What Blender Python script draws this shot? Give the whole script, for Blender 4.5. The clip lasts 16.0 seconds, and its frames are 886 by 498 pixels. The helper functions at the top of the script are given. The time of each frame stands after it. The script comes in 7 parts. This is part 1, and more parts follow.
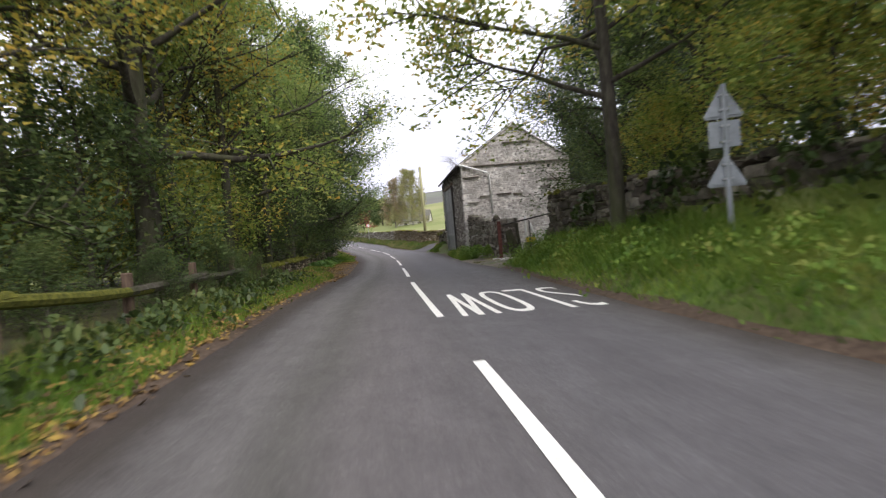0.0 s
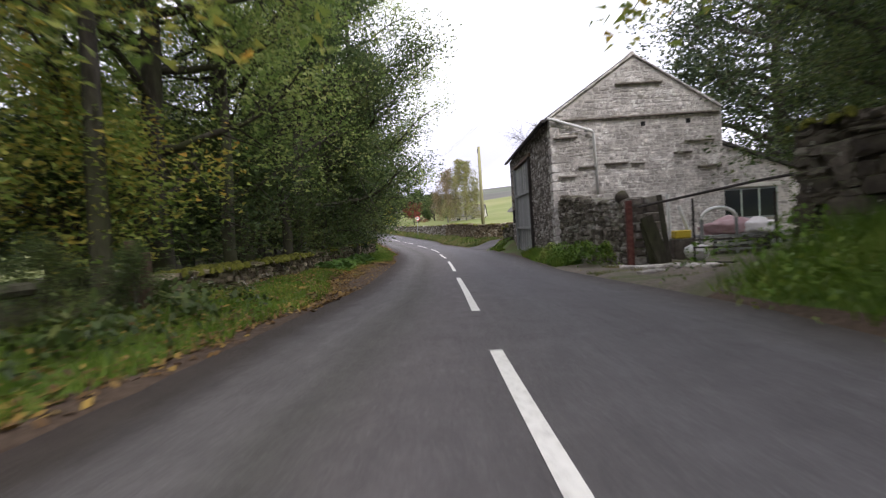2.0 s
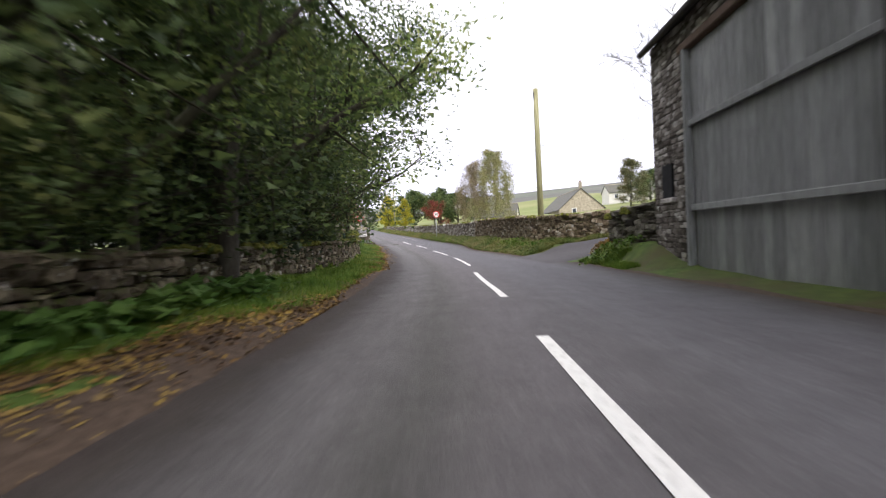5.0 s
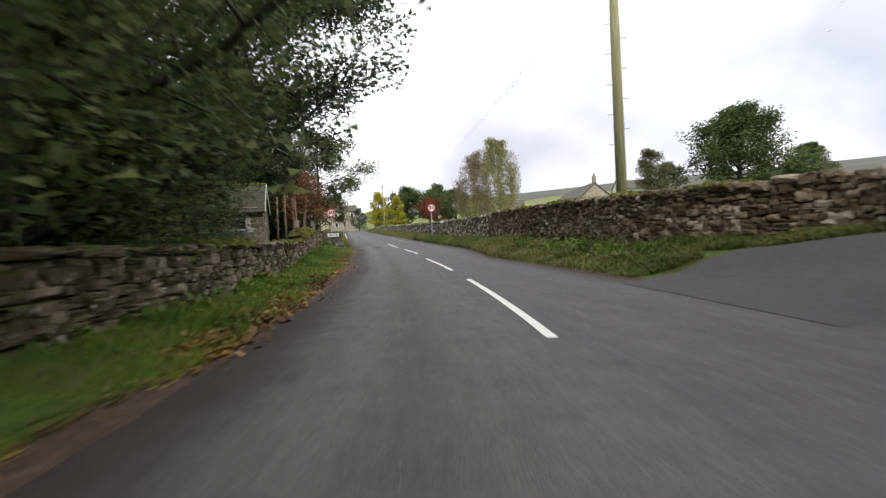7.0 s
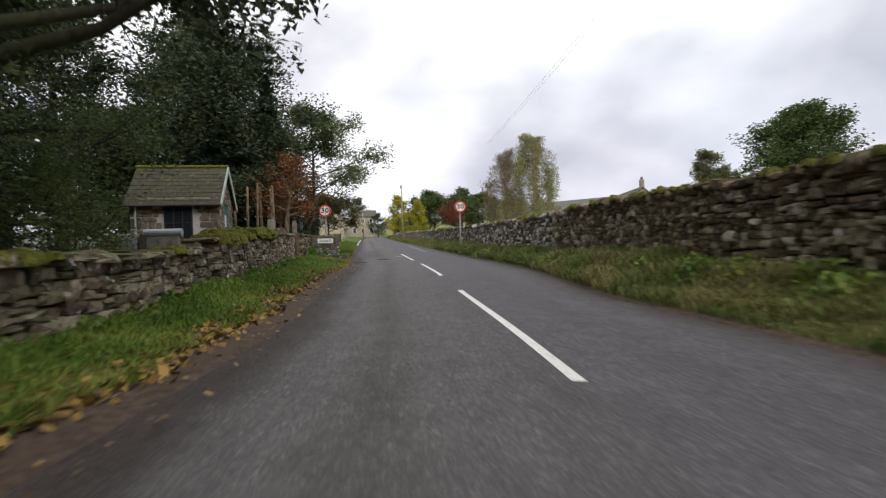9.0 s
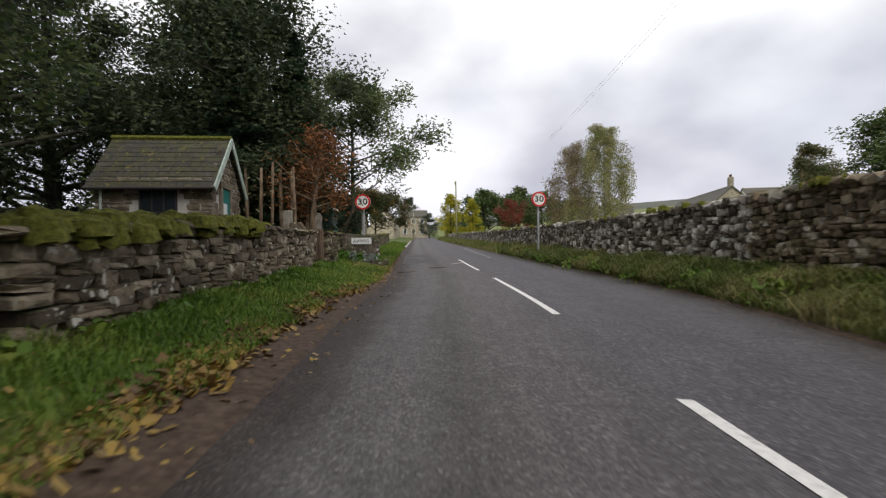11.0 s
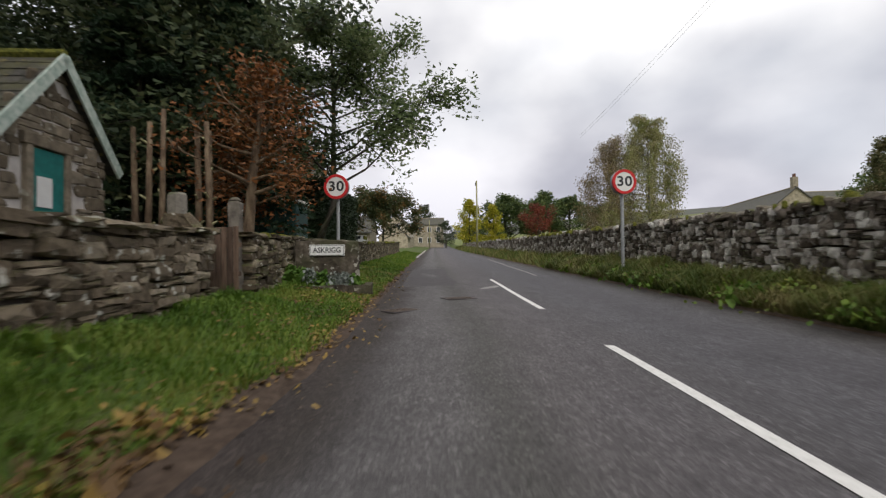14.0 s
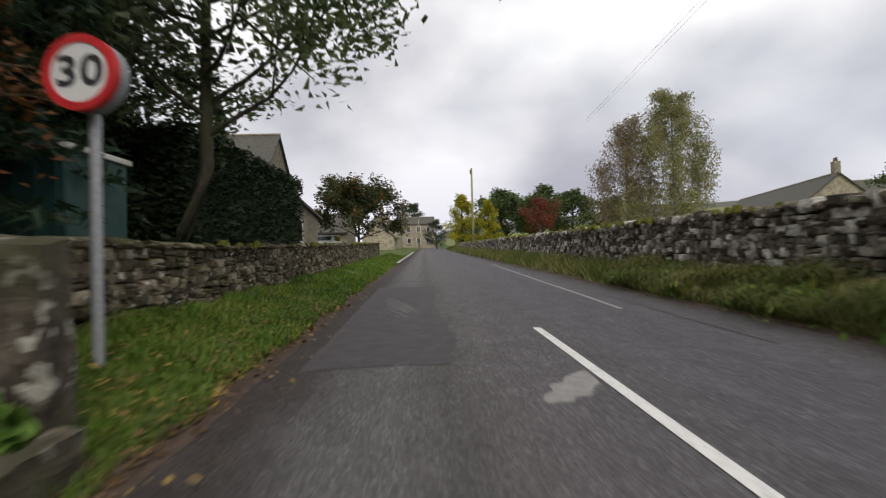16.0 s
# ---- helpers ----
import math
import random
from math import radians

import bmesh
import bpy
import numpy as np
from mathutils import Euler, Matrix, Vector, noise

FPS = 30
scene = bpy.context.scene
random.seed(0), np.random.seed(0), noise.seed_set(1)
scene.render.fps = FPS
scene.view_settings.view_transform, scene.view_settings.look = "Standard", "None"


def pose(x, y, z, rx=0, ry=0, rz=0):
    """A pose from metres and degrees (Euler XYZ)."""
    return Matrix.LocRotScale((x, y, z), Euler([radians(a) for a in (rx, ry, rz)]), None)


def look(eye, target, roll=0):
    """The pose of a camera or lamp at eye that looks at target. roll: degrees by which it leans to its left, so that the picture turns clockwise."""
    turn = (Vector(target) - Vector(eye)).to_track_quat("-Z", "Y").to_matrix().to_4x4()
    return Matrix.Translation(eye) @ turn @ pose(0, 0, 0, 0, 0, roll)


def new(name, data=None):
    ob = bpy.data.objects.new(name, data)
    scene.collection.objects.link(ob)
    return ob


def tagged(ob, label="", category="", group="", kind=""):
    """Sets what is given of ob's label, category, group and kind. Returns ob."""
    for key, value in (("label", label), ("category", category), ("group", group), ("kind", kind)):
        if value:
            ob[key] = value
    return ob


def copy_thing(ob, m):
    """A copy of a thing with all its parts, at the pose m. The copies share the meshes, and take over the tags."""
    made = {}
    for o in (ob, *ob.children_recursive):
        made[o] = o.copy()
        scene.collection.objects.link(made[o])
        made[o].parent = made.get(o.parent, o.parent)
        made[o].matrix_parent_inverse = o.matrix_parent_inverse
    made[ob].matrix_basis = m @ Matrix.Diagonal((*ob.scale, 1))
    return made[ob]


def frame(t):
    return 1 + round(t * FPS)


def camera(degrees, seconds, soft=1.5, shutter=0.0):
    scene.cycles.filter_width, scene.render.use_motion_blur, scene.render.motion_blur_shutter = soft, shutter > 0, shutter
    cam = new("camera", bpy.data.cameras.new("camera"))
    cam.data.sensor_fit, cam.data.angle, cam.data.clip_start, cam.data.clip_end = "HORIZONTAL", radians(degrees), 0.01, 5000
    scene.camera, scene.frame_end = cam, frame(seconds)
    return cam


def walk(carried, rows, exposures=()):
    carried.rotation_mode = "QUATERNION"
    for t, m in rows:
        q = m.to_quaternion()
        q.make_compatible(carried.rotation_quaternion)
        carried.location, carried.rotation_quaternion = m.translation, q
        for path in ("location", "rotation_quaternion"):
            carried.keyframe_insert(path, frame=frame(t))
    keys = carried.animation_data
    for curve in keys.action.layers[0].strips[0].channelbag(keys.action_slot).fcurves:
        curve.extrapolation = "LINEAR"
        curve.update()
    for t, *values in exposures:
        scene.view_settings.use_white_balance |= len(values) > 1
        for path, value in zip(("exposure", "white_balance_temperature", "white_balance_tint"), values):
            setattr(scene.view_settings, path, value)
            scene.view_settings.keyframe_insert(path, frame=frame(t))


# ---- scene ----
cam = camera(83.9, 16.0, soft=1.25, shutter=0.5)
PATH = [
    (0, (0.858, -1.893, 1.827), (0.85, 0.105, 1.739), -5.1),
    (0.5, (0.688, 0.24, 1.716), (0.603, 2.236, 1.635), -4.7),
    (1, (0.496, 2.382, 1.618), (0.355, 4.376, 1.547), -4.4),
    (1.5, (0.261, 4.531, 1.558), (0.079, 6.521, 1.484), -4.1),
    (2, (-0.004, 6.829, 1.486), (-0.22, 8.815, 1.404), -3.8),
    (2.5, (-0.283, 9.278, 1.349), (-0.529, 11.262, 1.269), -3.3),
    (3, (-0.625, 11.911, 1.281), (-0.892, 13.891, 1.21), -3.6),
    (3.5, (-1.001, 14.633, 1.223), (-1.284, 16.611, 1.155), -3.1),
    (4, (-1.357, 17.474, 1.118), (-1.658, 19.45, 1.063), -2.7),
    (6.3, (-3.382, 30.39, 0.941), (-3.684, 32.367, 0.877), -3.2),
    (6.5, (-3.574, 31.548, 0.938), (-3.872, 33.524, 0.873), -3.3),
    (7, (-4.038, 34.454, 0.877), (-4.328, 36.433, 0.825), -3.0),
    (7.5, (-4.419, 37.176, 0.843), (-4.718, 39.153, 0.805), -2.8),
    (8, (-4.892, 39.538, 0.895), (-5.202, 41.514, 0.862), -2.4),
    (8.5, (-5.389, 41.808, 0.93), (-5.723, 43.78, 0.906), -2.4),
    (9, (-5.986, 43.929, 0.928), (-6.362, 45.893, 0.913), -1.9),
    (9.5, (-6.676, 45.835, 0.961), (-7.104, 47.789, 0.95), -1.3),
    (10, (-7.24, 47.475, 1.002), (-7.727, 49.415, 0.992), -1.0),
    (12.5, (-9.229, 53.556, 1.041), (-9.868, 55.451, 1.054), -0.4),
    (13, (-9.664, 54.829, 1.068), (-10.313, 56.72, 1.09), -0.2),
    (13.5, (-10.06, 56.164, 1.096), (-10.708, 58.056, 1.124), -0.3),
    (14, (-10.551, 57.733, 1.141), (-11.189, 59.628, 1.178), -0.7),
    (14.5, (-11.102, 59.49, 1.207), (-11.726, 61.39, 1.246), -0.6),
    (15, (-11.715, 61.441, 1.243), (-12.326, 63.345, 1.285), -1.0),
    (15.5, (-12.369, 63.553, 1.326), (-12.973, 65.459, 1.365), -1.2),
    (16, (-13.118, 65.838, 1.392), (-13.722, 67.744, 1.43), -1.6),
]
walk(cam, [(t, look(eye, target, roll)) for t, eye, target, roll in PATH],
     exposures=[(0, 1.2, 6400, 13), (1.2, 1.08, 6300, 16), (2.1, 1.1, 6300, 16), (3.3, 1.5, 6300, 16), (4.2, 1.46, 6300, 16), (6.3, 0.92, 6450, 11), (8, 0.54, 6500, 10), (10, 0.3, 6500, 10), (12.5, 0.19, 6600, 10), (16, 0.04, 6600, 10)])

# ---- world, sun ----
SUN_ELEV, SUN_AZ = radians(46), radians(146)
world = bpy.data.worlds.new("sky")
scene.world = world
world.use_nodes = True
wn, wl = world.node_tree.nodes, world.node_tree.links
wn.clear()
w_out = wn.new("ShaderNodeOutputWorld")
w_bg = wn.new("ShaderNodeBackground")
w_sky = wn.new("ShaderNodeTexSky")
w_sky.sky_type, w_sky.sun_disc = "NISHITA", False
w_sky.sun_elevation, w_sky.sun_rotation = SUN_ELEV, SUN_AZ
w_sky.air_density, w_sky.dust_density = 1.0, 3.0
w_co = wn.new("ShaderNodeTexCoord")
w_map = wn.new("ShaderNodeMapping")
w_map.inputs["Scale"].default_value = (1.0, 1.0, 1.6)
wl.new(w_co.outputs["Generated"], w_map.inputs["Vector"])


def cloud_noise(scale, detail, rough):
    n = wn.new("ShaderNodeTexNoise")
    n.inputs["Scale"].default_value, n.inputs["Detail"].default_value, n.inputs["Roughness"].default_value = scale, detail, rough
    wl.new(w_map.outputs["Vector"], n.inputs["Vector"])
    return n


w_n1, w_n2 = cloud_noise(2.6, 5, 0.42), cloud_noise(1.1, 3, 0.5)
w_r1 = wn.new("ShaderNodeValToRGB")
w_r1.color_ramp.elements[0].position, w_r1.color_ramp.elements[0].color = 0.36, (5.6, 5.7, 6.3, 1)
w_r1.color_ramp.elements[1].position, w_r1.color_ramp.elements[1].color = 0.63, (10.8, 10.8, 11.0, 1)
wl.new(w_n1.outputs["Fac"], w_r1.inputs["Fac"])
w_r2 = wn.new("ShaderNodeValToRGB")
w_r2.color_ramp.elements[0].position, w_r2.color_ramp.elements[0].color = 0.60, (1, 1, 1, 1)
w_r2.color_ramp.elements[1].position, w_r2.color_ramp.elements[1].color = 0.74, (0.6, 0.6, 0.6, 1)
wl.new(w_n2.outputs["Fac"], w_r2.inputs["Fac"])
w_mix = wn.new("ShaderNodeMix")
w_mix.data_type = "RGBA"
wl.new(w_r2.outputs["Color"], w_mix.inputs["Factor"])
wl.new(w_sky.outputs["Color"], w_mix.inputs["A"])
wl.new(w_r1.outputs["Color"], w_mix.inputs["B"])
w_bg.inputs["Strength"].default_value = 0.1
# the cloud base greys towards the horizon
w_sep = wn.new("ShaderNodeSeparateXYZ")
wl.new(w_co.outputs["Generated"], w_sep.inputs[0])
w_r3 = wn.new("ShaderNodeValToRGB")
w_r3.color_ramp.elements[0].position, w_r3.color_ramp.elements[0].color = 0.0, (0.68, 0.68, 0.76, 1)
w_r3.color_ramp.elements[1].position, w_r3.color_ramp.elements[1].color = 0.32, (1.0, 1.0, 1.0, 1)
wl.new(w_sep.outputs["Z"], w_r3.inputs["Fac"])
w_mul = wn.new("ShaderNodeMix")
w_mul.data_type, w_mul.blend_type = "RGBA", "MULTIPLY"
w_mul.inputs["Factor"].default_value = 1.0
wl.new(w_mix.outputs["Result"], w_mul.inputs["A"])
wl.new(w_r3.outputs["Color"], w_mul.inputs["B"])
wl.new(w_mul.outputs["Result"], w_bg.inputs["Color"])
wl.new(w_bg.outputs["Background"], w_out.inputs["Surface"])

sun = new("sun", bpy.data.lights.new("sun", "SUN"))
sun.data.energy, sun.data.angle, sun.data.color = 1.3, radians(30), (1.0, 0.96, 0.9)
sun.rotation_euler = (math.pi / 2 - SUN_ELEV, 0, math.pi - SUN_AZ)

# ---- materials ----
def material(name, colours, scale=6.0, detail=5, rough=0.85, bump=0.3, bump_scale=40.0, large=None, large_scale=0.6,
             metal=0.0, vary=0.0, island=False, moss=None, moss_amount=0.5, stretch=(1, 1, 1), spec=0.3, chips=None, lichen=None, pieces=None):
    """Two scales of noise over the colours, an optional large stain colour, moss on upward faces, and fine relief."""
    m = bpy.data.materials.new(name)
    m.use_nodes = True
    n, l = m.node_tree.nodes, m.node_tree.links
    p = n["Principled BSDF"]
    co = n.new("ShaderNodeTexCoord")
    mp = n.new("ShaderNodeMapping")
    mp.inputs["Scale"].default_value = stretch
    l.new(co.outputs["Object"] if island is None else n.new("ShaderNodeNewGeometry").outputs["Position"], mp.inputs["Vector"])

    def tex(s, d=5, r=0.6):
        t = n.new("ShaderNodeTexNoise")
        t.inputs["Scale"].default_value, t.inputs["Detail"].default_value, t.inputs["Roughness"].default_value = s, d, r
        l.new(mp.outputs["Vector"], t.inputs["Vector"])
        return t.outputs["Fac"]

    def mix(fac, a, b, mode="MIX"):
        x = n.new("ShaderNodeMix")
        x.data_type, x.blend_type = "RGBA", mode
        if hasattr(fac, "is_linked"):
            l.new(fac, x.inputs["Factor"])
        else:
            x.inputs["Factor"].default_value = fac
        for v, k in ((a, "A"), (b, "B")):
            if hasattr(v, "is_linked"):
                l.new(v, x.inputs[k])
            else:
                x.inputs[k].default_value = v
        return x.outputs["Result"]

    def ramp(fac, stops):
        r = n.new("ShaderNodeValToRGB")
        e = r.color_ramp.elements
        while len(e) < len(stops):
            e.new(0.5)
        for el, (pos, c) in zip(e, stops):
            el.position, el.color = pos, (*c, 1)
        l.new(fac, r.inputs["Fac"])
        return r.outputs["Color"]

    k = len(colours)
    col = ramp(tex(scale, detail), [(0.3 + 0.4 * i / max(1, k - 1), c) for i, c in enumerate(colours)])
    if island:
        g = n.new("ShaderNodeNewGeometry")
        col2 = ramp(g.outputs["Random Per Island"], [(i / max(1, k - 1), c) for i, c in enumerate(colours)])
        col = mix(0.6, col, col2)
    if vary or pieces:
        oi = n.new("ShaderNodeObjectInfo")
        g = n.new("ShaderNodeNewGeometry")
        add = n.new("ShaderNodeMath")
        add.operation = "ADD"
        l.new(oi.outputs["Random"], add.inputs[0])
        l.new(g.outputs["Random Per Island"], add.inputs[1])
        fr = n.new("ShaderNodeMath")
        fr.operation = "FRACT"
        l.new(add.outputs[0], fr.inputs[0])
        if pieces:
            grain = ramp(tex(scale, detail), [(0.3, (0.55,) * 3), (0.5, (1, 1, 1)), (0.72, (1.5,) * 3)])
            col = mix(1.0, ramp(fr.outputs[0], pieces), grain, "MULTIPLY")
        v = ramp(fr.outputs[0], [(0, (1 - vary,) * 3), (0.7, (1, 1, 1)), (1, (1 + vary, 1 + vary, 1 + vary * 0.9))])
        col = mix(1.0, col, v, "MULTIPLY")
    if chips:
        vo = n.new("ShaderNodeTexVoronoi")
        vo.inputs["Scale"].default_value = chips[0]
        l.new(mp.outputs["Vector"], vo.inputs["Vector"])
        sp = n.new("ShaderNodeSeparateColor")
        l.new(vo.outputs["Color"], sp.inputs[0])
        c = ramp(sp.outputs[0], [(0, (1 - chips[1],) * 3), (0.6, (1, 1, 1)), (0.93, (1 + chips[1],) * 3), (1.0, (1 + 2.2 * chips[1],) * 3)])
        fade = ramp(tex(0.5, 3), [(0.38, (0.25, 0.25, 0.25)), (0.6, (1, 1, 1))])
        col = mix(fade, col, mix(1.0, col, c, "MULTIPLY"))
    if lichen:
        col = mix(ramp(tex(lichen[1], 3, 0.5), [(lichen[2], (0, 0, 0)), (lichen[2] + 0.04, (1, 1, 1))]), col, (*lichen[0], 1))
    if large:
        col = mix(ramp(tex(large_scale, 4), [(0.45, (0, 0, 0)), (0.65, (1, 1, 1))]), col, (*large, 1))
    if moss:
        g = n.new("ShaderNodeNewGeometry")
        sx = n.new("ShaderNodeSeparateXYZ")
        l.new(g.outputs["Normal"], sx.inputs[0])
        a = n.new("ShaderNodeMath")
        a.operation, a.use_clamp = "MULTIPLY_ADD", True
        l.new(sx.outputs["Z"], a.inputs[0])
        a.inputs[1].default_value, a.inputs[2].default_value = 0.9, moss_amount - 0.5
        b = n.new("ShaderNodeMath")
        b.operation, b.use_clamp = "MULTIPLY", True
        l.new(a.outputs[0], b.inputs[0])
        l.new(ramp(tex(3.0, 4), [(0.4, (0, 0, 0)), (0.6, (1, 1, 1))]), b.inputs[1])
        col = mix(b.outputs[0], col, (*moss, 1))
    l.new(col, p.inputs["Base Color"])
    p.inputs["Roughness"].default_value, p.inputs["Metallic"].default_value = rough, metal
    p.inputs["Specular IOR Level"].default_value = spec
    if bump:
        bp = n.new("ShaderNodeBump")
        bp.inputs["Strength"].default_value, bp.inputs["Distance"].default_value = bump, 0.02
        l.new(tex(bump_scale, 4, 0.7), bp.inputs["Height"])
        l.new(bp.outputs["Normal"], p.inputs["Normal"])
    return m


def leaf_material(name, colours, through_light=0.35, rough=0.55):
    m = bpy.data.materials.new(name)
    m.use_nodes = True
    n, l = m.node_tree.nodes, m.node_tree.links
    p = n["Principled BSDF"]
    g = n.new("ShaderNodeNewGeometry")
    r = n.new("ShaderNodeValToRGB")
    e = r.color_ramp.elements
    while len(e) < len(colours):
        e.new(0.5)
    for i, (el, c) in enumerate(zip(e, colours)):
        el.position, el.color = i / max(1, len(colours) - 1), (*c, 1)
    nz = n.new("ShaderNodeTexNoise")
    nz.inputs["Scale"].default_value, nz.inputs["Detail"].default_value = 0.8, 4
    l.new(g.outputs["Position"], nz.inputs["Vector"])
    a = n.new("ShaderNodeMath")
    a.operation = "MULTIPLY_ADD"
    l.new(g.outputs["Random Per Island"], a.inputs[0])
    a.inputs[1].default_value = 0.55
    b = n.new("ShaderNodeMath")
    b.operation = "MULTIPLY_ADD"
    l.new(nz.outputs["Fac"], b.inputs[0])
    b.inputs[1].default_value, b.inputs[2].default_value = 1.7, -0.6
    l.new(b.outputs[0], a.inputs[2])
    l.new(a.outputs[0], r.inputs["Fac"])
    l.new(r.outputs["Color"], p.inputs["Base Color"])
    p.inputs["Roughness"].default_value, p.inputs["Specular IOR Level"].default_value = rough, 0.25
    tr = n.new("ShaderNodeBsdfTranslucent")
    l.new(r.outputs["Color"], tr.inputs["Color"])
    mx = n.new("ShaderNodeMixShader")
    mx.inputs[0].default_value = through_light
    l.new(p.outputs[0], mx.inputs[1])
    l.new(tr.outputs[0], mx.inputs[2])
    l.new(mx.outputs[0], n["Material Output"].inputs["Surface"])
    return m




def road_material(name, bands):
    """Chipped asphalt whose wheel tracks, damp crown and dirty edges run along the road, by the plan coordinates."""
    m = bpy.data.materials.new(name)
    m.use_nodes = True
    n, l = m.node_tree.nodes, m.node_tree.links
    p = n["Principled BSDF"]
    uv = n.new("ShaderNodeUVMap")
    uv.uv_map = "plan"
    pos = n.new("ShaderNodeNewGeometry")

    def noise_of(src, scale, detail=5, stretch=None):
        if stretch:
            mp = n.new("ShaderNodeMapping")
            mp.inputs["Scale"].default_value = stretch
            l.new(src, mp.inputs["Vector"])
            src = mp.outputs["Vector"]
        t = n.new("ShaderNodeTexNoise")
        t.inputs["Scale"].default_value, t.inputs["Detail"].default_value, t.inputs["Roughness"].default_value = scale, detail, 0.62
        l.new(src, t.inputs["Vector"])
        return t.outputs["Fac"]

    def ramp(fac, stops):
        r = n.new("ShaderNodeValToRGB")
        e = r.color_ramp.elements
        while len(e) < len(stops):
            e.new(0.5)
        for el, (q, c) in zip(e, stops):
            el.position, el.color = q, (*c, 1)
        l.new(fac, r.inputs["Fac"])
        return r.outputs["Color"]

    def times(a, b, f=1.0):
        x = n.new("ShaderNodeMix")
        x.data_type, x.blend_type = "RGBA", "MULTIPLY"
        x.inputs["Factor"].default_value = f
        l.new(a, x.inputs["A"])
        l.new(b, x.inputs["B"])
        return x.outputs["Result"]

    sep = n.new("ShaderNodeSeparateXYZ")
    l.new(uv.outputs[0], sep.inputs[0])
    wob = n.new("ShaderNodeMath")
    wob.operation = "MULTIPLY_ADD"
    l.new(noise_of(pos.outputs["Position"], 1.1, 6), wob.inputs[0])
    wob.inputs[1].default_value = 0.11
    shift = n.new("ShaderNodeMath")
    shift.operation = "ADD"
    l.new(sep.outputs["X"], shift.inputs[0])
    shift.inputs[1].default_value = -0.055
    l.new(shift.outputs[0], wob.inputs[2])
    col = ramp(wob.outputs[0], bands)
    col = times(col, ramp(noise_of(pos.outputs["Position"], 2.6, 6), [(0.3, (0.88,) * 3), (0.7, (1.12,) * 3)]))
    col = times(col, ramp(noise_of(uv.outputs[0], 1.0, 4, (46, 0.9, 1)), [(0.32, (0.9,) * 3), (0.68, (1.1,) * 3)]))
    col = times(col, ramp(noise_of(pos.outputs["Position"], 34, 8), [(0.32, (0.88,) * 3), (0.68, (1.12,) * 3)]))
    vo = n.new("ShaderNodeTexVoronoi")
    vo.inputs["Scale"].default_value = 62
    l.new(pos.outputs["Position"], vo.inputs["Vector"])
    sc = n.new("ShaderNodeSeparateColor")
    l.new(vo.outputs["Color"], sc.inputs[0])
    chip = times(col, ramp(sc.outputs[0], [(0, (0.6,) * 3), (0.6, (1, 1, 1)), (0.93, (1.45,) * 3), (1, (2.2,) * 3)]), 0.95)
    coarse = n.new("ShaderNodeMapRange")
    l.new(sep.outputs["Y"], coarse.inputs["Value"])
    coarse.inputs["From Min"].default_value, coarse.inputs["From Max"].default_value = 96, 110
    coarse.inputs["To Min"].default_value, coarse.inputs["To Max"].default_value = 0.28, 1.0
    blend = n.new("ShaderNodeMix")
    blend.data_type = "RGBA"
    l.new(coarse.outputs["Result"], blend.inputs["Factor"])
    l.new(col, blend.inputs["A"])
    l.new(chip, blend.inputs["B"])
    col = blend.outputs["Result"]
    l.new(col, p.inputs["Base Color"])
    p.inputs["Roughness"].default_value, p.inputs["Specular IOR Level"].default_value = 0.82, 0.3
    bp = n.new("ShaderNodeBump")
    bp.inputs["Strength"].default_value, bp.inputs["Distance"].default_value = 0.7, 0.02
    l.new(noise_of(pos.outputs["Position"], 75, 4), bp.inputs["Height"])
    l.new(bp.outputs["Normal"], p.inputs["Normal"])
    return m


M_ROAD = road_material("road_asphalt", [(0.0, (0.045, 0.035, 0.031)), (0.045, (0.048, 0.040, 0.035)), (0.08, (0.065, 0.058, 0.056)), (0.12, (0.105, 0.098, 0.098)), (0.2, (0.122, 0.115, 0.115)),
                                        (0.27, (0.086, 0.082, 0.077)), (0.34, (0.110, 0.101, 0.102)), (0.42, (0.110, 0.101, 0.105)), (0.52, (0.093, 0.087, 0.091)), (0.62, (0.096, 0.092, 0.099)),
                                        (0.74, (0.086, 0.082, 0.089)), (0.86, (0.096, 0.092, 0.099)), (0.95, (0.079, 0.074, 0.074)), (1.0, (0.053, 0.044, 0.039))])
M_ASPHALT_NEW = material("asphalt_patch", [(0.052, 0.047, 0.049), (0.077, 0.07, 0.073)], scale=9, detail=9, rough=0.8, bump=0.4, bump_scale=150)
M_ASPHALT_OLD = material("asphalt_worn", [(0.22, 0.21, 0.2), (0.36, 0.35, 0.33)], scale=18, rough=0.9, bump=0.5, bump_scale=120)
M_GUTTER = material("gutter_asphalt", [(0.05, 0.044, 0.046), (0.085, 0.076, 0.079)], scale=5, detail=9, rough=0.75, bump=0.3, bump_scale=90)
M_EDGE = material("road_edge_dirt", [(0.042, 0.028, 0.019), (0.075, 0.051, 0.036), (0.115, 0.083, 0.06)], scale=14, rough=0.95, bump=0.6, bump_scale=60)
M_PAINT = material("road_paint", [(0.5, 0.49, 0.46), (0.72, 0.71, 0.68), (0.78, 0.77, 0.74)], scale=22, rough=0.7, bump=0.25, bump_scale=130)
M_GRASS_GROUND = material("turf", [(0.04, 0.07, 0.012), (0.07, 0.115, 0.018), (0.11, 0.15, 0.03)], scale=5, rough=0.95, bump=0.7, bump_scale=50,
                          large=(0.075, 0.07, 0.025), large_scale=0.5)
M_FIELD = material("meadow", [(0.1, 0.13, 0.03), (0.135, 0.165, 0.042), (0.17, 0.18, 0.065)], scale=0.35, rough=0.95, bump=0.4, bump_scale=8,
                   large=(0.2, 0.2, 0.08), large_scale=0.02)
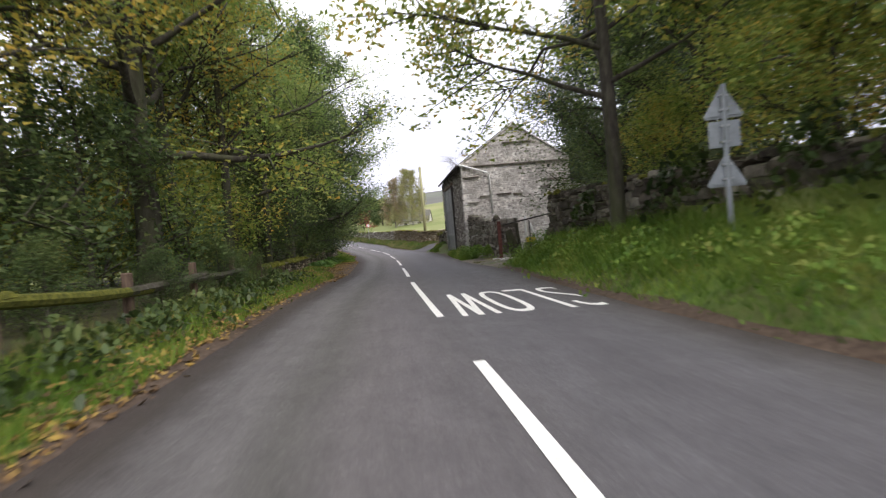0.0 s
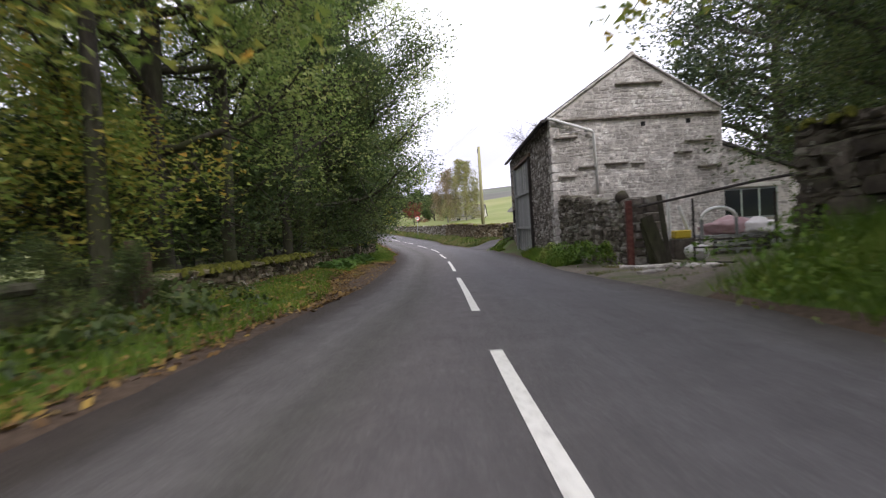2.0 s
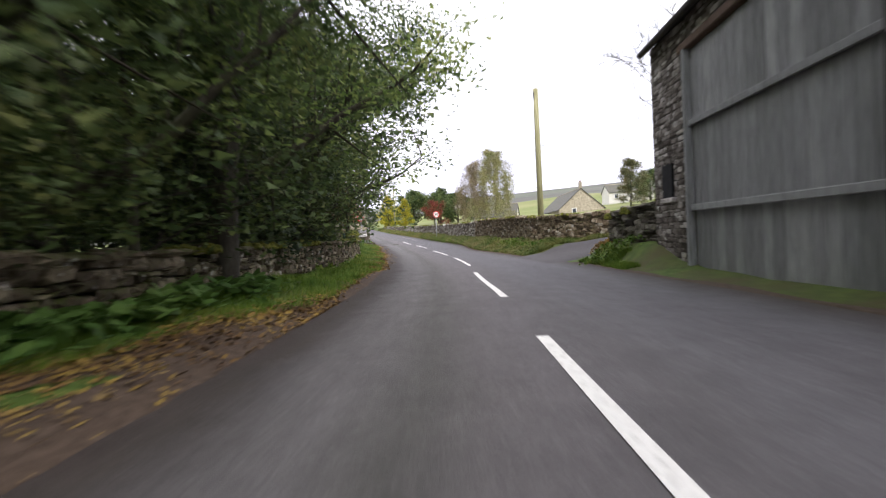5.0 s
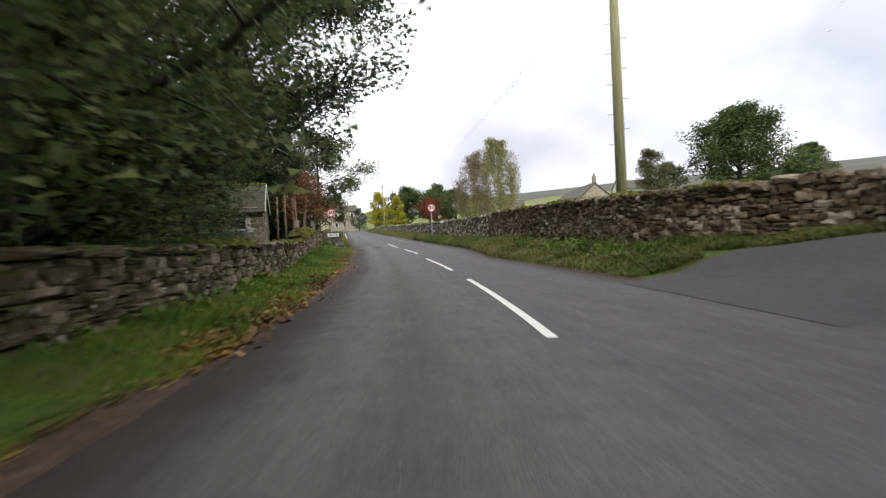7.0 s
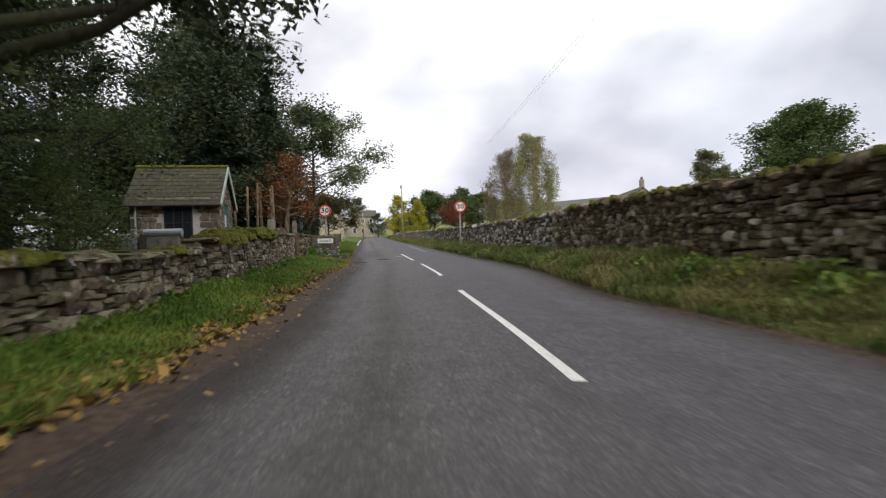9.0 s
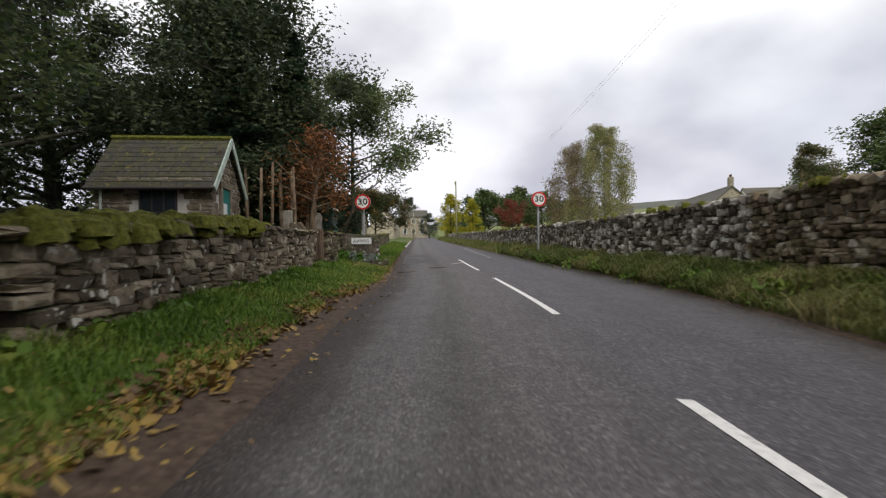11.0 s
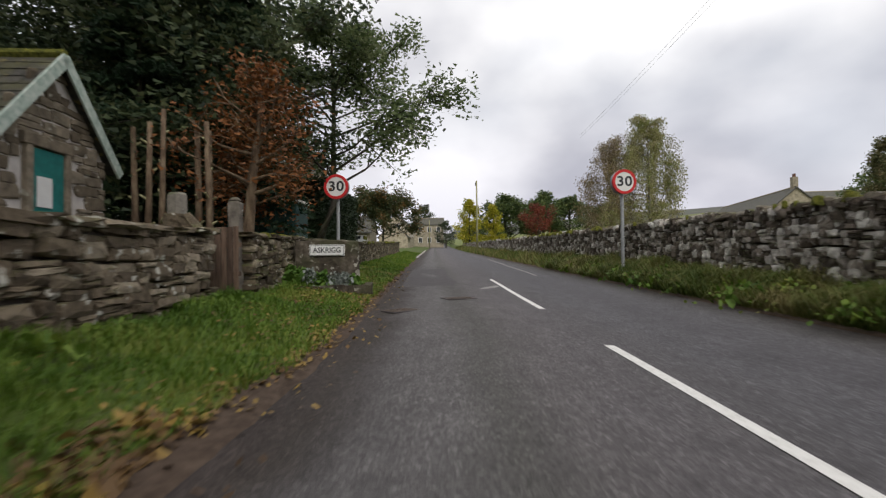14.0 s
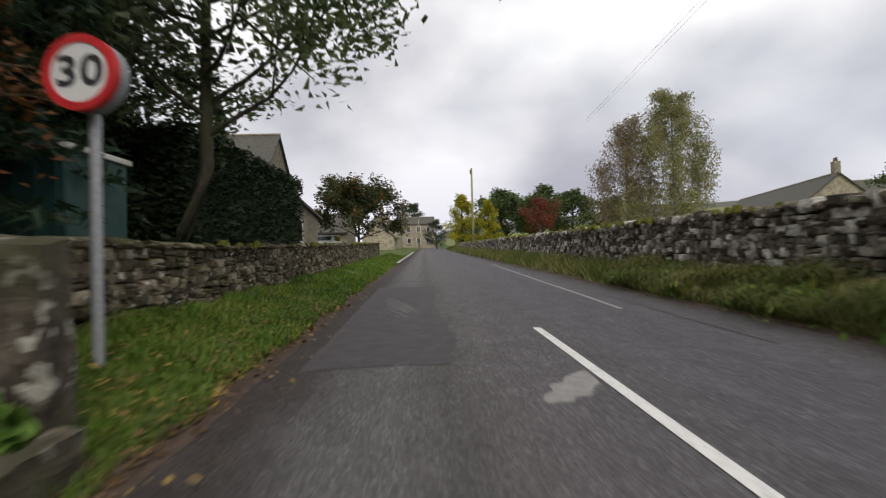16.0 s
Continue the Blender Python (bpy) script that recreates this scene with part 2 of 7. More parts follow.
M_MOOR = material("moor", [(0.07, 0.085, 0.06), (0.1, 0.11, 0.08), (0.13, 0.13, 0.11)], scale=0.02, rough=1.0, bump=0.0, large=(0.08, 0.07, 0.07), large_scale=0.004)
M_FLOOR_WOOD = material("woodland_floor", [(0.022, 0.02, 0.012), (0.05, 0.045, 0.022), (0.05, 0.065, 0.02)], scale=4, rough=0.95, bump=0.8, bump_scale=40)
M_COVER = material("worn_brown_iron", [(0.07, 0.052, 0.04), (0.12, 0.09, 0.07), (0.17, 0.135, 0.11)], scale=30, rough=0.75, bump=0.4, bump_scale=90, spec=0.4)
M_YARD = material("yard_gravel", [(0.075, 0.06, 0.047), (0.15, 0.125, 0.102), (0.25, 0.22, 0.19)], scale=22, rough=0.95, bump=0.8, bump_scale=70,
                  large=(0.09, 0.1, 0.045), large_scale=0.9)
M_STONE_L = material("gritstone_mossy", [(0.05, 0.042, 0.032), (0.13, 0.108, 0.083), (0.27, 0.235, 0.185)], scale=13, detail=8, rough=0.92, bump=1.0, bump_scale=32,
                     vary=0.2, moss=(0.07, 0.09, 0.014), moss_amount=0.55, lichen=((0.46, 0.44, 0.39), 8, 0.63),
                     pieces=[(0, (0.05, 0.037, 0.025)), (0.35, (0.11, 0.084, 0.057)), (0.7, (0.175, 0.14, 0.097)), (1, (0.27, 0.23, 0.172))])
M_STONE_R = material("gritstone_lichen", [(0.085, 0.072, 0.06), (0.2, 0.175, 0.148), (0.55, 0.53, 0.49)], scale=9, rough=0.92, bump=0.7, bump_scale=45,
                     vary=0.2, moss=(0.1, 0.11, 0.035), moss_amount=0.35, lichen=((0.5, 0.48, 0.45), 10, 0.62),
                     pieces=[(0, (0.06, 0.048, 0.037)), (0.25, (0.12, 0.095, 0.073)), (0.5, (0.2, 0.167, 0.135)), (0.66, (0.3, 0.265, 0.23)), (0.82, (0.45, 0.42, 0.385)), (1, (0.56, 0.54, 0.5))])
M_STONE_RB = material("gritstone_brown", [(0.085, 0.072, 0.06), (0.2, 0.175, 0.148)], scale=11, rough=0.92, bump=0.8, bump_scale=45, vary=0.2, moss=(0.075, 0.085, 0.02), moss_amount=0.5,
                      lichen=((0.45, 0.43, 0.39), 9, 0.65), pieces=[(0, (0.08, 0.056, 0.036)), (0.35, (0.165, 0.12, 0.078)), (0.65, (0.25, 0.19, 0.13)), (0.88, (0.34, 0.28, 0.21)), (1, (0.48, 0.44, 0.385))])
M_STONE_D = material("bank_stone_dark", [(0.03, 0.026, 0.022), (0.085, 0.073, 0.06), (0.2, 0.18, 0.15)], scale=6, rough=0.93, bump=0.8, bump_scale=40,
                     vary=0.2, moss=(0.05, 0.07, 0.014), moss_amount=0.5, lichen=((0.34, 0.33, 0.29), 8, 0.67),
                     pieces=[(0, (0.045, 0.036, 0.03)), (0.4, (0.085, 0.07, 0.055)), (0.75, (0.14, 0.12, 0.1)), (1, (0.24, 0.22, 0.19))])
M_STONE_Y = material("yard_stone", [(0.1, 0.09, 0.08), (0.2, 0.18, 0.16)], scale=7, rough=0.93, bump=0.8, bump_scale=40, moss=(0.07, 0.08, 0.02), moss_amount=0.4, lichen=((0.4, 0.385, 0.35), 7, 0.63),
                     pieces=[(0, (0.09, 0.075, 0.064)), (0.4, (0.16, 0.137, 0.116)), (0.75, (0.24, 0.212, 0.185)), (1, (0.38, 0.355, 0.325))])
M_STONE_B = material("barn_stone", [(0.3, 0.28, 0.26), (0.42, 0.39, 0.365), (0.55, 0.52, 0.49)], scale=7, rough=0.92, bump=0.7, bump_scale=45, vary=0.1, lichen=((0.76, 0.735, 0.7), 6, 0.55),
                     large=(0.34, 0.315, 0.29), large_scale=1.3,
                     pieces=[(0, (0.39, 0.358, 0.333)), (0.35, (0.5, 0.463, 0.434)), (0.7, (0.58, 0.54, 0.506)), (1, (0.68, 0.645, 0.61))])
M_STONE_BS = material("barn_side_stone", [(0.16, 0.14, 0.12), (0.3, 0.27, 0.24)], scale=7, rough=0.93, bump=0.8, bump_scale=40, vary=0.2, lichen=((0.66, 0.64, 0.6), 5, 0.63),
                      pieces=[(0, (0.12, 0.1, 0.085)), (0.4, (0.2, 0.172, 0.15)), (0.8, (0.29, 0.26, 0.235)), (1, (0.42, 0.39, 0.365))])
M_STONE_H = material("house_stone", [(0.2, 0.17, 0.13), (0.32, 0.28, 0.21), (0.42, 0.37, 0.28)], scale=3, rough=0.92, bump=0.5, bump_scale=30, vary=0.35)
M_SANDSTONE = material("dark_sandstone", [(0.025, 0.02, 0.015), (0.075, 0.06, 0.045), (0.19, 0.165, 0.13)], scale=5.5, detail=9, rough=0.93, bump=1.0, bump_scale=30, lichen=((0.42, 0.4, 0.34), 7, 0.61), large=(0.06, 0.06, 0.03), large_scale=1.4)
M_STONE_S = material("shed_stone", [(0.1, 0.08, 0.055), (0.2, 0.165, 0.12)], scale=5, rough=0.92, bump=0.8, bump_scale=35, lichen=((0.34, 0.32, 0.26), 6, 0.66),
                     pieces=[(0, (0.12, 0.095, 0.066)), (0.5, (0.185, 0.152, 0.11)), (1, (0.26, 0.22, 0.165))])
M_STONE_G = material("garden_wall_stone", [(0.05, 0.04, 0.03), (0.13, 0.11, 0.08)], scale=10, detail=8, rough=0.92, bump=1.0, bump_scale=32, vary=0.1, moss=(0.08, 0.085, 0.02), moss_amount=0.3, lichen=((0.5, 0.48, 0.42), 6, 0.62),
                     pieces=[(0, (0.075, 0.057, 0.039)), (0.4, (0.14, 0.108, 0.073)), (0.8, (0.205, 0.165, 0.117)), (1, (0.28, 0.235, 0.175))])
# dark colour paints the shade between dry-laid stones; barn road-side mortar too
M_CORE = material("core_shade_and_mortar", [(0.033, 0.027, 0.021), (0.075, 0.063, 0.05)], scale=10, rough=1.0, bump=0.6, bump_scale=40)
M_MORTAR = material("lime_mortar", [(0.5, 0.463, 0.43), (0.64, 0.6, 0.565)], scale=7, rough=0.95, bump=0.6, bump_scale=40)
M_MOSS = material("moss", [(0.04, 0.046, 0.008), (0.11, 0.115, 0.016), (0.21, 0.2, 0.036)], scale=18, rough=1.0, bump=1.0, bump_scale=90)
M_SLATE = material("stone_slate", [(0.06, 0.057, 0.055), (0.11, 0.105, 0.1), (0.16, 0.155, 0.14)], scale=8, rough=0.8, bump=0.4, bump_scale=40, vary=0.35,
                   moss=(0.085, 0.085, 0.025), moss_amount=0.22)
M_SLATE_SHED = material("mossy_stone_slate", [(0.035, 0.032, 0.027), (0.058, 0.054, 0.046), (0.085, 0.08, 0.068)], scale=9, rough=0.85, bump=0.5, bump_scale=40, vary=0.2,
                        moss=(0.085, 0.085, 0.022), moss_amount=0.3, lichen=((0.16, 0.13, 0.05), 5, 0.62))
M_BARK = material("bark", [(0.026, 0.022, 0.018), (0.055, 0.048, 0.038), (0.1, 0.09, 0.072)], scale=9, rough=0.95, bump=1.0, bump_scale=28, stretch=(1, 1, 0.3),
                  large=(0.06, 0.065, 0.03), large_scale=1.2)
M_BARK_PINE = material("conifer_bark", [(0.07, 0.046, 0.03), (0.15, 0.105, 0.068), (0.26, 0.2, 0.13)], scale=8, rough=0.92, bump=0.9, bump_scale=30, stretch=(1, 1, 0.35))
M_BARK_BIRCH = material("birch_bark", [(0.1, 0.09, 0.08), (0.24, 0.22, 0.2)], scale=5, rough=0.8, bump=0.4, stretch=(1, 1, 3))
M_WOOD = material("weathered_boards", [(0.2, 0.2, 0.2), (0.3, 0.305, 0.305), (0.4, 0.405, 0.4)], scale=9, rough=0.85, bump=0.5, bump_scale=60, stretch=(3, 3, 0.25), vary=0.25)
M_WOOD_BR = material("brown_timber", [(0.07, 0.045, 0.033), (0.13, 0.085, 0.062), (0.19, 0.135, 0.1)], scale=9, rough=0.85, bump=0.5, bump_scale=60, stretch=(3, 3, 0.3), vary=0.3)
M_POLE = material("pole_timber", [(0.2, 0.19, 0.1), (0.3, 0.285, 0.15), (0.38, 0.36, 0.22)], scale=7, rough=0.85, bump=0.4, bump_scale=50, stretch=(3, 3, 0.2))
M_RUST = material("rusty_steel", [(0.075, 0.026, 0.02), (0.12, 0.042, 0.034), (0.17, 0.075, 0.06)], scale=12, rough=0.85, bump=0.3)
M_STEEL = material("galvanised_steel", [(0.3, 0.31, 0.32), (0.42, 0.43, 0.44)], scale=25, rough=0.5, bump=0.05, metal=0.5)
M_GREYPAINT = material("grey_sign_back", [(0.22, 0.24, 0.255), (0.3, 0.32, 0.34)], scale=9, rough=0.6, bump=0.05)
M_IRON = material("dark_iron", [(0.03, 0.03, 0.032), (0.075, 0.06, 0.052)], scale=20, rough=0.7, bump=0.2, metal=0.3)
M_WHITE = material("white_paint", [(0.66, 0.66, 0.64), (0.8, 0.8, 0.78)], scale=12, rough=0.55, bump=0.1)
M_SIGNWHITE = material("sign_white", [(0.7, 0.7, 0.68), (0.78, 0.78, 0.76)], scale=6, rough=0.4, bump=0.0)
M_RED = material("sign_red", [(0.5, 0.02, 0.025), (0.62, 0.04, 0.04)], scale=6, rough=0.4, bump=0.0)
M_BLACK = material("sign_black", [(0.03, 0.032, 0.034), (0.045, 0.047, 0.05)], scale=6, rough=0.5, bump=0.0)
M_TEAL = material("teal_paint", [(0.012, 0.12, 0.11), (0.02, 0.2, 0.18)], scale=8, rough=0.6, bump=0.2)
M_GREENPAINT = material("pale_green_paint", [(0.25, 0.33, 0.28), (0.42, 0.5, 0.44), (0.6, 0.64, 0.58)], scale=9, rough=0.7, bump=0.3)
M_TANK = material("dark_green_sheet", [(0.02, 0.06, 0.055), (0.035, 0.09, 0.082)], scale=5, rough=0.5, bump=0.1)
M_RENDER_WHITE = material("pale_render", [(0.55, 0.53, 0.48), (0.7, 0.68, 0.63)], scale=5, rough=0.9, bump=0.3)
# near-black colour standing for the shade inside openings and behind windows
M_SHADOW = material("interior_shade", [(0.008, 0.008, 0.009), (0.02, 0.02, 0.022)], scale=5, rough=0.9, bump=0.0)
M_YELLOW = material("yellow_plastic", [(0.55, 0.4, 0.03), (0.65, 0.5, 0.06)], scale=9, rough=0.5, bump=0.1)
M_SHEET = material("pale_plastic_sheet", [(0.6, 0.57, 0.57), (0.78, 0.75, 0.75)], scale=5, rough=0.35, bump=0.6, bump_scale=9)
M_PINK = material("faded_pink_paint", [(0.33, 0.19, 0.2), (0.46, 0.32, 0.33)], scale=4, rough=0.35, bump=0.0)
M_CARWHITE = material("white_car_paint", [(0.66, 0.67, 0.69), (0.76, 0.77, 0.78)], scale=2, rough=0.2, bump=0.0, spec=0.5)
M_TYRE = material("tyre_rubber", [(0.015, 0.015, 0.015), (0.03, 0.03, 0.03)], scale=20, rough=0.9, bump=0.2)
M_COPPERROOF = material("clay_tile", [(0.1, 0.05, 0.035), (0.2, 0.1, 0.07)], scale=5, rough=0.9, bump=0.4)
M_GLASS = bpy.data.materials.new("window_glass")
M_GLASS.use_nodes = True
gp = M_GLASS.node_tree.nodes["Principled BSDF"]
gp.inputs["Base Color"].default_value, gp.inputs["Roughness"].default_value = (0.02, 0.025, 0.03, 1), 0.08
gp.inputs["Specular IOR Level"].default_value = 0.6

L_SYC = leaf_material("leaves_sycamore", [(0.085, 0.14, 0.03), (0.16, 0.24, 0.048), (0.28, 0.34, 0.074), (0.44, 0.4, 0.085), (0.54, 0.33, 0.055)], through_light=0.5)
L_ASH = leaf_material("leaves_ash", [(0.09, 0.15, 0.044), (0.165, 0.245, 0.066), (0.27, 0.345, 0.1), (0.38, 0.4, 0.14)], through_light=0.5)
L_DARK = leaf_material("leaves_alder", [(0.032, 0.054, 0.022), (0.062, 0.098, 0.034), (0.105, 0.147, 0.047), (0.19, 0.21, 0.068)], through_light=0.42)
L_AUT = leaf_material("leaves_autumn", [(0.09, 0.12, 0.038), (0.2, 0.21, 0.045), (0.4, 0.32, 0.053), (0.48, 0.28, 0.045)], through_light=0.5)
L_CON = leaf_material("needles_cypress", [(0.012, 0.026, 0.014), (0.025, 0.05, 0.024), (0.045, 0.08, 0.038)], through_light=0.2)
L_APPLE = leaf_material("leaves_fruit_tree", [(0.045, 0.07, 0.03), (0.085, 0.125, 0.048), (0.15, 0.19, 0.075), (0.25, 0.28, 0.15)], through_light=0.4)
L_BROWN = leaf_material("needles_dead", [(0.06, 0.03, 0.015), (0.17, 0.07, 0.026), (0.28, 0.11, 0.036), (0.08, 0.06, 0.028)], through_light=0.2)
L_YEL = leaf_material("leaves_yellow", [(0.2, 0.24, 0.03), (0.38, 0.36, 0.03), (0.5, 0.42, 0.03)])
L_RED = leaf_material("leaves_copper", [(0.12, 0.03, 0.025), (0.2, 0.045, 0.03), (0.25, 0.09, 0.04)])
L_COPPER = leaf_material("leaves_bronze", [(0.03, 0.045, 0.02), (0.05, 0.075, 0.028), (0.1, 0.095, 0.035), (0.24, 0.12, 0.04)])
L_BIRCH_BROWN = leaf_material("leaves_birch_brown", [(0.13, 0.12, 0.06), (0.2, 0.16, 0.09), (0.26, 0.19, 0.11), (0.22, 0.21, 0.09)])
L_BIRCH = leaf_material("leaves_birch", [(0.15, 0.19, 0.06), (0.22, 0.24, 0.08), (0.29, 0.28, 0.11), (0.3, 0.25, 0.14), (0.2, 0.24, 0.08)])
L_GREYGREEN = leaf_material("leaves_grey_green", [(0.06, 0.075, 0.035), (0.1, 0.115, 0.05), (0.16, 0.15, 0.07), (0.22, 0.16, 0.09)])
L_DEEP = leaf_material("leaves_dark_holm", [(0.018, 0.03, 0.017), (0.033, 0.052, 0.026), (0.064, 0.086, 0.038), (0.115, 0.125, 0.057)], through_light=0.3)
L_BUTTER = leaf_material("leaves_butterbur", [(0.06, 0.12, 0.03), (0.1, 0.19, 0.045), (0.17, 0.27, 0.07)], rough=0.4)
L_GRASS = leaf_material("grass_blades", [(0.042, 0.088, 0.012), (0.09, 0.17, 0.02), (0.155, 0.23, 0.034), (0.25, 0.25, 0.06)], through_light=0.3)
L_LONG = leaf_material("long_grass_blades", [(0.04, 0.07, 0.013), (0.085, 0.13, 0.025), (0.16, 0.18, 0.048), (0.2, 0.18, 0.066), (0.3, 0.26, 0.115)], through_light=0.3)
L_LITTER = leaf_material("fallen_leaves", [(0.045, 0.028, 0.015), (0.095, 0.054, 0.025), (0.17, 0.1, 0.038), (0.34, 0.23, 0.055), (0.13, 0.085, 0.042)], through_light=0.1)
L_FERN = leaf_material("fronds_brown", [(0.16, 0.08, 0.025), (0.28, 0.15, 0.035), (0.24, 0.19, 0.05), (0.12, 0.13, 0.035)])
L_SILVER = leaf_material("leaves_silver", [(0.2, 0.23, 0.2), (0.32, 0.35, 0.32), (0.42, 0.45, 0.42)])
L_BED = leaf_material("leaves_bedding", [(0.05, 0.12, 0.02), (0.12, 0.22, 0.04), (0.2, 0.3, 0.06)])
L_HEDGE = leaf_material("needles_hedge", [(0.015, 0.028, 0.013), (0.026, 0.045, 0.02), (0.04, 0.06, 0.025)], through_light=0.12)
L_IVY = leaf_material("leaves_ivy", [(0.02, 0.035, 0.012), (0.045, 0.07, 0.02), (0.08, 0.1, 0.03)], rough=0.4)

# ---- plan of the road ----
ROAD_Y = (-60, -12, 2.24, 4.85, 10.8, 13, 19.3, 25, 30.6, 33.0, 35.5, 38.7, 44.65, 47.5, 53.5, 56.3, 62.6, 65.5, 71.5, 90, 120, 190, 260)
ROAD_X = (8.4, 2.75, 1.06, .715, -.06, -.31, -1.03, -1.73, -2.5, -2.9, -3.3, -3.75, -5.02, -5.74, -7.49, -8.35, -10.37, -11.45, -13.68, -20.4, -31.2, -56, -81)
ROAD_H = (-60, -12, 2.24, 4.85, 10.8, 13, 19.3, 28, 38.8, 47.6, 53.6, 56.2, 63, 65.9, 71.5, 90, 120, 190, 260)
ROAD_Z = (1.6, .86, .66, .595, .47, .42, .23, .09, -.05, -.05, .02, .09, .2, .28, .46, 1.03, 1.95, 4.3, 6.5)


def smooth_curve(xs, ys):
    xs, ys = np.array(xs, float), np.array(ys, float)
    d = np.gradient(ys, xs)

    def f(x):
        x = np.clip(np.asarray(x, float), xs[0], xs[-1])
        i = np.clip(np.searchsorted(xs, x) - 1, 0, len(xs) - 2)
        h = xs[i + 1] - xs[i]
        t = (x - xs[i]) / h
        return ((2 * t**3 - 3 * t**2 + 1) * ys[i] + (t**3 - 2 * t**2 + t) * h * d[i]
                + (-2 * t**3 + 3 * t**2) * ys[i + 1] + (t**3 - t**2) * h * d[i + 1])
    return f


_rx, _rz = smooth_curve(ROAD_Y, ROAD_X), smooth_curve(ROAD_H, ROAD_Z)


def road_x(y):
    y = np.asarray(y, float)
    return _rx(y) + np.where(y > 260, (y - 260) * -0.357, 0) + np.where(y < -60, (y + 60) * -0.118, 0)


def road_z(y):
    y = np.asarray(y, float)
    return _rz(y) + np.where(y > 260, np.minimum(y - 260, 300) * 0.02, 0)


def step(a, b, v):
    t = np.clip((np.asarray(v, float) - a) / (b - a), 0, 1)
    return t * t * (3 - 2 * t)


LEFT_EDGE, RIGHT_EDGE = -2.75, 2.6


def left_edge(y):
    return np.interp(y, (-10, 8, 10, 17, 22, 33, 40, 46, 50, 57, 70, 110), (-2.75, -2.75, -2.6, -2.2, -2.3, -2.42, -2.85, -2.95, -2.8, -3.05, -3.0, -2.9))


def right_edge(y):
    return np.interp(y, (-10, 4, 8, 12, 20, 28, 37, 44, 52, 55, 60, 64, 70, 75, 110), (2.38, 2.43, 2.6, 2.9, 2.7, 3.0, 3.2, 2.6, 2.2, 2.42, 2.95, 3.15, 3.05, 2.95, 2.7))


def edge_shift(y, off):
    """How far the asphalt's edge at y lies from its usual offset, fading away from the road."""
    off = np.asarray(off, float)
    s = np.where(off > 0, right_edge(y) - RIGHT_EDGE, left_edge(y) - LEFT_EDGE)
    return s * np.clip(np.abs(off) / 1.5, 0, 1) * (1 - step(3.2, 5.0, np.abs(off)))


R_OFF, R_Z = (2.6, 3.4, 4.0, 6, 10, 40, 80, 120, 300, 800, 3000), (0, .18, .32, .4, .5, 1.8, 4.4, 7.6, 14, 38, 110)
B_OFF, B_Z = (2.6, 3.2, 4.6, 5.2, 5.6, 8, 12, 40, 120, 800, 3000), (0, .25, .68, .95, 1.5, 1.8, 1.9, 3, 10, 70, 160)
Y_OFF, Y_Z = (2.6, 3.4, 4.5, 8, 12, 40, 80, 120, 300, 800, 3000), (0, .04, .06, .1, .3, 2.0, 5.0, 10.5, 26, 70, 160)
L_OFF, L_Z = (2.75, 3.4, 5.3, 7, 20, 60, 300, 800, 3000), (0, .08, .3, .42, .35, -.3, -4, 15, 110)


def ground_z(y, off):
    """Height of the ground beside the road."""
    y, off = np.asarray(y, float), np.asarray(off, float)
    off = off - edge_shift(y, off)
    bank = 1 - step(13.8, 15.8, y)
    yard = step(13.8, 15.8, y) * (1 - step(42.0, 46.0, y))
    right = bank * np.interp(off, B_OFF, B_Z) + yard * np.interp(off, Y_OFF, Y_Z) + (1 - bank - yard) * np.interp(off, R_OFF, R_Z)
    left = np.interp(-off, L_OFF, L_Z)
    z = np.where(off > 0, right, left)
    far = step(170, 420, y) * 9 + step(350, 1700, y) * 70
    z = z + far * (0.35 + 0.65 * step(-80, 120, off) + 0.25 * step(-150, -700, off))
    z = z + .5 * step(2.8, 4.1, off) * step(33.0, 35.5, y) * (1 - step(37.6, 39.4, y))
    z = z + .52 * step(2.9, 6.0, off) * step(37.6, 39.4, y) * (1 - step(46, 52, y))
    lumps = 0.03 * np.sin(y * 1.7 + off * 2.3) + 0.025 * np.sin(y * 0.61 - off * 3.1)
    return road_z(y) + z + lumps * step(2.9, 4.0, np.abs(off))


def at(y, off, up=0.0):
    return Vector((float(road_x(y)) + off, y, float(ground_z(y, off)) + up))


# ---- mesh helpers ----
def mesh_of(name, verts, faces, mat, smooth=False):
    me = bpy.data.meshes.new(name)
    me.from_pydata([tuple(v) for v in verts] if not isinstance(verts, np.ndarray) else verts.tolist(), [], faces if not isinstance(faces, np.ndarray) else faces.tolist())
    for m in (mat if isinstance(mat, (list, tuple)) else [mat]):
        me.materials.append(m)
    if smooth:
        me.polygons.foreach_set("use_smooth", [True] * len(me.polygons))
    me.update()
    return me


def thing(name, label, category, m=None, group="", kind=""):
    ob = new(name)
    ob.empty_display_size = 0.1
    if m is not None:
        ob.matrix_basis = m
    return tagged(ob, label, category, group, kind)


def part(name, bm, mat, parent, label="", smooth=False, m=None):
    """One mesh object under a thing or a part. bm: a bmesh, or vertices and faces."""
    if isinstance(bm, tuple):
        me = mesh_of(name, bm[0], bm[1], mat, smooth)
    else:
        me = bpy.data.meshes.new(name)
        bm.normal_update()
        bm.to_mesh(me)
        bm.free()
        me.materials.append(mat)
        if smooth:
            me.polygons.foreach_set("use_smooth", [True] * len(me.polygons))
    ob = new(name, me)
    if parent is not None:
        ob.parent = parent
    if m is not None:
        ob.matrix_basis = m
    return tagged(ob, label)


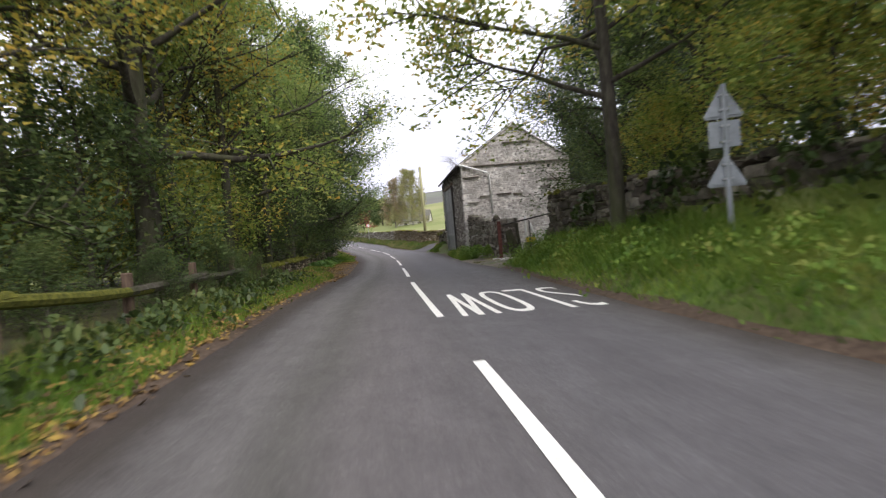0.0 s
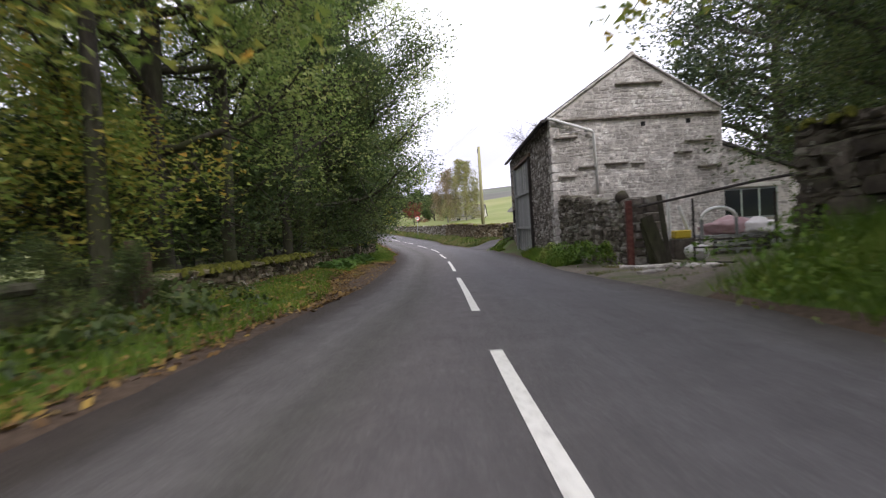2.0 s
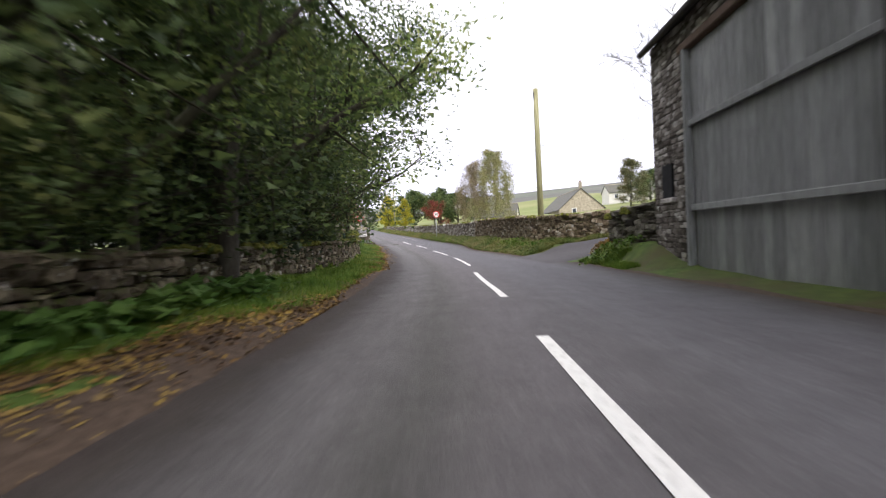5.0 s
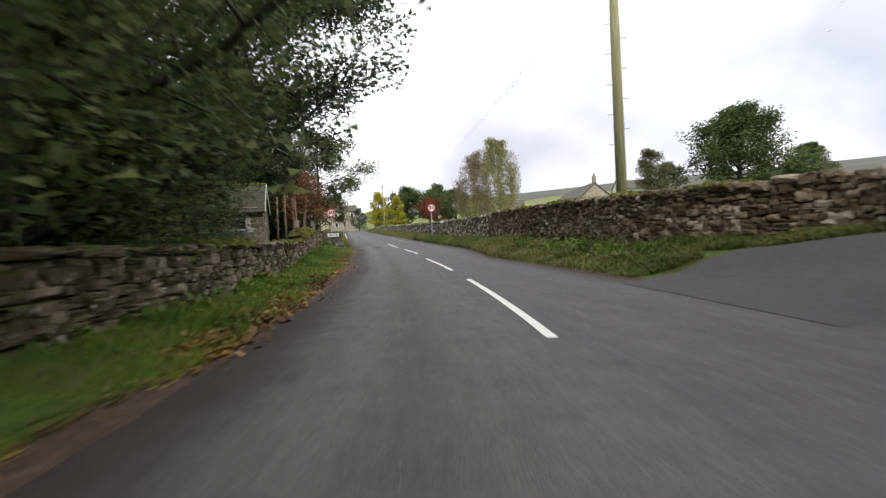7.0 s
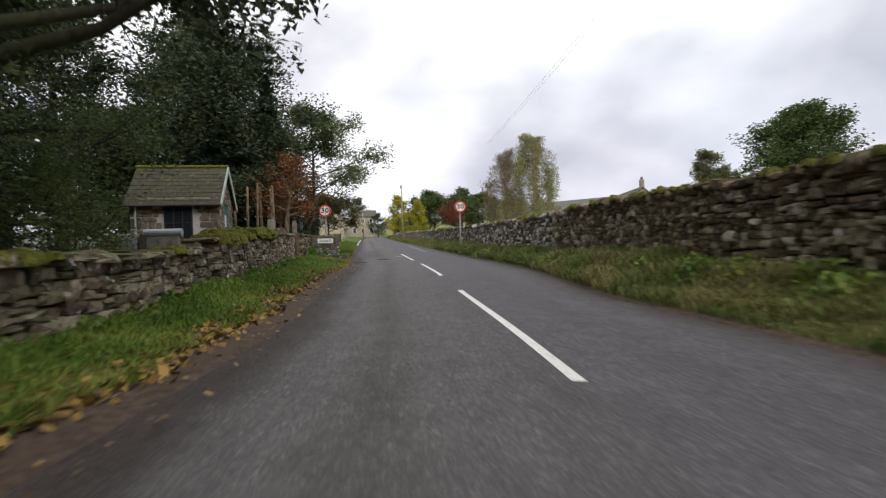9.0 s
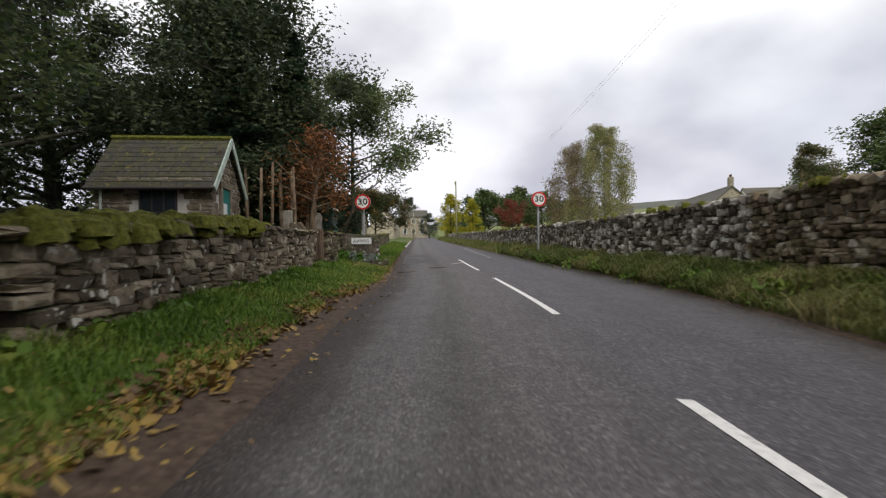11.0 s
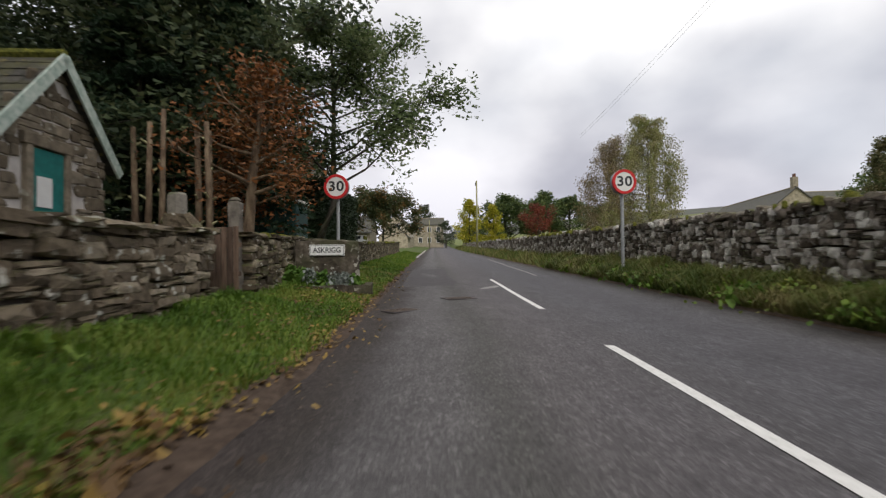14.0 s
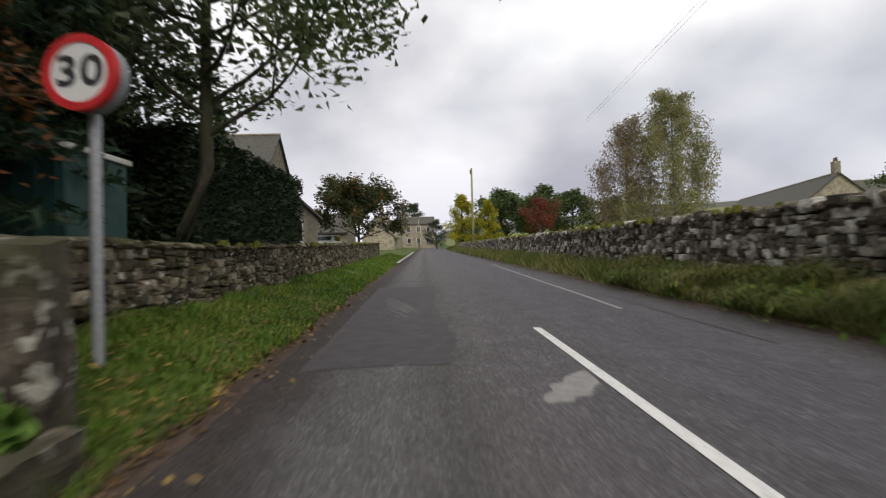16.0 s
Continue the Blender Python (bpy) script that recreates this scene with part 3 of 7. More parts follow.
def box(sx, sy, sz, bevel=0.0, centre=(0, 0, 0), bm=None, m=None):
    """A bevelled box with its centre given."""
    own = bmesh.new()
    bmesh.ops.create_cube(own, size=1.0)
    bmesh.ops.scale(own, vec=(sx, sy, sz), verts=own.verts)
    if bevel:
        bmesh.ops.bevel(own, geom=own.edges[:], offset=bevel, segments=1, affect="EDGES")
    bmesh.ops.translate(own, vec=centre, verts=own.verts)
    if m is not None:
        bmesh.ops.transform(own, matrix=m, verts=own.verts)
    if bm is None:
        return own
    me = bpy.data.meshes.new("tmp")
    own.to_mesh(me)
    own.free()
    bm.from_mesh(me)
    bpy.data.meshes.remove(me)
    return bm


def tube(points, radii, sides=8, bm=None, cap=True):
    """A tapered tube along points."""
    bm = bm or bmesh.new()
    pts = [Vector(p) for p in points]
    rings = []
    for i, p in enumerate(pts):
        d = (pts[min(i + 1, len(pts) - 1)] - pts[max(i - 1, 0)]).normalized()
        a = d.orthogonal().normalized() if abs(d.z) > 0.95 else d.cross(Vector((0, 0, 1))).normalized()
        if abs(d.z) > 0.95:
            a = (Vector((1, 0, 0)) - d * d.x).normalized()
        b = d.cross(a)
        r = radii[i] if isinstance(radii, (list, tuple)) else radii
        rings.append([bm.verts.new(p + (a * math.cos(t) + b * math.sin(t)) * r) for t in [2 * math.pi * k / sides for k in range(sides)]])
    for r0, r1 in zip(rings, rings[1:]):
        for k in range(sides):
            bm.faces.new((r0[k], r0[(k + 1) % sides], r1[(k + 1) % sides], r1[k]))
    if cap:
        bm.faces.new(rings[0][::-1])
        bm.faces.new(rings[-1])
    return bm


def text_mesh(body, size, extrude=0.004, bold=0.0):
    cu = bpy.data.curves.new("letters", "FONT")
    cu.body, cu.size, cu.extrude, cu.offset = body, size, extrude, bold
    cu.align_x, cu.align_y = "CENTER", "CENTER"
    ob = bpy.data.objects.new("letters", cu)
    scene.collection.objects.link(ob)
    bpy.context.view_layer.update()
    me = bpy.data.meshes.new_from_object(ob.evaluated_get(bpy.context.evaluated_depsgraph_get()))
    bpy.data.objects.remove(ob)
    return me


# ---- ground, road ----
def ribbon(y0, y1, off0, off1, lift, dy=0.5, cols=2, bottom=None):
    """A sheet beside or on the road between two offsets (numbers or functions of y), following the ground."""
    ys = np.arange(y0, y1 + dy * 0.5, dy)
    f0, f1 = (o if callable(o) else (lambda y, o=o: np.full_like(y, o)) for o in (off0, off1))
    a, b = f0(ys), f1(ys)
    verts, faces = [], []
    for k in range(cols + 1):
        off = a + (b - a) * k / cols
        z = np.where((off > left_edge(ys)) & (off < right_edge(ys)), road_surface(ys, off), ground_z(ys, off)) + lift
        verts.append(np.stack([road_x(ys) + off, ys, z], 1))
    n = len(ys)
    for k in range(cols):
        for i in range(n - 1):
            faces.append((k * n + i, (k + 1) * n + i, (k + 1) * n + i + 1, k * n + i + 1))
    return np.concatenate(verts), faces


def road_surface(y, off):
    """The road's cambered surface."""
    off = np.asarray(off, float)
    return road_z(y) + 0.005 - 0.03 * (off / 2.7) ** 2 + 0.004 * np.sin(np.asarray(y) * 0.9 + off)


ys = np.concatenate([np.arange(-1500, -60, 120), np.arange(-60, -10, 5), np.arange(-10, 100, 1.0), np.arange(100, 260, 8), np.arange(260, 600, 30), np.arange(600, 2600, 100)])
offs = np.array([-2600, -1600, -900, -500, -300, -180, -110, -70, -45, -28, -18, -13, -10, -8, -7, -6.2, -5.6, -5, -4.5, -4, -3.6, -3.2, -2.9, -2.6, -1.3, 0,
                 1.3, 2.45, 2.75, 3.05, 3.4, 3.8, 4.2, 4.7, 5.1, 5.5, 6, 7, 8.5, 10.5, 13, 17, 24, 34, 48, 65, 90, 120, 160, 220, 300, 450, 700, 1100, 1700, 2600])
gy, go = np.meshgrid(ys, offs, indexing="ij")
under = (go > -2.8) & (go < 2.65)
go = go + edge_shift(gy, go)
gz = ground_z(gy, go)
gz = np.where(under, road_z(gy) - 0.12, gz)
gv = np.stack([road_x(gy) + go, gy, gz], -1).reshape(-1, 3)
ny, no = gy.shape
idx = np.arange(ny * no).reshape(ny, no)
gf = np.stack([idx[:-1, :-1], idx[:-1, 1:], idx[1:, 1:], idx[1:, :-1]], -1).reshape(-1, 4)
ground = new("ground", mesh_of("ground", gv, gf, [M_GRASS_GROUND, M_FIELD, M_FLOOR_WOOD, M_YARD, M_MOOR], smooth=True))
cy, co_ = (gy[:-1, :-1] + gy[1:, 1:]) / 2, (go[:-1, :-1] + go[1:, 1:]) / 2
zone = np.zeros(cy.shape, int)
zone[(co_ > 5) | (co_ < -14)] = 1
zone[(co_ < -4.6) & (co_ > -16) & (cy < 62)] = 2
zone[(co_ < -6) & (co_ > -24) & (cy >= 50) & (cy < 95)] = 2
zone[(co_ > 5.6) & (co_ < 30) & (cy < 15)] = 2
zone[(co_ > 2.7) & (co_ < 13) & (cy > 13.3) & (cy < 24)] = 3
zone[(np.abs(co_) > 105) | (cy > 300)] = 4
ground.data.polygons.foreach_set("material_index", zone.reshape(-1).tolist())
tagged(ground, "grass verges, woodland floor, green fields and rising moorland", "ground", kind="stuff")
ground["kind"] = "structure"

road = new("road", mesh_of("road", *ribbon(-60, 260, lambda y: left_edge(y) - .02, lambda y: right_edge(y) + .02, 0.0, dy=0.5, cols=20), M_ROAD, smooth=True))
plan = road.data.uv_layers.new(name="plan")
li = np.zeros(len(road.data.loops), np.int32)
road.data.loops.foreach_get("vertex_index", li)
n_row = len(road.data.vertices) // 21
plan.data.foreach_set("uv", np.stack([(li // n_row) / 20, (li % n_row) * .5], 1).astype(np.float32).reshape(-1))
tagged(road, "worn grey asphalt country road with white centre dashes", "road", kind="structure")


def soil_out(y):
    return left_edge(y) - np.interp(y, (0, 5, 12, 38, 42.5, 46, 52, 57, 61, 66), (.2, .38, .3, .22, .3, .5, .62, .58, .32, .26)) - .16 * step(30, 32.5, y) * (1 - step(35, 38.5, y)) - 0.9 * step(15, 19, y) * (1 - step(25, 31, y)) - 0.035 * np.sin(y * 2.1) - 0.03 * np.sin(y * 5.3)


soil = new("verge_soil", mesh_of("verge_soil", *ribbon(-12, 110, soil_out, lambda y: left_edge(y) + 0.03 + 0.02 * np.sin(y * 3.3) + .02 * np.sin(y * 7.7), 0.006, dy=0.25, cols=5), M_EDGE, smooth=True))
tagged(soil, "dark muddy strip of soil along the asphalt edge", "verge", kind="structure")
soil_r = new("verge_soil", mesh_of("verge_soil", *ribbon(43.2, 110, lambda y: right_edge(y) - .02 + 0.02 * np.sin(y * 2.7), lambda y: right_edge(y) + .2 + 0.06 * np.sin(y * 1.9), 0.006, dy=0.25, cols=3), M_EDGE, smooth=True))
soil_r2 = new("verge_soil", mesh_of("verge_soil", *ribbon(-12, 13.2, lambda y: right_edge(y) - .02 + 0.02 * np.sin(y * 2.7), lambda y: right_edge(y) + .2 + 0.06 * np.sin(y * 1.9), 0.006, dy=0.25, cols=3), M_EDGE, smooth=True))
soil_r3 = new("verge_soil", mesh_of("verge_soil", *ribbon(25.5, 38.4, lambda y: right_edge(y) - .02 + 0.02 * np.sin(y * 2.7), lambda y: right_edge(y) + .2 + 0.06 * np.sin(y * 1.9), 0.006, dy=0.25, cols=3), M_EDGE, smooth=True))
tagged(soil_r3, "muddy asphalt edge along the barn wall", "verge", kind="structure")
tagged(soil_r2, "muddy asphalt edge below the grass bank and barn", "verge", kind="structure")
tagged(soil_r, "narrow muddy edge of the asphalt under the grass bank", "verge", kind="structure")


def on_road(name, y0, y1, off0, off1, mat, lift=0.006, parent=None, label="", dy=0.25, cols=1):
    ob = new(name, mesh_of(name, *ribbon(y0, y1, off0, off1, lift, dy, cols), mat))
    if parent:
        ob.parent = parent
    return tagged(ob, label)


# centre dashes: 6 m marks and 3 m gaps along the road
lines = thing("road_marking", "white painted broken centre line, slightly worn", "road marking", kind="structure")
for ya, yb in ((-4.2, 2.24), (4.85, 10.8), (13.0, 19.05), (21.5, 27.2), (30.0, 35.6), (38.75, 44.75), (47.45, 53.6), (56.9, 63.15), (65.9, 72.1)):
    on_road("dash", ya, yb, -0.052, 0.052, M_PAINT, parent=lines, dy=(yb - ya) / 24)

# the word on the oncoming lane, to be read from the other way: outlines as (offset, distance from the near edge), 2.6 m long letters
lettering = thing("road_lettering", "white painted warning word on the asphalt", "road marking", kind="structure")
LETTER_Y = 4.73


def road_letter(outline, faces=None):
    """One painted letter; long edges are cut so that it follows the camber."""
    v = []
    for o, d in outline:
        y = LETTER_Y + d
        v.append((float(road_x(y)) + o, y, float(road_surface(y, o)) + 0.007))
    part("letter", (v, faces or [tuple(range(len(v)))]), M_PAINT, lettering)


def letter_band(line, wide, tall):
    """A band along a curved line, wide across the road and tall along it."""
    outline, n = [], len(line)
    for i, (o, d) in enumerate(line):
        (o0, d0), (o1, d1) = line[max(i - 1, 0)], line[min(i + 1, n - 1)]
        a, b = (o1 - o0) / wide, (d1 - d0) / tall
        l_ = math.hypot(a, b)
        outline += [(o - b / l_ * wide / 2, d + a / l_ * tall / 2), (o + b / l_ * wide / 2, d - a / l_ * tall / 2)]
    return outline, [(2 * i, 2 * i + 1, 2 * i + 3, 2 * i + 2) for i in range(n - 1)]


road_letter([(.29, 0), (.42, 2.6), (.5, 2.6), (.563, .77), (.69, 2.6), (.77, 2.6), (.83, 0), (.75, 0), (.71, 1.74), (.59, 0), (.51, 0), (.453, 1.65), (.37, 0)],
            [(0, 1, 11, 12), (1, 2, 3, 11), (3, 10, 11), (3, 9, 10), (3, 8, 9), (3, 4, 8), (4, 5, 8), (5, 6, 7, 8)])
oval = [(1.16 + .19 * math.copysign(abs(math.cos(t)) ** .7, math.cos(t)), 1.3 + 1.2 * math.copysign(abs(math.sin(t)) ** .7, math.sin(t))) for t in [2 * math.pi * k / 40 for k in range(41)]]
road_letter(*letter_band(oval, .085, .2))
road_letter([(1.45, 2.6), (1.84, 2.6), (1.86, 0), (1.77, 0), (1.755, 2.38), (1.45, 2.38)], [(1, 2, 3, 4), (0, 1, 4, 5)])
ess = [(1.99, 2.05), (2.0, 2.3), (2.06, 2.46), (2.17, 2.5), (2.28, 2.46), (2.35, 2.28), (2.36, 2.0), (2.31, 1.75), (2.2, 1.5), (2.1, 1.24), (2.02, .96), (1.99, .66), (2.02, .34), (2.1, .16), (2.2, .11), (2.3, .17), (2.36, .36), (2.37, .6)]
road_letter(*letter_band([(4.4 - o, d) for o, d in ess], .085, .2))

# ---- dry stone walls ----
rng = np.random.default_rng(7)


def stone_shapes(n, rough):
    """A few irregular stones: unit boxes with a drawn-in, uneven face towards +y."""
    shapes = []
    for _ in range(n):
        c1, c2 = rng.uniform(.3, .47, 4), rng.uniform(.24, .44, 4)
        sq = np.array([(-.5, -c2[0]), (-c1[0], -.5), (c1[1], -.5), (.5, -c2[1]), (.5, c2[2]), (c1[2], .5), (-c1[3], .5), (-.5, c2[3])])
        jit = lambda a: rng.uniform(-a, a, (8, 2))
        back = np.c_[sq[:, 0], np.full(8, -.5), sq[:, 1]]
        s1 = sq + jit(rough * 0.28)
        mid = np.c_[s1[:, 0], rng.uniform(.22, .36, 8), s1[:, 1]]
        s2 = s1 * rng.uniform(.76, .92) + jit(rough * 0.26)
        front = np.c_[s2[:, 0], rng.uniform(.4, .53, 8), s2[:, 1]]
        shapes.append(np.concatenate([back, mid, front, [(rng.uniform(-.15, .15), rng.uniform(.44, .58), rng.uniform(-.15, .15))]]))
    faces = []
    for r in (0, 8):
        for k in range(8):
            faces.append((r + k, r + (k + 1) % 8, r + 8 + (k + 1) % 8, r + 8 + k))
    faces += [(16 + k, 16 + (k + 1) % 8, 24) for k in range(8)]
    return shapes, faces


SHAPES, STONE_FACES = stone_shapes(26, 0.3)
STONE_MESHES = {}


def lay_stones(parent, stones, mat, name="stone", single=None, most=300):
    """stones: (place, yaw, length, depth, height, tilt). Those for which single(place) holds are objects, the rest one part."""
    key = mat.name
    if key not in STONE_MESHES:
        STONE_MESHES[key] = [mesh_of("stone", s, STONE_FACES, mat) for s in SHAPES]
    verts, faces, made = [], [], 0
    for place, yaw, ln, dp, ht, tilt in stones:
        k = int(rng.integers(len(SHAPES)))
        m = Matrix.Translation(place) @ Matrix.Rotation(yaw, 4, "Z") @ Matrix.Rotation(tilt, 4, "Y") @ Matrix.Diagonal((ln, dp, ht, 1))
        if single is not None and made < most and single(place):
            ob = new(name, STONE_MESHES[key][k])
            ob.parent = parent
            ob.matrix_basis = m
            made += 1
        else:
            a = np.array(m)
            base = len(verts) * 25
            verts.append(SHAPES[k] @ a[:3, :3].T + a[:3, 3])
            faces.extend(tuple(base + i for i in f) for f in STONE_FACES)
    if verts:
        rest = part("stonework", (np.concatenate(verts), faces), mat, parent)
        rest["kind"] = "stuff"


def wall_line(points, gap=0.05):
    """Even steps along a polyline: places and headings."""
    p = np.array(points, float)
    d = np.concatenate([[0], np.cumsum(np.hypot(*np.diff(p, axis=0).T))])
    return p, d


def dry_wall(name, label, points, base, top, mat, thick=0.45, course=0.14, length=0.36, cope="flat", single=None, side=1, lean=0.06, moss=0.0, rough_top=0.04, both=False, moss_size=1.0, moss_to=999.0):
    """A dry stone wall along plan points. side: +1 if the seen face lies to the left of the way along the points. base and top: functions of x, y."""
    parent = thing(name, label, "wall", kind="structure")
    p, d = wall_line(points)
    total = d[-1]

    def place(s):
        x, y = np.interp(s, d, p[:, 0]), np.interp(s, d, p[:, 1])
        x2, y2 = np.interp(min(s + .15, total), d, p[:, 0]), np.interp(min(s + .15, total), d, p[:, 1])
        x1, y1 = np.interp(max(s - .15, 0), d, p[:, 0]), np.interp(max(s - .15, 0), d, p[:, 1])
        t = np.array([x2 - x1, y2 - y1])
        t /= np.hypot(*t)
        return np.array([x, y]), t, np.array([-t[1], t[0]]) * side

    # the heart of the wall, its dark colour standing for shade between the stones
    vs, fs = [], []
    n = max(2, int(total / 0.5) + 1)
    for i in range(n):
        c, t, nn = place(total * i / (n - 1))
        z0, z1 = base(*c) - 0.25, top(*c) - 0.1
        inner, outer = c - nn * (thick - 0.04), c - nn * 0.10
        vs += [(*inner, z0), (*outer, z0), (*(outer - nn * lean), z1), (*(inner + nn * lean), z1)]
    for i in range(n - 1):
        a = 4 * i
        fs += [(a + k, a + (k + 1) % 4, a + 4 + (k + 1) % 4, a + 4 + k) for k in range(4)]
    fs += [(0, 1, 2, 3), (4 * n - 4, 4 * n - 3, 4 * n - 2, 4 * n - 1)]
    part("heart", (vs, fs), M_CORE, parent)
    stones = []
    hmax = max(top(*place(total * i / 20)[0]) - base(*place(total * i / 20)[0]) for i in range(21))
    for face in ((1, -1) if both else (1,)):
        z = -0.12
        while z < hmax:
            h = course * rng.uniform(0.7, 1.35)
            s = rng.uniform(-0.2, 0.0)
            while s < total:
                ln = length * rng.uniform(0.55, 1.6)
                c, t, nn = place(min(max(s + ln / 2, 0), total))
                zz = z + base(*c) + rng.uniform(-.012, .012)
                if zz + h * 0.8 < top(*c) and s + ln * 0.6 < total + 0.1:
                    f = (z + 0.1) / hmax
                    back = lean * f + rng.uniform(-.022, .022)
                    off = -back - 0.14 if face == 1 else -(thick - back - 0.14)
                    q = c + nn * off
                    # the stone's +y looks out of the wall
                    out = nn * face
                    yaw = math.atan2(out[1], out[0]) - math.pi / 2
                    zz += rng.uniform(-.014, .014) + .05 * noise.noise(Vector((s * .9, z * 4, 1.7)))
                    pick = rng.uniform()
                    for dz, hh in (((0, .5), (.5, .5)) if pick < .22 and h > .1 else ((0, rng.uniform(1.0, 1.14) if pick < .88 else 1.35),)):
                        stones.append((Vector((q[0], q[1], zz + h * (dz + hh / 2))), yaw + rng.uniform(-.06, .06), ln * rng.uniform(.95, 1.03), 0.3 + rng.uniform(-.04, .04), h * hh * 1.04, rng.uniform(-.055, .055)))
                s += ln
            z += h
    s = 0.0
    while s < total:
        c, t, nn = place(s)
        out = nn
        yaw = math.atan2(out[1], out[0]) - math.pi / 2
        q = c - nn * thick / 2
        if cope == "flat":
            ln, h = rng.uniform(.35, .8), rng.uniform(.07, .13)
            stones.append((Vector((q[0], q[1], top(*c) - 0.02)), yaw + rng.uniform(-.05, .05), ln, thick * rng.uniform(1.0, 1.18), h, rng.uniform(-.05, .05)))
        else:
            ln, h = rng.uniform(.15, .42), rng.uniform(.09, .2)
            stones.append((Vector((q[0], q[1], top(*c) - 0.06 + rough_top * rng.uniform(-1, 1))), yaw + rng.uniform(-.15, .15), ln, thick * rng.uniform(.8, 1.05), h, rng.uniform(-.16, .16)))
        s += ln * 0.98
    order = rng.permutation(len(stones))
    lay_stones(parent, [stones[i] for i in order], mat, single=single)
    if moss:
        vs, fs = [], []
        k = 0
        for _ in range(int(total * moss * 12)):
            s = rng.uniform(0, total)
            c, t, nn = place(s)
            if (moss < 3 and noise.noise(Vector((c[0] * .6, c[1] * .6, 3.3))) < 0.02) or (moss >= 3 and noise.noise(Vector((c[0] * 1.3, c[1] * 1.3, 3.3))) < -.05) or c[1] + rng.normal(0, .5) > moss_to:
                continue
            u_ = rng.uniform(-.08, thick)
            q = c - nn * u_
            r = rng.uniform(.035, .12) * moss_size
            zc = top(*c) + 0.02 - (rng.uniform(0, .16) if moss >= 3 and u_ < .05 else 0)
            ring = []
            for a in range(8):
                w = 2 * math.pi * a / 8
                rr = r * rng.uniform(.8, 1.2)
                ring.append((q[0] + rr * math.cos(w), q[1] + rr * math.sin(w), zc - rng.uniform(.03, .1)))
            hgt = r * rng.uniform(.35, .95)
            ring2 = [(q[0] + (x - q[0]) * .72, q[1] + (y - q[1]) * .72, zc + hgt * rng.uniform(.55, .8)) for x, y, _ in ring]
            vs += ring + ring2 + [(q[0], q[1], zc + hgt)]
            fs += [(k + a, k + (a + 1) % 8, k + 8 + (a + 1) % 8, k + 8 + a) for a in range(8)] + [(k + 8 + a, k + 8 + (a + 1) % 8, k + 16) for a in range(8)]
            k += 17
        if vs:
            mo = part("moss_cushions", (vs, fs), M_MOSS, parent, smooth=True)
            mo["kind"] = "stuff"
    return parent


def beside(y_off):
    return [(float(road_x(y)) + o, y) for y, o in y_off]


def spread(pairs, n=1.0):
    """Fill in a list of (y, offset) at even steps."""
    ys_ = np.arange(pairs[0][0], pairs[-1][0] + .01, n)
    return [(float(y), float(np.interp(y, [p[0] for p in pairs], [p[1] for p in pairs]))) for y in ys_]


def over_ground(x, y):
    return float(ground_z(y, x - float(road_x(y))))


def level(pairs):
    return lambda x, y: float(road_z(y)) + float(np.interp(y, [p[0] for p in pairs], [p[1] for p in pairs]))


LWALL = [(13.5, -4.75), (25, -4.5), (40, -4.3), (47, -4.5), (52, -5.0), (58, -5.2), (64.4, -5.55)]
dry_wall("wall_left_low", "low mossy dry stone wall in dark gritstone under the trees", beside(spread([p for p in LWALL if p[0] < 50] + [(53, -5.02)])),
         over_ground, level([(13.5, .62), (25, .82), (38, .98), (50, .98), (53, 1.0)]), M_STONE_L, side=-1, course=.135, length=.24, single=lambda p: 33 < p.y < 53, moss=2.2, moss_size=1.05)
dry_wall("wall_left_garden", "mossy dry stone garden wall of dark gritstone", beside(spread([(52.9, -5.0), (58, -5.2), (64.3, -5.55)])),
         over_ground, level([(52.5, 1.2), (54, 1.27), (56, 1.36), (64.4, 1.4)]), M_STONE_G, side=-1, course=.115, length=.36, single=lambda p: 54 < p.y < 65, moss=5.0, moss_size=1.7, moss_to=58.6)
dry_wall("wall_left_village", "brown dry stone wall with flat coping beside the verge", beside(spread([(65.2, -5.35), (67, -5.2), (70, -5.1), (104, -5.3)])),
         over_ground, level([(65, 1.38), (68, 1.32), (73, 1.2), (104, 1.35)]), M_STONE_L, side=-1, course=.11, length=.24, single=lambda p: 65 < p.y < 80, moss=.3)
RWALL = [(1.95, 42.75), (1.0, 43.5), (.1, 44.2), (-.78, 45.1), (-1.66, 46.3)] + beside(spread([(47, 3.95), (60, 4.05), (75, 4.15), (150, 4.3)]))
dry_wall("wall_right_gateside", "tall brown dry stone wall with mossy cope beside the lane mouth", [p for p in RWALL if p[1] < 60.5],
         over_ground, level([(42, 1.64), (46, 1.66), (50, 1.8), (57, 1.8), (64, 1.66)]), M_STONE_RB, side=1, course=.1, length=.16, cope="rough", single=lambda p: 43 < p.y < 53, moss=1.2, moss_size=.8, lean=.1)
dry_wall("wall_right_field", "tall grey dry stone field wall with white lichen and rough cope stones", [p for p in RWALL if p[1] > 59.5],
         over_ground, level([(42, 1.55), (46, 1.6), (50, 1.8), (57, 1.8), (64, 1.66), (75, 1.48), (90, 1.38), (150, 1.1)]), M_STONE_R, side=1, course=.115, length=.165,
         cope="rough", single=lambda p: 62 < p.y < 76, moss=.4, lean=.1)
dry_wall("wall_right_gate", "dark mossy dry stone wall ending at a field gate", [(1.25, 35.3), (.83, 36.8), (.47, 38.2), (1.1, 38.8), (1.95, 39.5)],
         over_ground, level([(35, 1.6), (38.3, 1.42), (40, 1.45)]), M_STONE_D, side=1, course=.13, length=.36, single=lambda p: True, moss=3.0, moss_size=1.2)
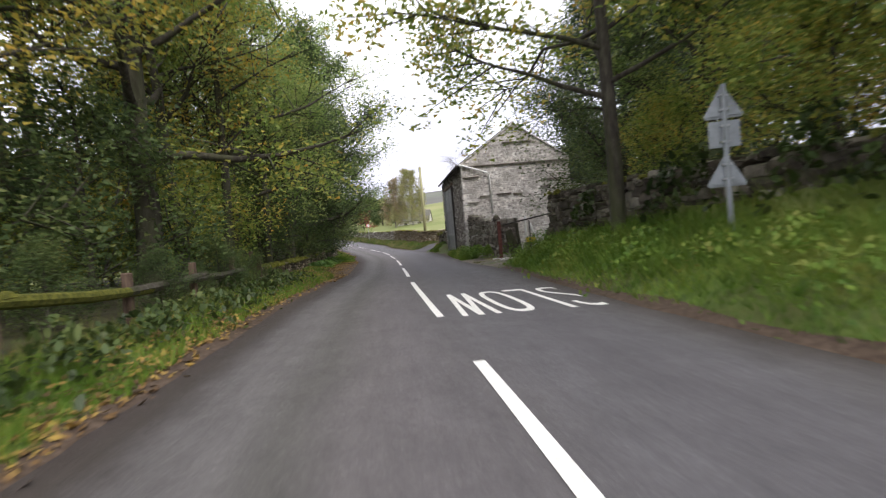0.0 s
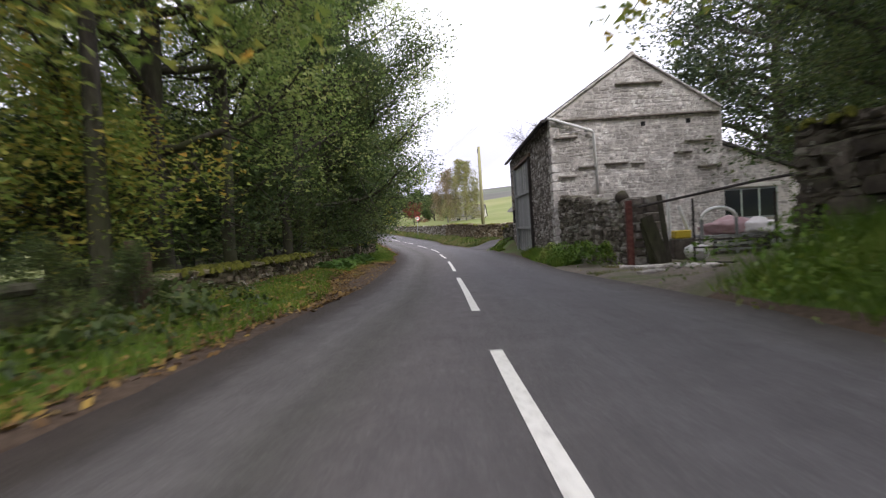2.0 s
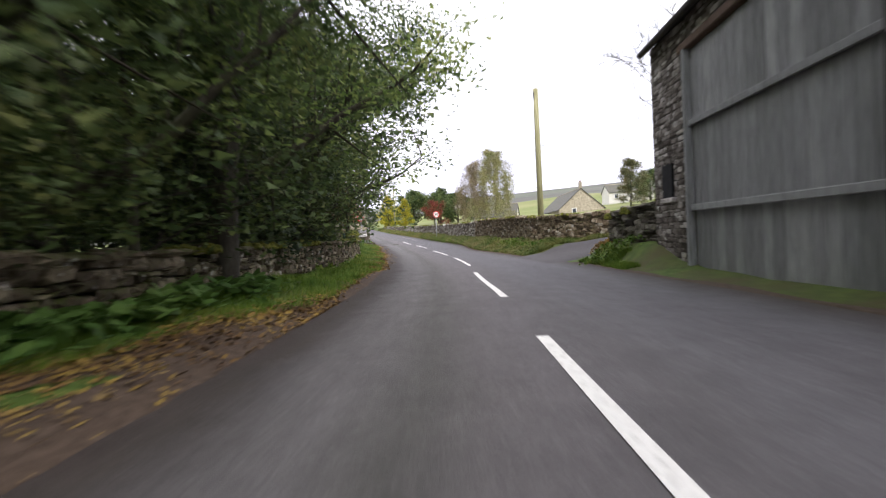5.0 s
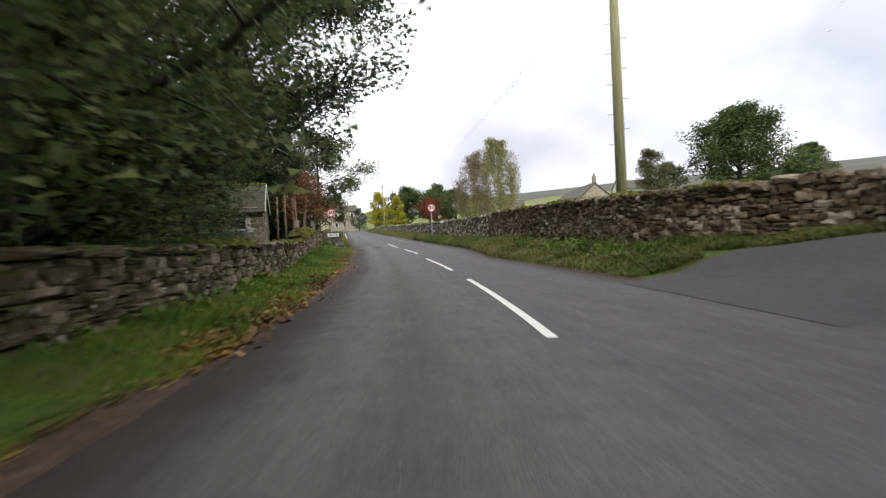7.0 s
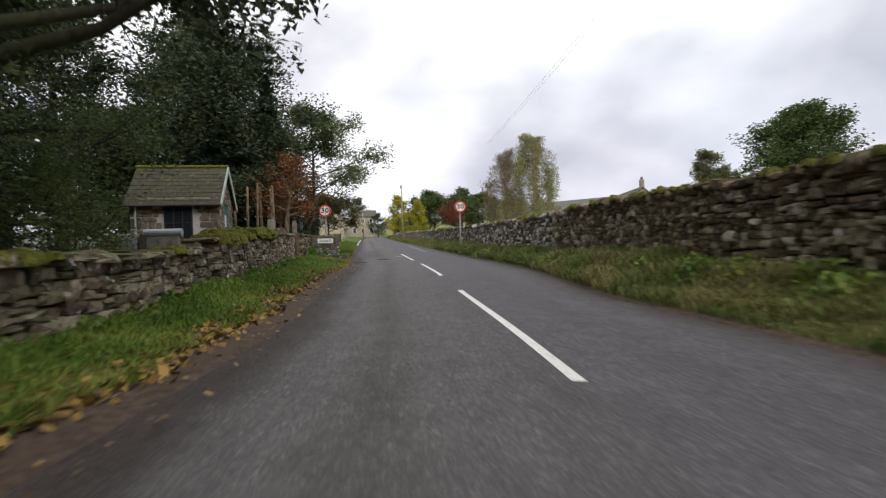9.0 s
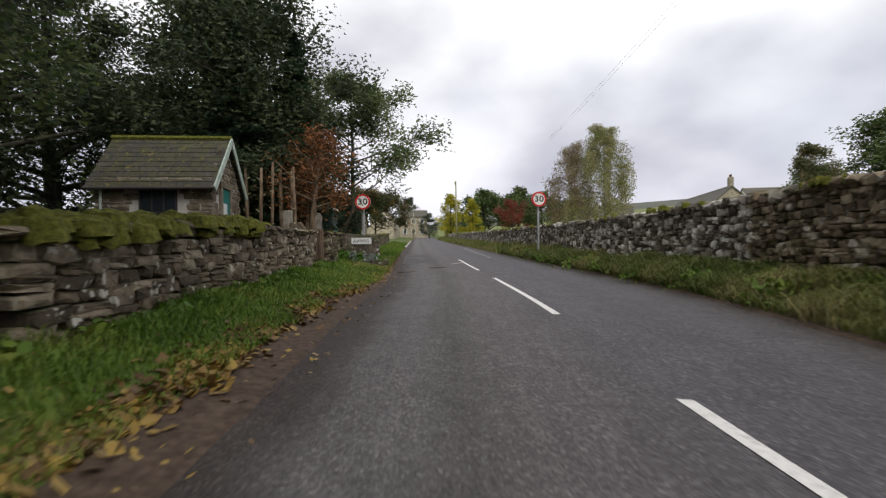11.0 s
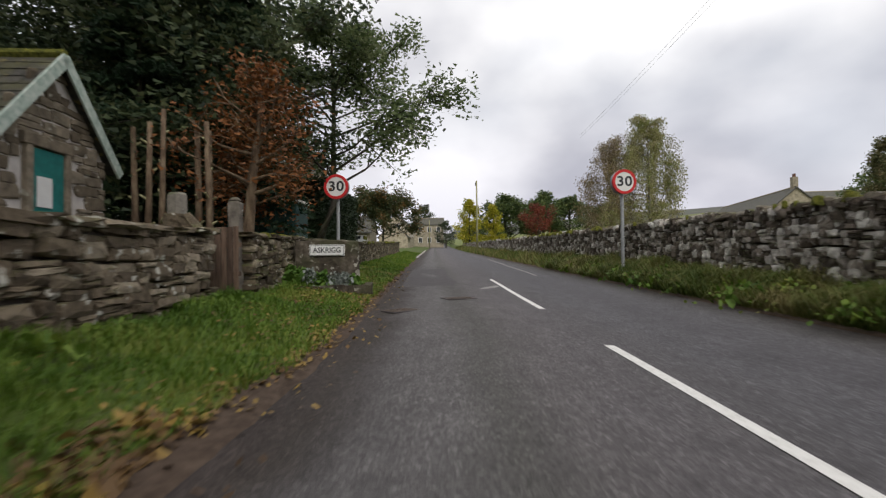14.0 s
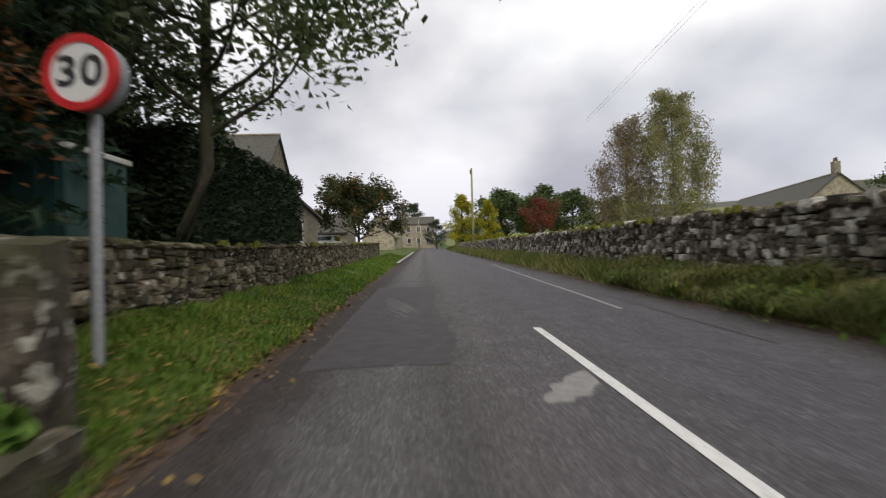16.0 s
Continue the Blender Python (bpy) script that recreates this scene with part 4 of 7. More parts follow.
dry_wall("wall_bank", "tall dark tumbledown retaining wall with ivy on the grass bank", [(8.2, -7), (7.2, -2), (6.5, 3), (5.7, 8), (4.9, 12), (4.35, 14.6), (5.2, 15.2), (7.0, 15.3)],
         over_ground, lambda x, y: float(np.interp(y, [-7, 3, 9, 14.6, 16], [2.4, 2.5, 2.55, 2.62, 2.5])), M_STONE_D, side=1, course=.17, length=.45, cope="rough", rough_top=.1,
         single=lambda p: 2 < p.y < 16, moss=.5, thick=.6)
dry_wall("wall_yard", "rough dry stone yard wall against the barn", [(3.15, 19.6), (2.7, 21.5), (2.15, 23.9)],
         over_ground, lambda x, y: float(np.interp(y, [19.5, 21.5, 24], [1.86, 2.05, 2.35])), M_STONE_Y, side=1, course=.12, length=.2, cope="rough", single=lambda p: True, thick=.45)
# ---- barn ----
def face_stones(origin, along, out, width, z0, z1, keep, course=.13, length=.34):
    """Stones over an upright face. keep(u, z, length, height) says whether one is laid."""
    st = []
    yaw = math.atan2(out[1], out[0]) - math.pi / 2
    z = z0
    while z < z1:
        h = course * rng.uniform(.65, 1.45)
        u = rng.uniform(-.25, 0)
        while u < width:
            ln = length * rng.uniform(.5, 1.7)
            a, b = max(u, 0), min(u + ln, width)
            if b - a > .08 and keep((a + b) / 2, z + h / 2, b - a, h):
                q = np.array(origin) + np.array(along) * (a + b) / 2
                zz = z + .04 * noise.noise(Vector((u * 1.1, z * 3, 5.1)))
                for dz, hh in (((0, .48), (.5, .5)) if rng.uniform() < .3 and h > .11 else ((0, rng.uniform(.85, 1.05)),)):
                    p_ = q + np.array(out) * rng.uniform(-.038, -.022)
                    st.append((Vector((p_[0], p_[1], zz + h * (dz + hh / 2))), yaw, (b - a) * rng.uniform(.92, .99), .08, h * hh, rng.uniform(-.06, .06)))
            u += ln
        z += h
    order = rng.permutation(len(st))
    return [st[i] for i in order]


BARN_TURN = radians(6.5)
bu = np.array([math.cos(BARN_TURN), math.sin(BARN_TURN)])
bv = np.array([-math.sin(BARN_TURN) * .8, math.cos(BARN_TURN)])
bv /= np.hypot(*bv)
BC = np.array([2.05, 24.15])
BW, BL, BE, BR, B0 = 5.9, 11.2, 5.0, 6.95, -0.2
barn = thing("barn", "old two-storey grey stone field barn with slate roof and boarded doors", "barn")


def bp2(u, v, z):
    q = BC + bu * u + bv * v
    return (float(q[0]), float(q[1]), z)


def gable_top(u):
    return BE + (BR - BE) * (1 - abs(u - BW / 2) / (BW / 2))


D0, D1, DH = 4.5, 9.3, 4.35  # the boarded doors along the road side
k = 0.004
barn_body = part("body", ([bp2(k, k, B0), bp2(BW - k, k, B0), bp2(BW - k, BL - k, B0), bp2(k, BL - k, B0), bp2(k, k, BE), bp2(BW - k, k, BE), bp2(BW - k, BL - k, BE), bp2(k, BL - k, BE),
                           bp2(BW / 2, k, BR - .03), bp2(BW / 2, BL - k, BR - .03), bp2(k, D0, B0), bp2(k, D1, B0), bp2(k, D0, DH), bp2(k, D1, DH),
                           bp2(.35, D0, B0), bp2(.35, D1, B0), bp2(.35, D0, DH), bp2(.35, D1, DH)],
                          [(0, 1, 5, 8, 4), (1, 2, 6, 5), (2, 3, 7, 9, 6), (0, 4, 12, 10), (4, 7, 13, 12), (7, 3, 11, 13), (10, 12, 16, 14), (13, 11, 15, 17), (12, 13, 17, 16), (14, 16, 17, 15)]),
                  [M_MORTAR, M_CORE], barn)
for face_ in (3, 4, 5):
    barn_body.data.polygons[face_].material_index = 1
HOLES = [(3.2, 4.62), (4.75, 4.62), (1.25, 4.55)]


def keep_gable(u, z, ln, h):
    if z + h * .3 > gable_top(u) - .05:
        return False
    return not any(abs(u - a) < ln / 2 + .07 and abs(z - b) < h / 2 + .07 for a, b in HOLES)


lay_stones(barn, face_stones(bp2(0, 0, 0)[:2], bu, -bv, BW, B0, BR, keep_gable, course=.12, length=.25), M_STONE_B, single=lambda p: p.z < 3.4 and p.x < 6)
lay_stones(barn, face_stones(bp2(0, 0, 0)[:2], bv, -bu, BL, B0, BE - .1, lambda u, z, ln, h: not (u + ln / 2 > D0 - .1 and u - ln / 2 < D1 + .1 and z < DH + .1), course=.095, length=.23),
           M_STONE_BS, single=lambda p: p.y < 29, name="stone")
# dark blocks, slightly proud of the gable, painted as shaded vent holes
for a, b in HOLES:
    q = bp2(a, .01, b)
    part("vent_hole", box(.15, .04, .15), M_SHADOW, barn, "small dark block standing for a shaded vent hole", m=Matrix.Translation(q) @ Matrix.Rotation(BARN_TURN, 4, "Z"))
# through-stones and string course
for u0, u1, z in ((.15, 5.8, 4.88), (2.3, 3.9, 6.0), (.9, 1.5, 3.28), (1.8, 2.6, 3.32), (2.7, 3.2, 3.3), (4.2, 4.8, 3.55), (4.6, 5.6, 3.95), (.1, .9, 4.3), (.2, .8, 2.98), (5.0, 5.8, 3.05)):
    q = bp2((u0 + u1) / 2, -.03, z)
    part("ledge_stone", box(u1 - u0, .17, .065, .015), M_STONE_Y, barn, m=Matrix.Translation(q) @ Matrix.Rotation(BARN_TURN, 4, "Z"))
# quoins at the road corner
for i in range(16):
    z = .05 + i * .31
    w = .55 if i % 2 else .32
    q = bp2(w / 2 - .018, (.45 if not i % 2 else .3) / 2 - .018, z + .14)
    part("quoin", box(w, .45 if not i % 2 else .3, .28, .02), M_STONE_B, barn, m=Matrix.Translation(q) @ Matrix.Rotation(BARN_TURN, 4, "Z") @ Matrix.Translation((0, 0, 0)))


def roof_plane(parent, a, b, c, d, name, mat, thick=.07, rows=14, label="", single=False):
    """Overlapping slate courses between the eave a-b and the ridge d-c."""
    a, b, c, d = (Vector(p) for p in (a, b, c, d))
    n = (b - a).cross(d - a).normalized()
    bm = bmesh.new()
    slates = []
    for r in range(rows):
        f0, f1 = r / rows, min(1.0, (r + 1.25) / rows)
        x = 0.0
        L = (b - a).length
        while x < L:
            w = min(random.uniform(.28, .55), L - x)
            if w < .05:
                break
            t0, t1 = (x + .006) / L, (x + w - .006) / L
            lift = thick * random.uniform(.3, .5)
            p = [a.lerp(b, t0).lerp(d.lerp(c, t0), f0) + n * (lift + thick * .3), a.lerp(b, t1).lerp(d.lerp(c, t1), f0) + n * (lift + thick * .3 + random.uniform(-.006, .006)),
                 a.lerp(b, t1).lerp(d.lerp(c, t1), f1) + n * .008, a.lerp(b, t0).lerp(d.lerp(c, t0), f1) + n * .008]
            lo_ = [q - n * .022 for q in p]
            if single:
                slates.append((p, lo_))
                x += w
                continue
            vs = [bm.verts.new(q) for q in p + lo_]
            bm.faces.new(vs[:4])
            for i in range(4):
                bm.faces.new((vs[i], vs[4 + i], vs[4 + (i + 1) % 4], vs[(i + 1) % 4]))
            x += w
    base = [bm.verts.new(q) for q in (a - n * .05, b - n * .05, c - n * .05, d - n * .05, a, b, c, d)]
    for f in ((0, 1, 2, 3), (4, 5, 6, 7), (0, 1, 5, 4), (1, 2, 6, 5), (2, 3, 7, 6), (3, 0, 4, 7)):
        bm.faces.new([base[i] for i in f])
    bmesh.ops.recalc_face_normals(bm, faces=bm.faces[:])
    ob = part(name, bm, mat, parent, label)
    if not single:
        ob["kind"] = "stuff"
    for p, lo_ in slates:
        part("slate", (p + lo_, [(0, 1, 2, 3)] + [(i, 4 + i, 4 + (i + 1) % 4, (i + 1) % 4) for i in range(4)]), mat, ob)
    return ob


e_ = .2
ez = BE - e_ * (BR - BE) / (BW / 2) + .06
roof_plane(barn, bp2(-e_, .03, ez), bp2(-e_, BL + .1, ez), bp2(BW / 2, BL + .1, BR + .06), bp2(BW / 2, .03, BR + .06), "roof", M_SLATE)
ez2 = BE - .03 * (BR - BE) / (BW / 2) + .06
roof_plane(barn, bp2(BW + .03, BL + .1, ez2), bp2(BW + .03, .03, ez2), bp2(BW / 2, .03, BR + .06), bp2(BW / 2, BL + .1, BR + .06), "roof", M_SLATE)
part("ridge", tube([bp2(BW / 2, -.0, BR + .06), bp2(BW / 2, BL + .12, BR + .06)], .09, 6), M_STONE_B, barn)
# flat coping stones along the gable slopes
for side_ in (0, 1):
    n_c = 9
    for i in range(n_c):
        f0_, f1_ = i / n_c, (i + 1) / n_c
        ua, ub = (BW / 2 * f0_, BW / 2 * f1_) if not side_ else (BW - BW / 2 * f0_, BW - BW / 2 * f1_)
        pa, pb = Vector(bp2(ua, .02, gable_top(ua) + .03)), Vector(bp2(ub, .02, gable_top(ub) + .03))
        run = pb - pa
        tilt_ = math.atan2(run.z, math.hypot(run.x, run.y)) * (1 if not side_ else -1)
        part("coping_stone", box(run.length - .01, .2, random.uniform(.05, .08), .012), M_STONE_B, barn, m=Matrix.Translation((pa + pb) / 2) @ Matrix.Rotation(BARN_TURN, 4, "Z") @ Matrix.Rotation(-tilt_, 4, "Y"))
# gutter and downpipe
part("gutter", tube([bp2(-e_ - .05, -.1, ez - .02), bp2(-e_ - .05, BL, ez - .02)], .06, 8), M_IRON, barn)
part("downpipe", tube([bp2(-.1, -.1, BE - .02), bp2(.15, -.14, BE - .1), bp2(1.38, -.14, BE - .52), bp2(1.44, -.14, BE - .62), bp2(1.5, -.14, 2.3)], .05, 8), M_WHITE, barn, "white painted downpipe", smooth=True)
# boarded doors on the road side
door = part("door", box(.04, D1 - D0, DH - B0), M_WOOD, barn, "tall weathered grey boarded cart doors",
            m=Matrix.Translation(bp2(.2, (D0 + D1) / 2, (DH + B0) / 2)) @ Matrix.Rotation(BARN_TURN * .8, 4, "Z"))


def on_side(v, z, out=0.0):
    return Matrix.Translation(bp2(-out, v, z)) @ Matrix.Rotation(math.atan2(-bv[0], bv[1]), 4, "Z")


nb = 17
for i in range(nb):
    v0 = D0 + .1 + (D1 - D0 - .2) * i / nb
    v1 = D0 + .1 + (D1 - D0 - .2) * (i + 1) / nb
    for z0, z1, o in ((B0 + .1, 1.25, .0), (1.28, 2.85, .015), (2.92, 4.3, .03)):
        ob = part("board", box(.03, v1 - v0 - .012, z1 - z0 - random.uniform(0, .03), .004), M_WOOD, barn, m=on_side((v0 + v1) / 2, (z0 + z1) / 2, o - .06))
for z in (1.27, 2.9):
    part("rail", box(.06, D1 - D0 - .1, .12, .01), M_WOOD, barn, m=on_side((D0 + D1) / 2, z, .02))
part("lintel", box(.3, D1 - D0 + .5, .16, .02), M_WOOD_BR, barn, m=on_side((D0 + D1) / 2, DH + .06, -.06))
part("door_post", box(.14, .16, DH - B0, .015), M_IRON, barn, m=on_side(D0 + .02, (DH + B0) / 2, .03))
part("door_post", box(.14, .12, DH - B0, .015), M_WOOD, barn, m=on_side(D1 - .02, (DH + B0) / 2, .03))
# the slit is a dark block on the wall, its shade in the colour
part("window_opening", box(.05, .5, .7), M_SHADOW, barn, "dark block standing for the shade in a window slit", m=on_side(10.3, 1.9, .045))
part("window_sill", box(.2, .7, .1, .01), M_STONE_B, barn, m=on_side(10.3, 1.48, .0))
# lean-to on the yard side
lt = thing("lean_to", "single-storey stone lean-to with a metal-framed window and slate roof", "outbuilding")


def lp(u, v, z):
    return bp2(BW + u, v + .4, z)


LW, LH0, LH1 = 4.6, 3.85, 2.05
part("body", ([lp(.0, 0, -.1), lp(LW, 0, -.1), lp(LW, 5, -.1), lp(0, 5, -.1), lp(0, 0, LH0), lp(LW, 0, LH1), lp(LW, 5, LH1), lp(0, 5, LH0)],
              [(0, 1, 5, 4), (1, 2, 6, 5), (2, 3, 7, 6), (3, 0, 4, 7), (4, 5, 6, 7)]), M_MORTAR, lt)
lay_stones(lt, face_stones(lp(0, 0, 0)[:2], bu, -bv, LW, -.1, LH0, lambda u, z, ln, h: z + h * .4 < LH0 + (LH1 - LH0) * u / LW - .03 and not (u + ln / 2 > .1 and u - ln / 2 < 2.08 and 1.1 < z < 2.25)
                       and not (2.75 < u < 4.05 and z < 1.85)), M_STONE_B, single=lambda p: True)
roof_plane(lt, lp(LW + .2, 5, LH1 - .02), lp(LW + .2, -.15, LH1 - .02), lp(0, -.15, LH0 + .08), lp(0, 5, LH0 + .08), "roof", M_SLATE, rows=9)
win = part("window", box(2.2, .06, 1.05), M_SHADOW, lt, "wide window with blue-grey frame", m=Matrix.Translation(lp(1.08, -.005, 1.68)) @ Matrix.Scale(.88, 4, (1, 0, 0)) @ Matrix.Rotation(BARN_TURN, 4, "Z"))
part("lintel", box(2.2, .2, .14, .02), M_RENDER_WHITE, lt, m=Matrix.Translation(lp(1.08, -.05, 2.3)) @ Matrix.Rotation(BARN_TURN, 4, "Z"))
for i in range(3):
    part("pane", box(.66, .02, .95), M_GLASS, win, m=Matrix.Translation((-.72 + .72 * i, -.045, 0)))
for i in range(4):
    part("glazing_bar", box(.06, .05, 1.05), M_GREENPAINT, win, m=Matrix.Translation((-1.07 + .713 * i, -.05, 0)))
for z in (-.5, .5):
    part("glazing_bar", box(2.2, .045, .05), M_GREYPAINT, win, m=Matrix.Translation((0, -.05, z)))
part("door", box(1.2, .08, 1.9, .01), M_WOOD, lt, "pale grey boarded door", m=Matrix.Translation(lp(3.4, -.03, .9)) @ Matrix.Rotation(BARN_TURN, 4, "Z"))

# ---- trees ----
def leaves(centres, sizes, aspect=.62, flat=.35, r=None, droop=None):
    """Single leaves as small blades at the given places. Returns vertices and faces."""
    n = len(centres)
    r = r or rng
    a = r.normal(size=(n, 3))
    a[:, 2] *= flat
    a /= np.linalg.norm(a, axis=1)[:, None]
    if droop is not None:
        a = a * (1 - droop) + np.array([0, 0, -1.0]) * droop
        a /= np.linalg.norm(a, axis=1)[:, None]
    b = r.normal(size=(n, 3))
    b -= (b * a).sum(1)[:, None] * a
    b /= np.linalg.norm(b, axis=1)[:, None]
    s = np.asarray(sizes)[:, None]
    p = np.stack([centres - a * s * .42 + b * s * aspect * .3, centres + a * s * .62, centres - a * s * .3 - b * s * aspect * .62], 1).reshape(-1, 3)
    f = np.arange(3 * n).reshape(-1, 3)
    return p, f


def fast_mesh(name, p, f, mat):
    me = bpy.data.meshes.new(name)
    nf, k = f.shape
    me.vertices.add(len(p))
    me.vertices.foreach_set("co", np.ascontiguousarray(p, np.float32).reshape(-1))
    me.loops.add(nf * k)
    me.loops.foreach_set("vertex_index", np.ascontiguousarray(f, np.int32).reshape(-1))
    me.polygons.add(nf)
    me.polygons.foreach_set("loop_start", np.arange(0, nf * k, k, dtype=np.int32))
    me.update(calc_edges=True)
    me.materials.append(mat)
    return me


def limb_tubes(limbs, full=6):
    """limbs: lists of points with radii, as one mesh."""
    vs, fs = [], []
    for pts, rad in limbs:
        pts = np.asarray(pts)
        base = len(vs)
        sides = full if max(rad) > .035 else 3
        for i, (p, r) in enumerate(zip(pts, rad)):
            d = pts[min(i + 1, len(pts) - 1)] - pts[max(i - 1, 0)]
            d = d / (np.linalg.norm(d) + 1e-9)
            a = np.cross(d, (0.31, 0.2, 0.93)) if abs(d[2]) < .9 else np.array([1.0, 0, 0]) - d * d[0]
            a /= np.linalg.norm(a) + 1e-9
            b = np.cross(d, a)
            for k in range(sides):
                w = 2 * math.pi * k / sides
                vs.append(p + (a * math.cos(w) + b * math.sin(w)) * r)
        for i in range(len(pts) - 1):
            for k in range(sides):
                q, w = base + i * sides, base + (i + 1) * sides
                fs.append((q + k, q + (k + 1) % sides, w + (k + 1) % sides, w + k))
    return np.array(vs), np.array(fs)


def broadleaf(seed, H=14.0, r0=.28, spread_=4.2, bare=.2, limbs=16, leaf=.14, count=15000, mat=None, bark=None, lean=(0, 0), sigma=.42, subs=6, weep=0.0, shape=1.0, label="", category="tree", name="tree", twig=1.0, kink=None):
    """A tapered, forking trunk with limbs and a ragged crown of single leaves."""
    r = np.random.default_rng(seed)
    out, tips = [], []
    n = 9
    t = np.linspace(0, 1, n)
    wob = np.cumsum(r.normal(0, .035 * H / 8, (n, 2)), 0)
    trunk = np.c_[wob[:, 0] + lean[0] * t * H, wob[:, 1] + lean[1] * t * H, t * H * .92]
    if kink:
        trunk[:, 0] += kink[0] * np.clip(t / kink[2], 0, 1)
        trunk[:, 1] += kink[1] * np.clip(t / kink[2], 0, 1)
    trunk[0, :2] = 0
    out.append((np.r_[[trunk[0] - (0, 0, .3)], trunk], np.r_[r0 * 1.35, r0 * (1 - t) ** .8 + .02]))
    for i in range(limbs):
        f = bare + (1 - bare) * (i + r.uniform(0, .8)) / limbs
        f = min(f, .97)
        p = np.array([np.interp(f, t, trunk[:, k]) for k in range(3)])
        az = i * 2.4 + r.uniform(-.5, .5)
        prof = math.sin(math.pi * min(1, (f - bare) / (1 - bare) * .8 + .28)) ** .7 if shape == 1.0 else (1 - (f - bare) / (1 - bare)) ** shape
        L = spread_ * max(.25, prof) * r.uniform(.75, 1.2)
        up = r.uniform(.15, .7)
        pts = [p]
        d = np.array([math.cos(az), math.sin(az), up])
        for k in range(5):
            d = d + r.normal(0, .16, 3) + (0, 0, .05 - weep * .15)
            d /= np.linalg.norm(d)
            pts.append(pts[-1] + d * L / 5)
        rad = r0 * .5 * (1 - f * .6) * np.linspace(1, .12, 6)
        out.append((pts, np.maximum(rad, .012 * twig)))
        for s in range(subs):
            g = r.uniform(.3, 1)
            q = np.array([np.interp(g, np.linspace(0, 1, 6), np.array(pts)[:, k]) for k in range(3)])
            e = d + r.normal(0, .7, 3)
            e /= np.linalg.norm(e)
            l2 = L * r.uniform(.18, .42)
            e2 = e + (0, 0, -weep)
            sub = [q, q + e * l2 * .5, q + e * l2 * .5 + e2 * l2 * .5]
            out.append((sub, (.028 * twig, .018 * twig, .008 * twig)))
            tips += [sub[1], sub[2], sub[2]]
            if weep:
                tips += [sub[2] - (0, 0, w) for w in np.arange(.4, .4 + 2.4 * weep * r.uniform(.3, 1), .4)]
        tips += [pts[-1], pts[-2], pts[-1]]
        if weep:
            tips += [pts[1], pts[2], pts[3], pts[2] - np.array((0, 0, .7)), pts[3] - np.array((0, 0, 1.0)), pts[4] - np.array((0, 0, 1.4))]
    tips = np.array(tips)
    c = tips[r.integers(len(tips), size=count)]
    c = c + np.clip(r.normal(0, 1, c.shape), -1.5, 1.5) * sigma * (1, 1, .8)
    c = c[c[:, 2] > max(.5, bare * H * .35)]
    p, f = leaves(c, r.uniform(.65, 1.25, len(c)) * leaf, r=r, droop=weep * .6 if weep else None)
    tree = thing(name, label, category)
    tv, tf = limb_tubes(out)
    me = fast_mesh("trunk", tv, tf, bark or M_BARK)
    me.polygons.foreach_set("use_smooth", [True] * len(me.polygons))
    new("trunk", me).parent = tree
    new("crown", fast_mesh("crown", p, f, mat)).parent = tree
    return tree


def conifer(seed, H=12.0, spread_=2.6, count=16000, mat=None, label="", bare=.12, leaf=.3, gaps=0.0):
    r = np.random.default_rng(seed)
    out = [(np.array([(0, 0, -.3), (0, 0, H * .5), (0, 0, H)]), (.24, .15, .02))]
    c = []
    n = int(H * 7)
    for i in range(n):
        f = bare + (1 - bare) * i / n
        L = spread_ * (1 - f) ** .75 * r.uniform(.7, 1.15) + .15
        az = r.uniform(0, 2 * math.pi)
        d = np.array([math.cos(az), math.sin(az)])
        s = np.linspace(0, 1, 5)
        pts = np.c_[d[0] * s * L, d[1] * s * L, f * H - .35 * L * s**1.5 + .12 * L * s**4]
        out.append((pts, np.linspace(.035, .008, 5)))
        if r.uniform() < gaps:
            continue
        m = int(count / n)
        g = r.uniform(.15, 1, m)
        q = np.stack([np.interp(g, s, pts[:, k]) for k in range(3)], 1)
        side = r.normal(0, .16 * L, m)
        q += np.c_[-d[1] * side, d[0] * side, r.normal(-.06, .1, m)]
        c.append(q)
    c = np.concatenate(c)
    p, f = leaves(c, r.uniform(.6, 1.3, len(c)) * leaf, aspect=.3, flat=.5, r=r, droop=.3)
    tree = thing("conifer", label, "tree")
    tv, tf = limb_tubes(out, 5)
    new("trunk", fast_mesh("trunk", tv, tf, M_BARK)).parent = tree
    new("crown", fast_mesh("crown", p, f, mat)).parent = tree
    return tree


def stand(ob, x, y, scale=1.0, turn=0.0, z=None, first=False, label="", sink=0.05):
    zz = over_ground(x, y) - sink if z is None else z
    m = Matrix.Translation((x, y, zz)) @ Matrix.Rotation(turn, 4, "Z") @ Matrix.Diagonal((scale, scale, scale, 1))
    if first:
        ob.matrix_basis = m
        return ob
    c = copy_thing(ob, Matrix.Translation((x, y, zz)) @ Matrix.Rotation(turn, 4, "Z"))
    c.scale = (scale,) * 3
    if label:
        tagged(c, label)
    return c


syc = broadleaf(11, 15.5, .27, 4.8, .2, 24, .12, 28000, L_SYC, sigma=.36, subs=10, label="tall roadside sycamore with green and yellowing leaves")
ash = broadleaf(12, 15.5, .24, 4.4, .1, 24, .11, 32000, L_ASH, sigma=.36, subs=10, label="leafy roadside ash tree with pale green leaves", lean=(.05, 0))
ald = broadleaf(13, 13.5, .24, 4.6, .05, 24, .125, 34000, L_DARK, sigma=.42, subs=10, label="dark green bushy alder leaning over the wall", lean=(.09, -.04))
aut = broadleaf(14, 14.0, .2, 4.2, .24, 22, .12, 23000, L_AUT, sigma=.36, subs=10, label="slender tree turning yellow and orange")
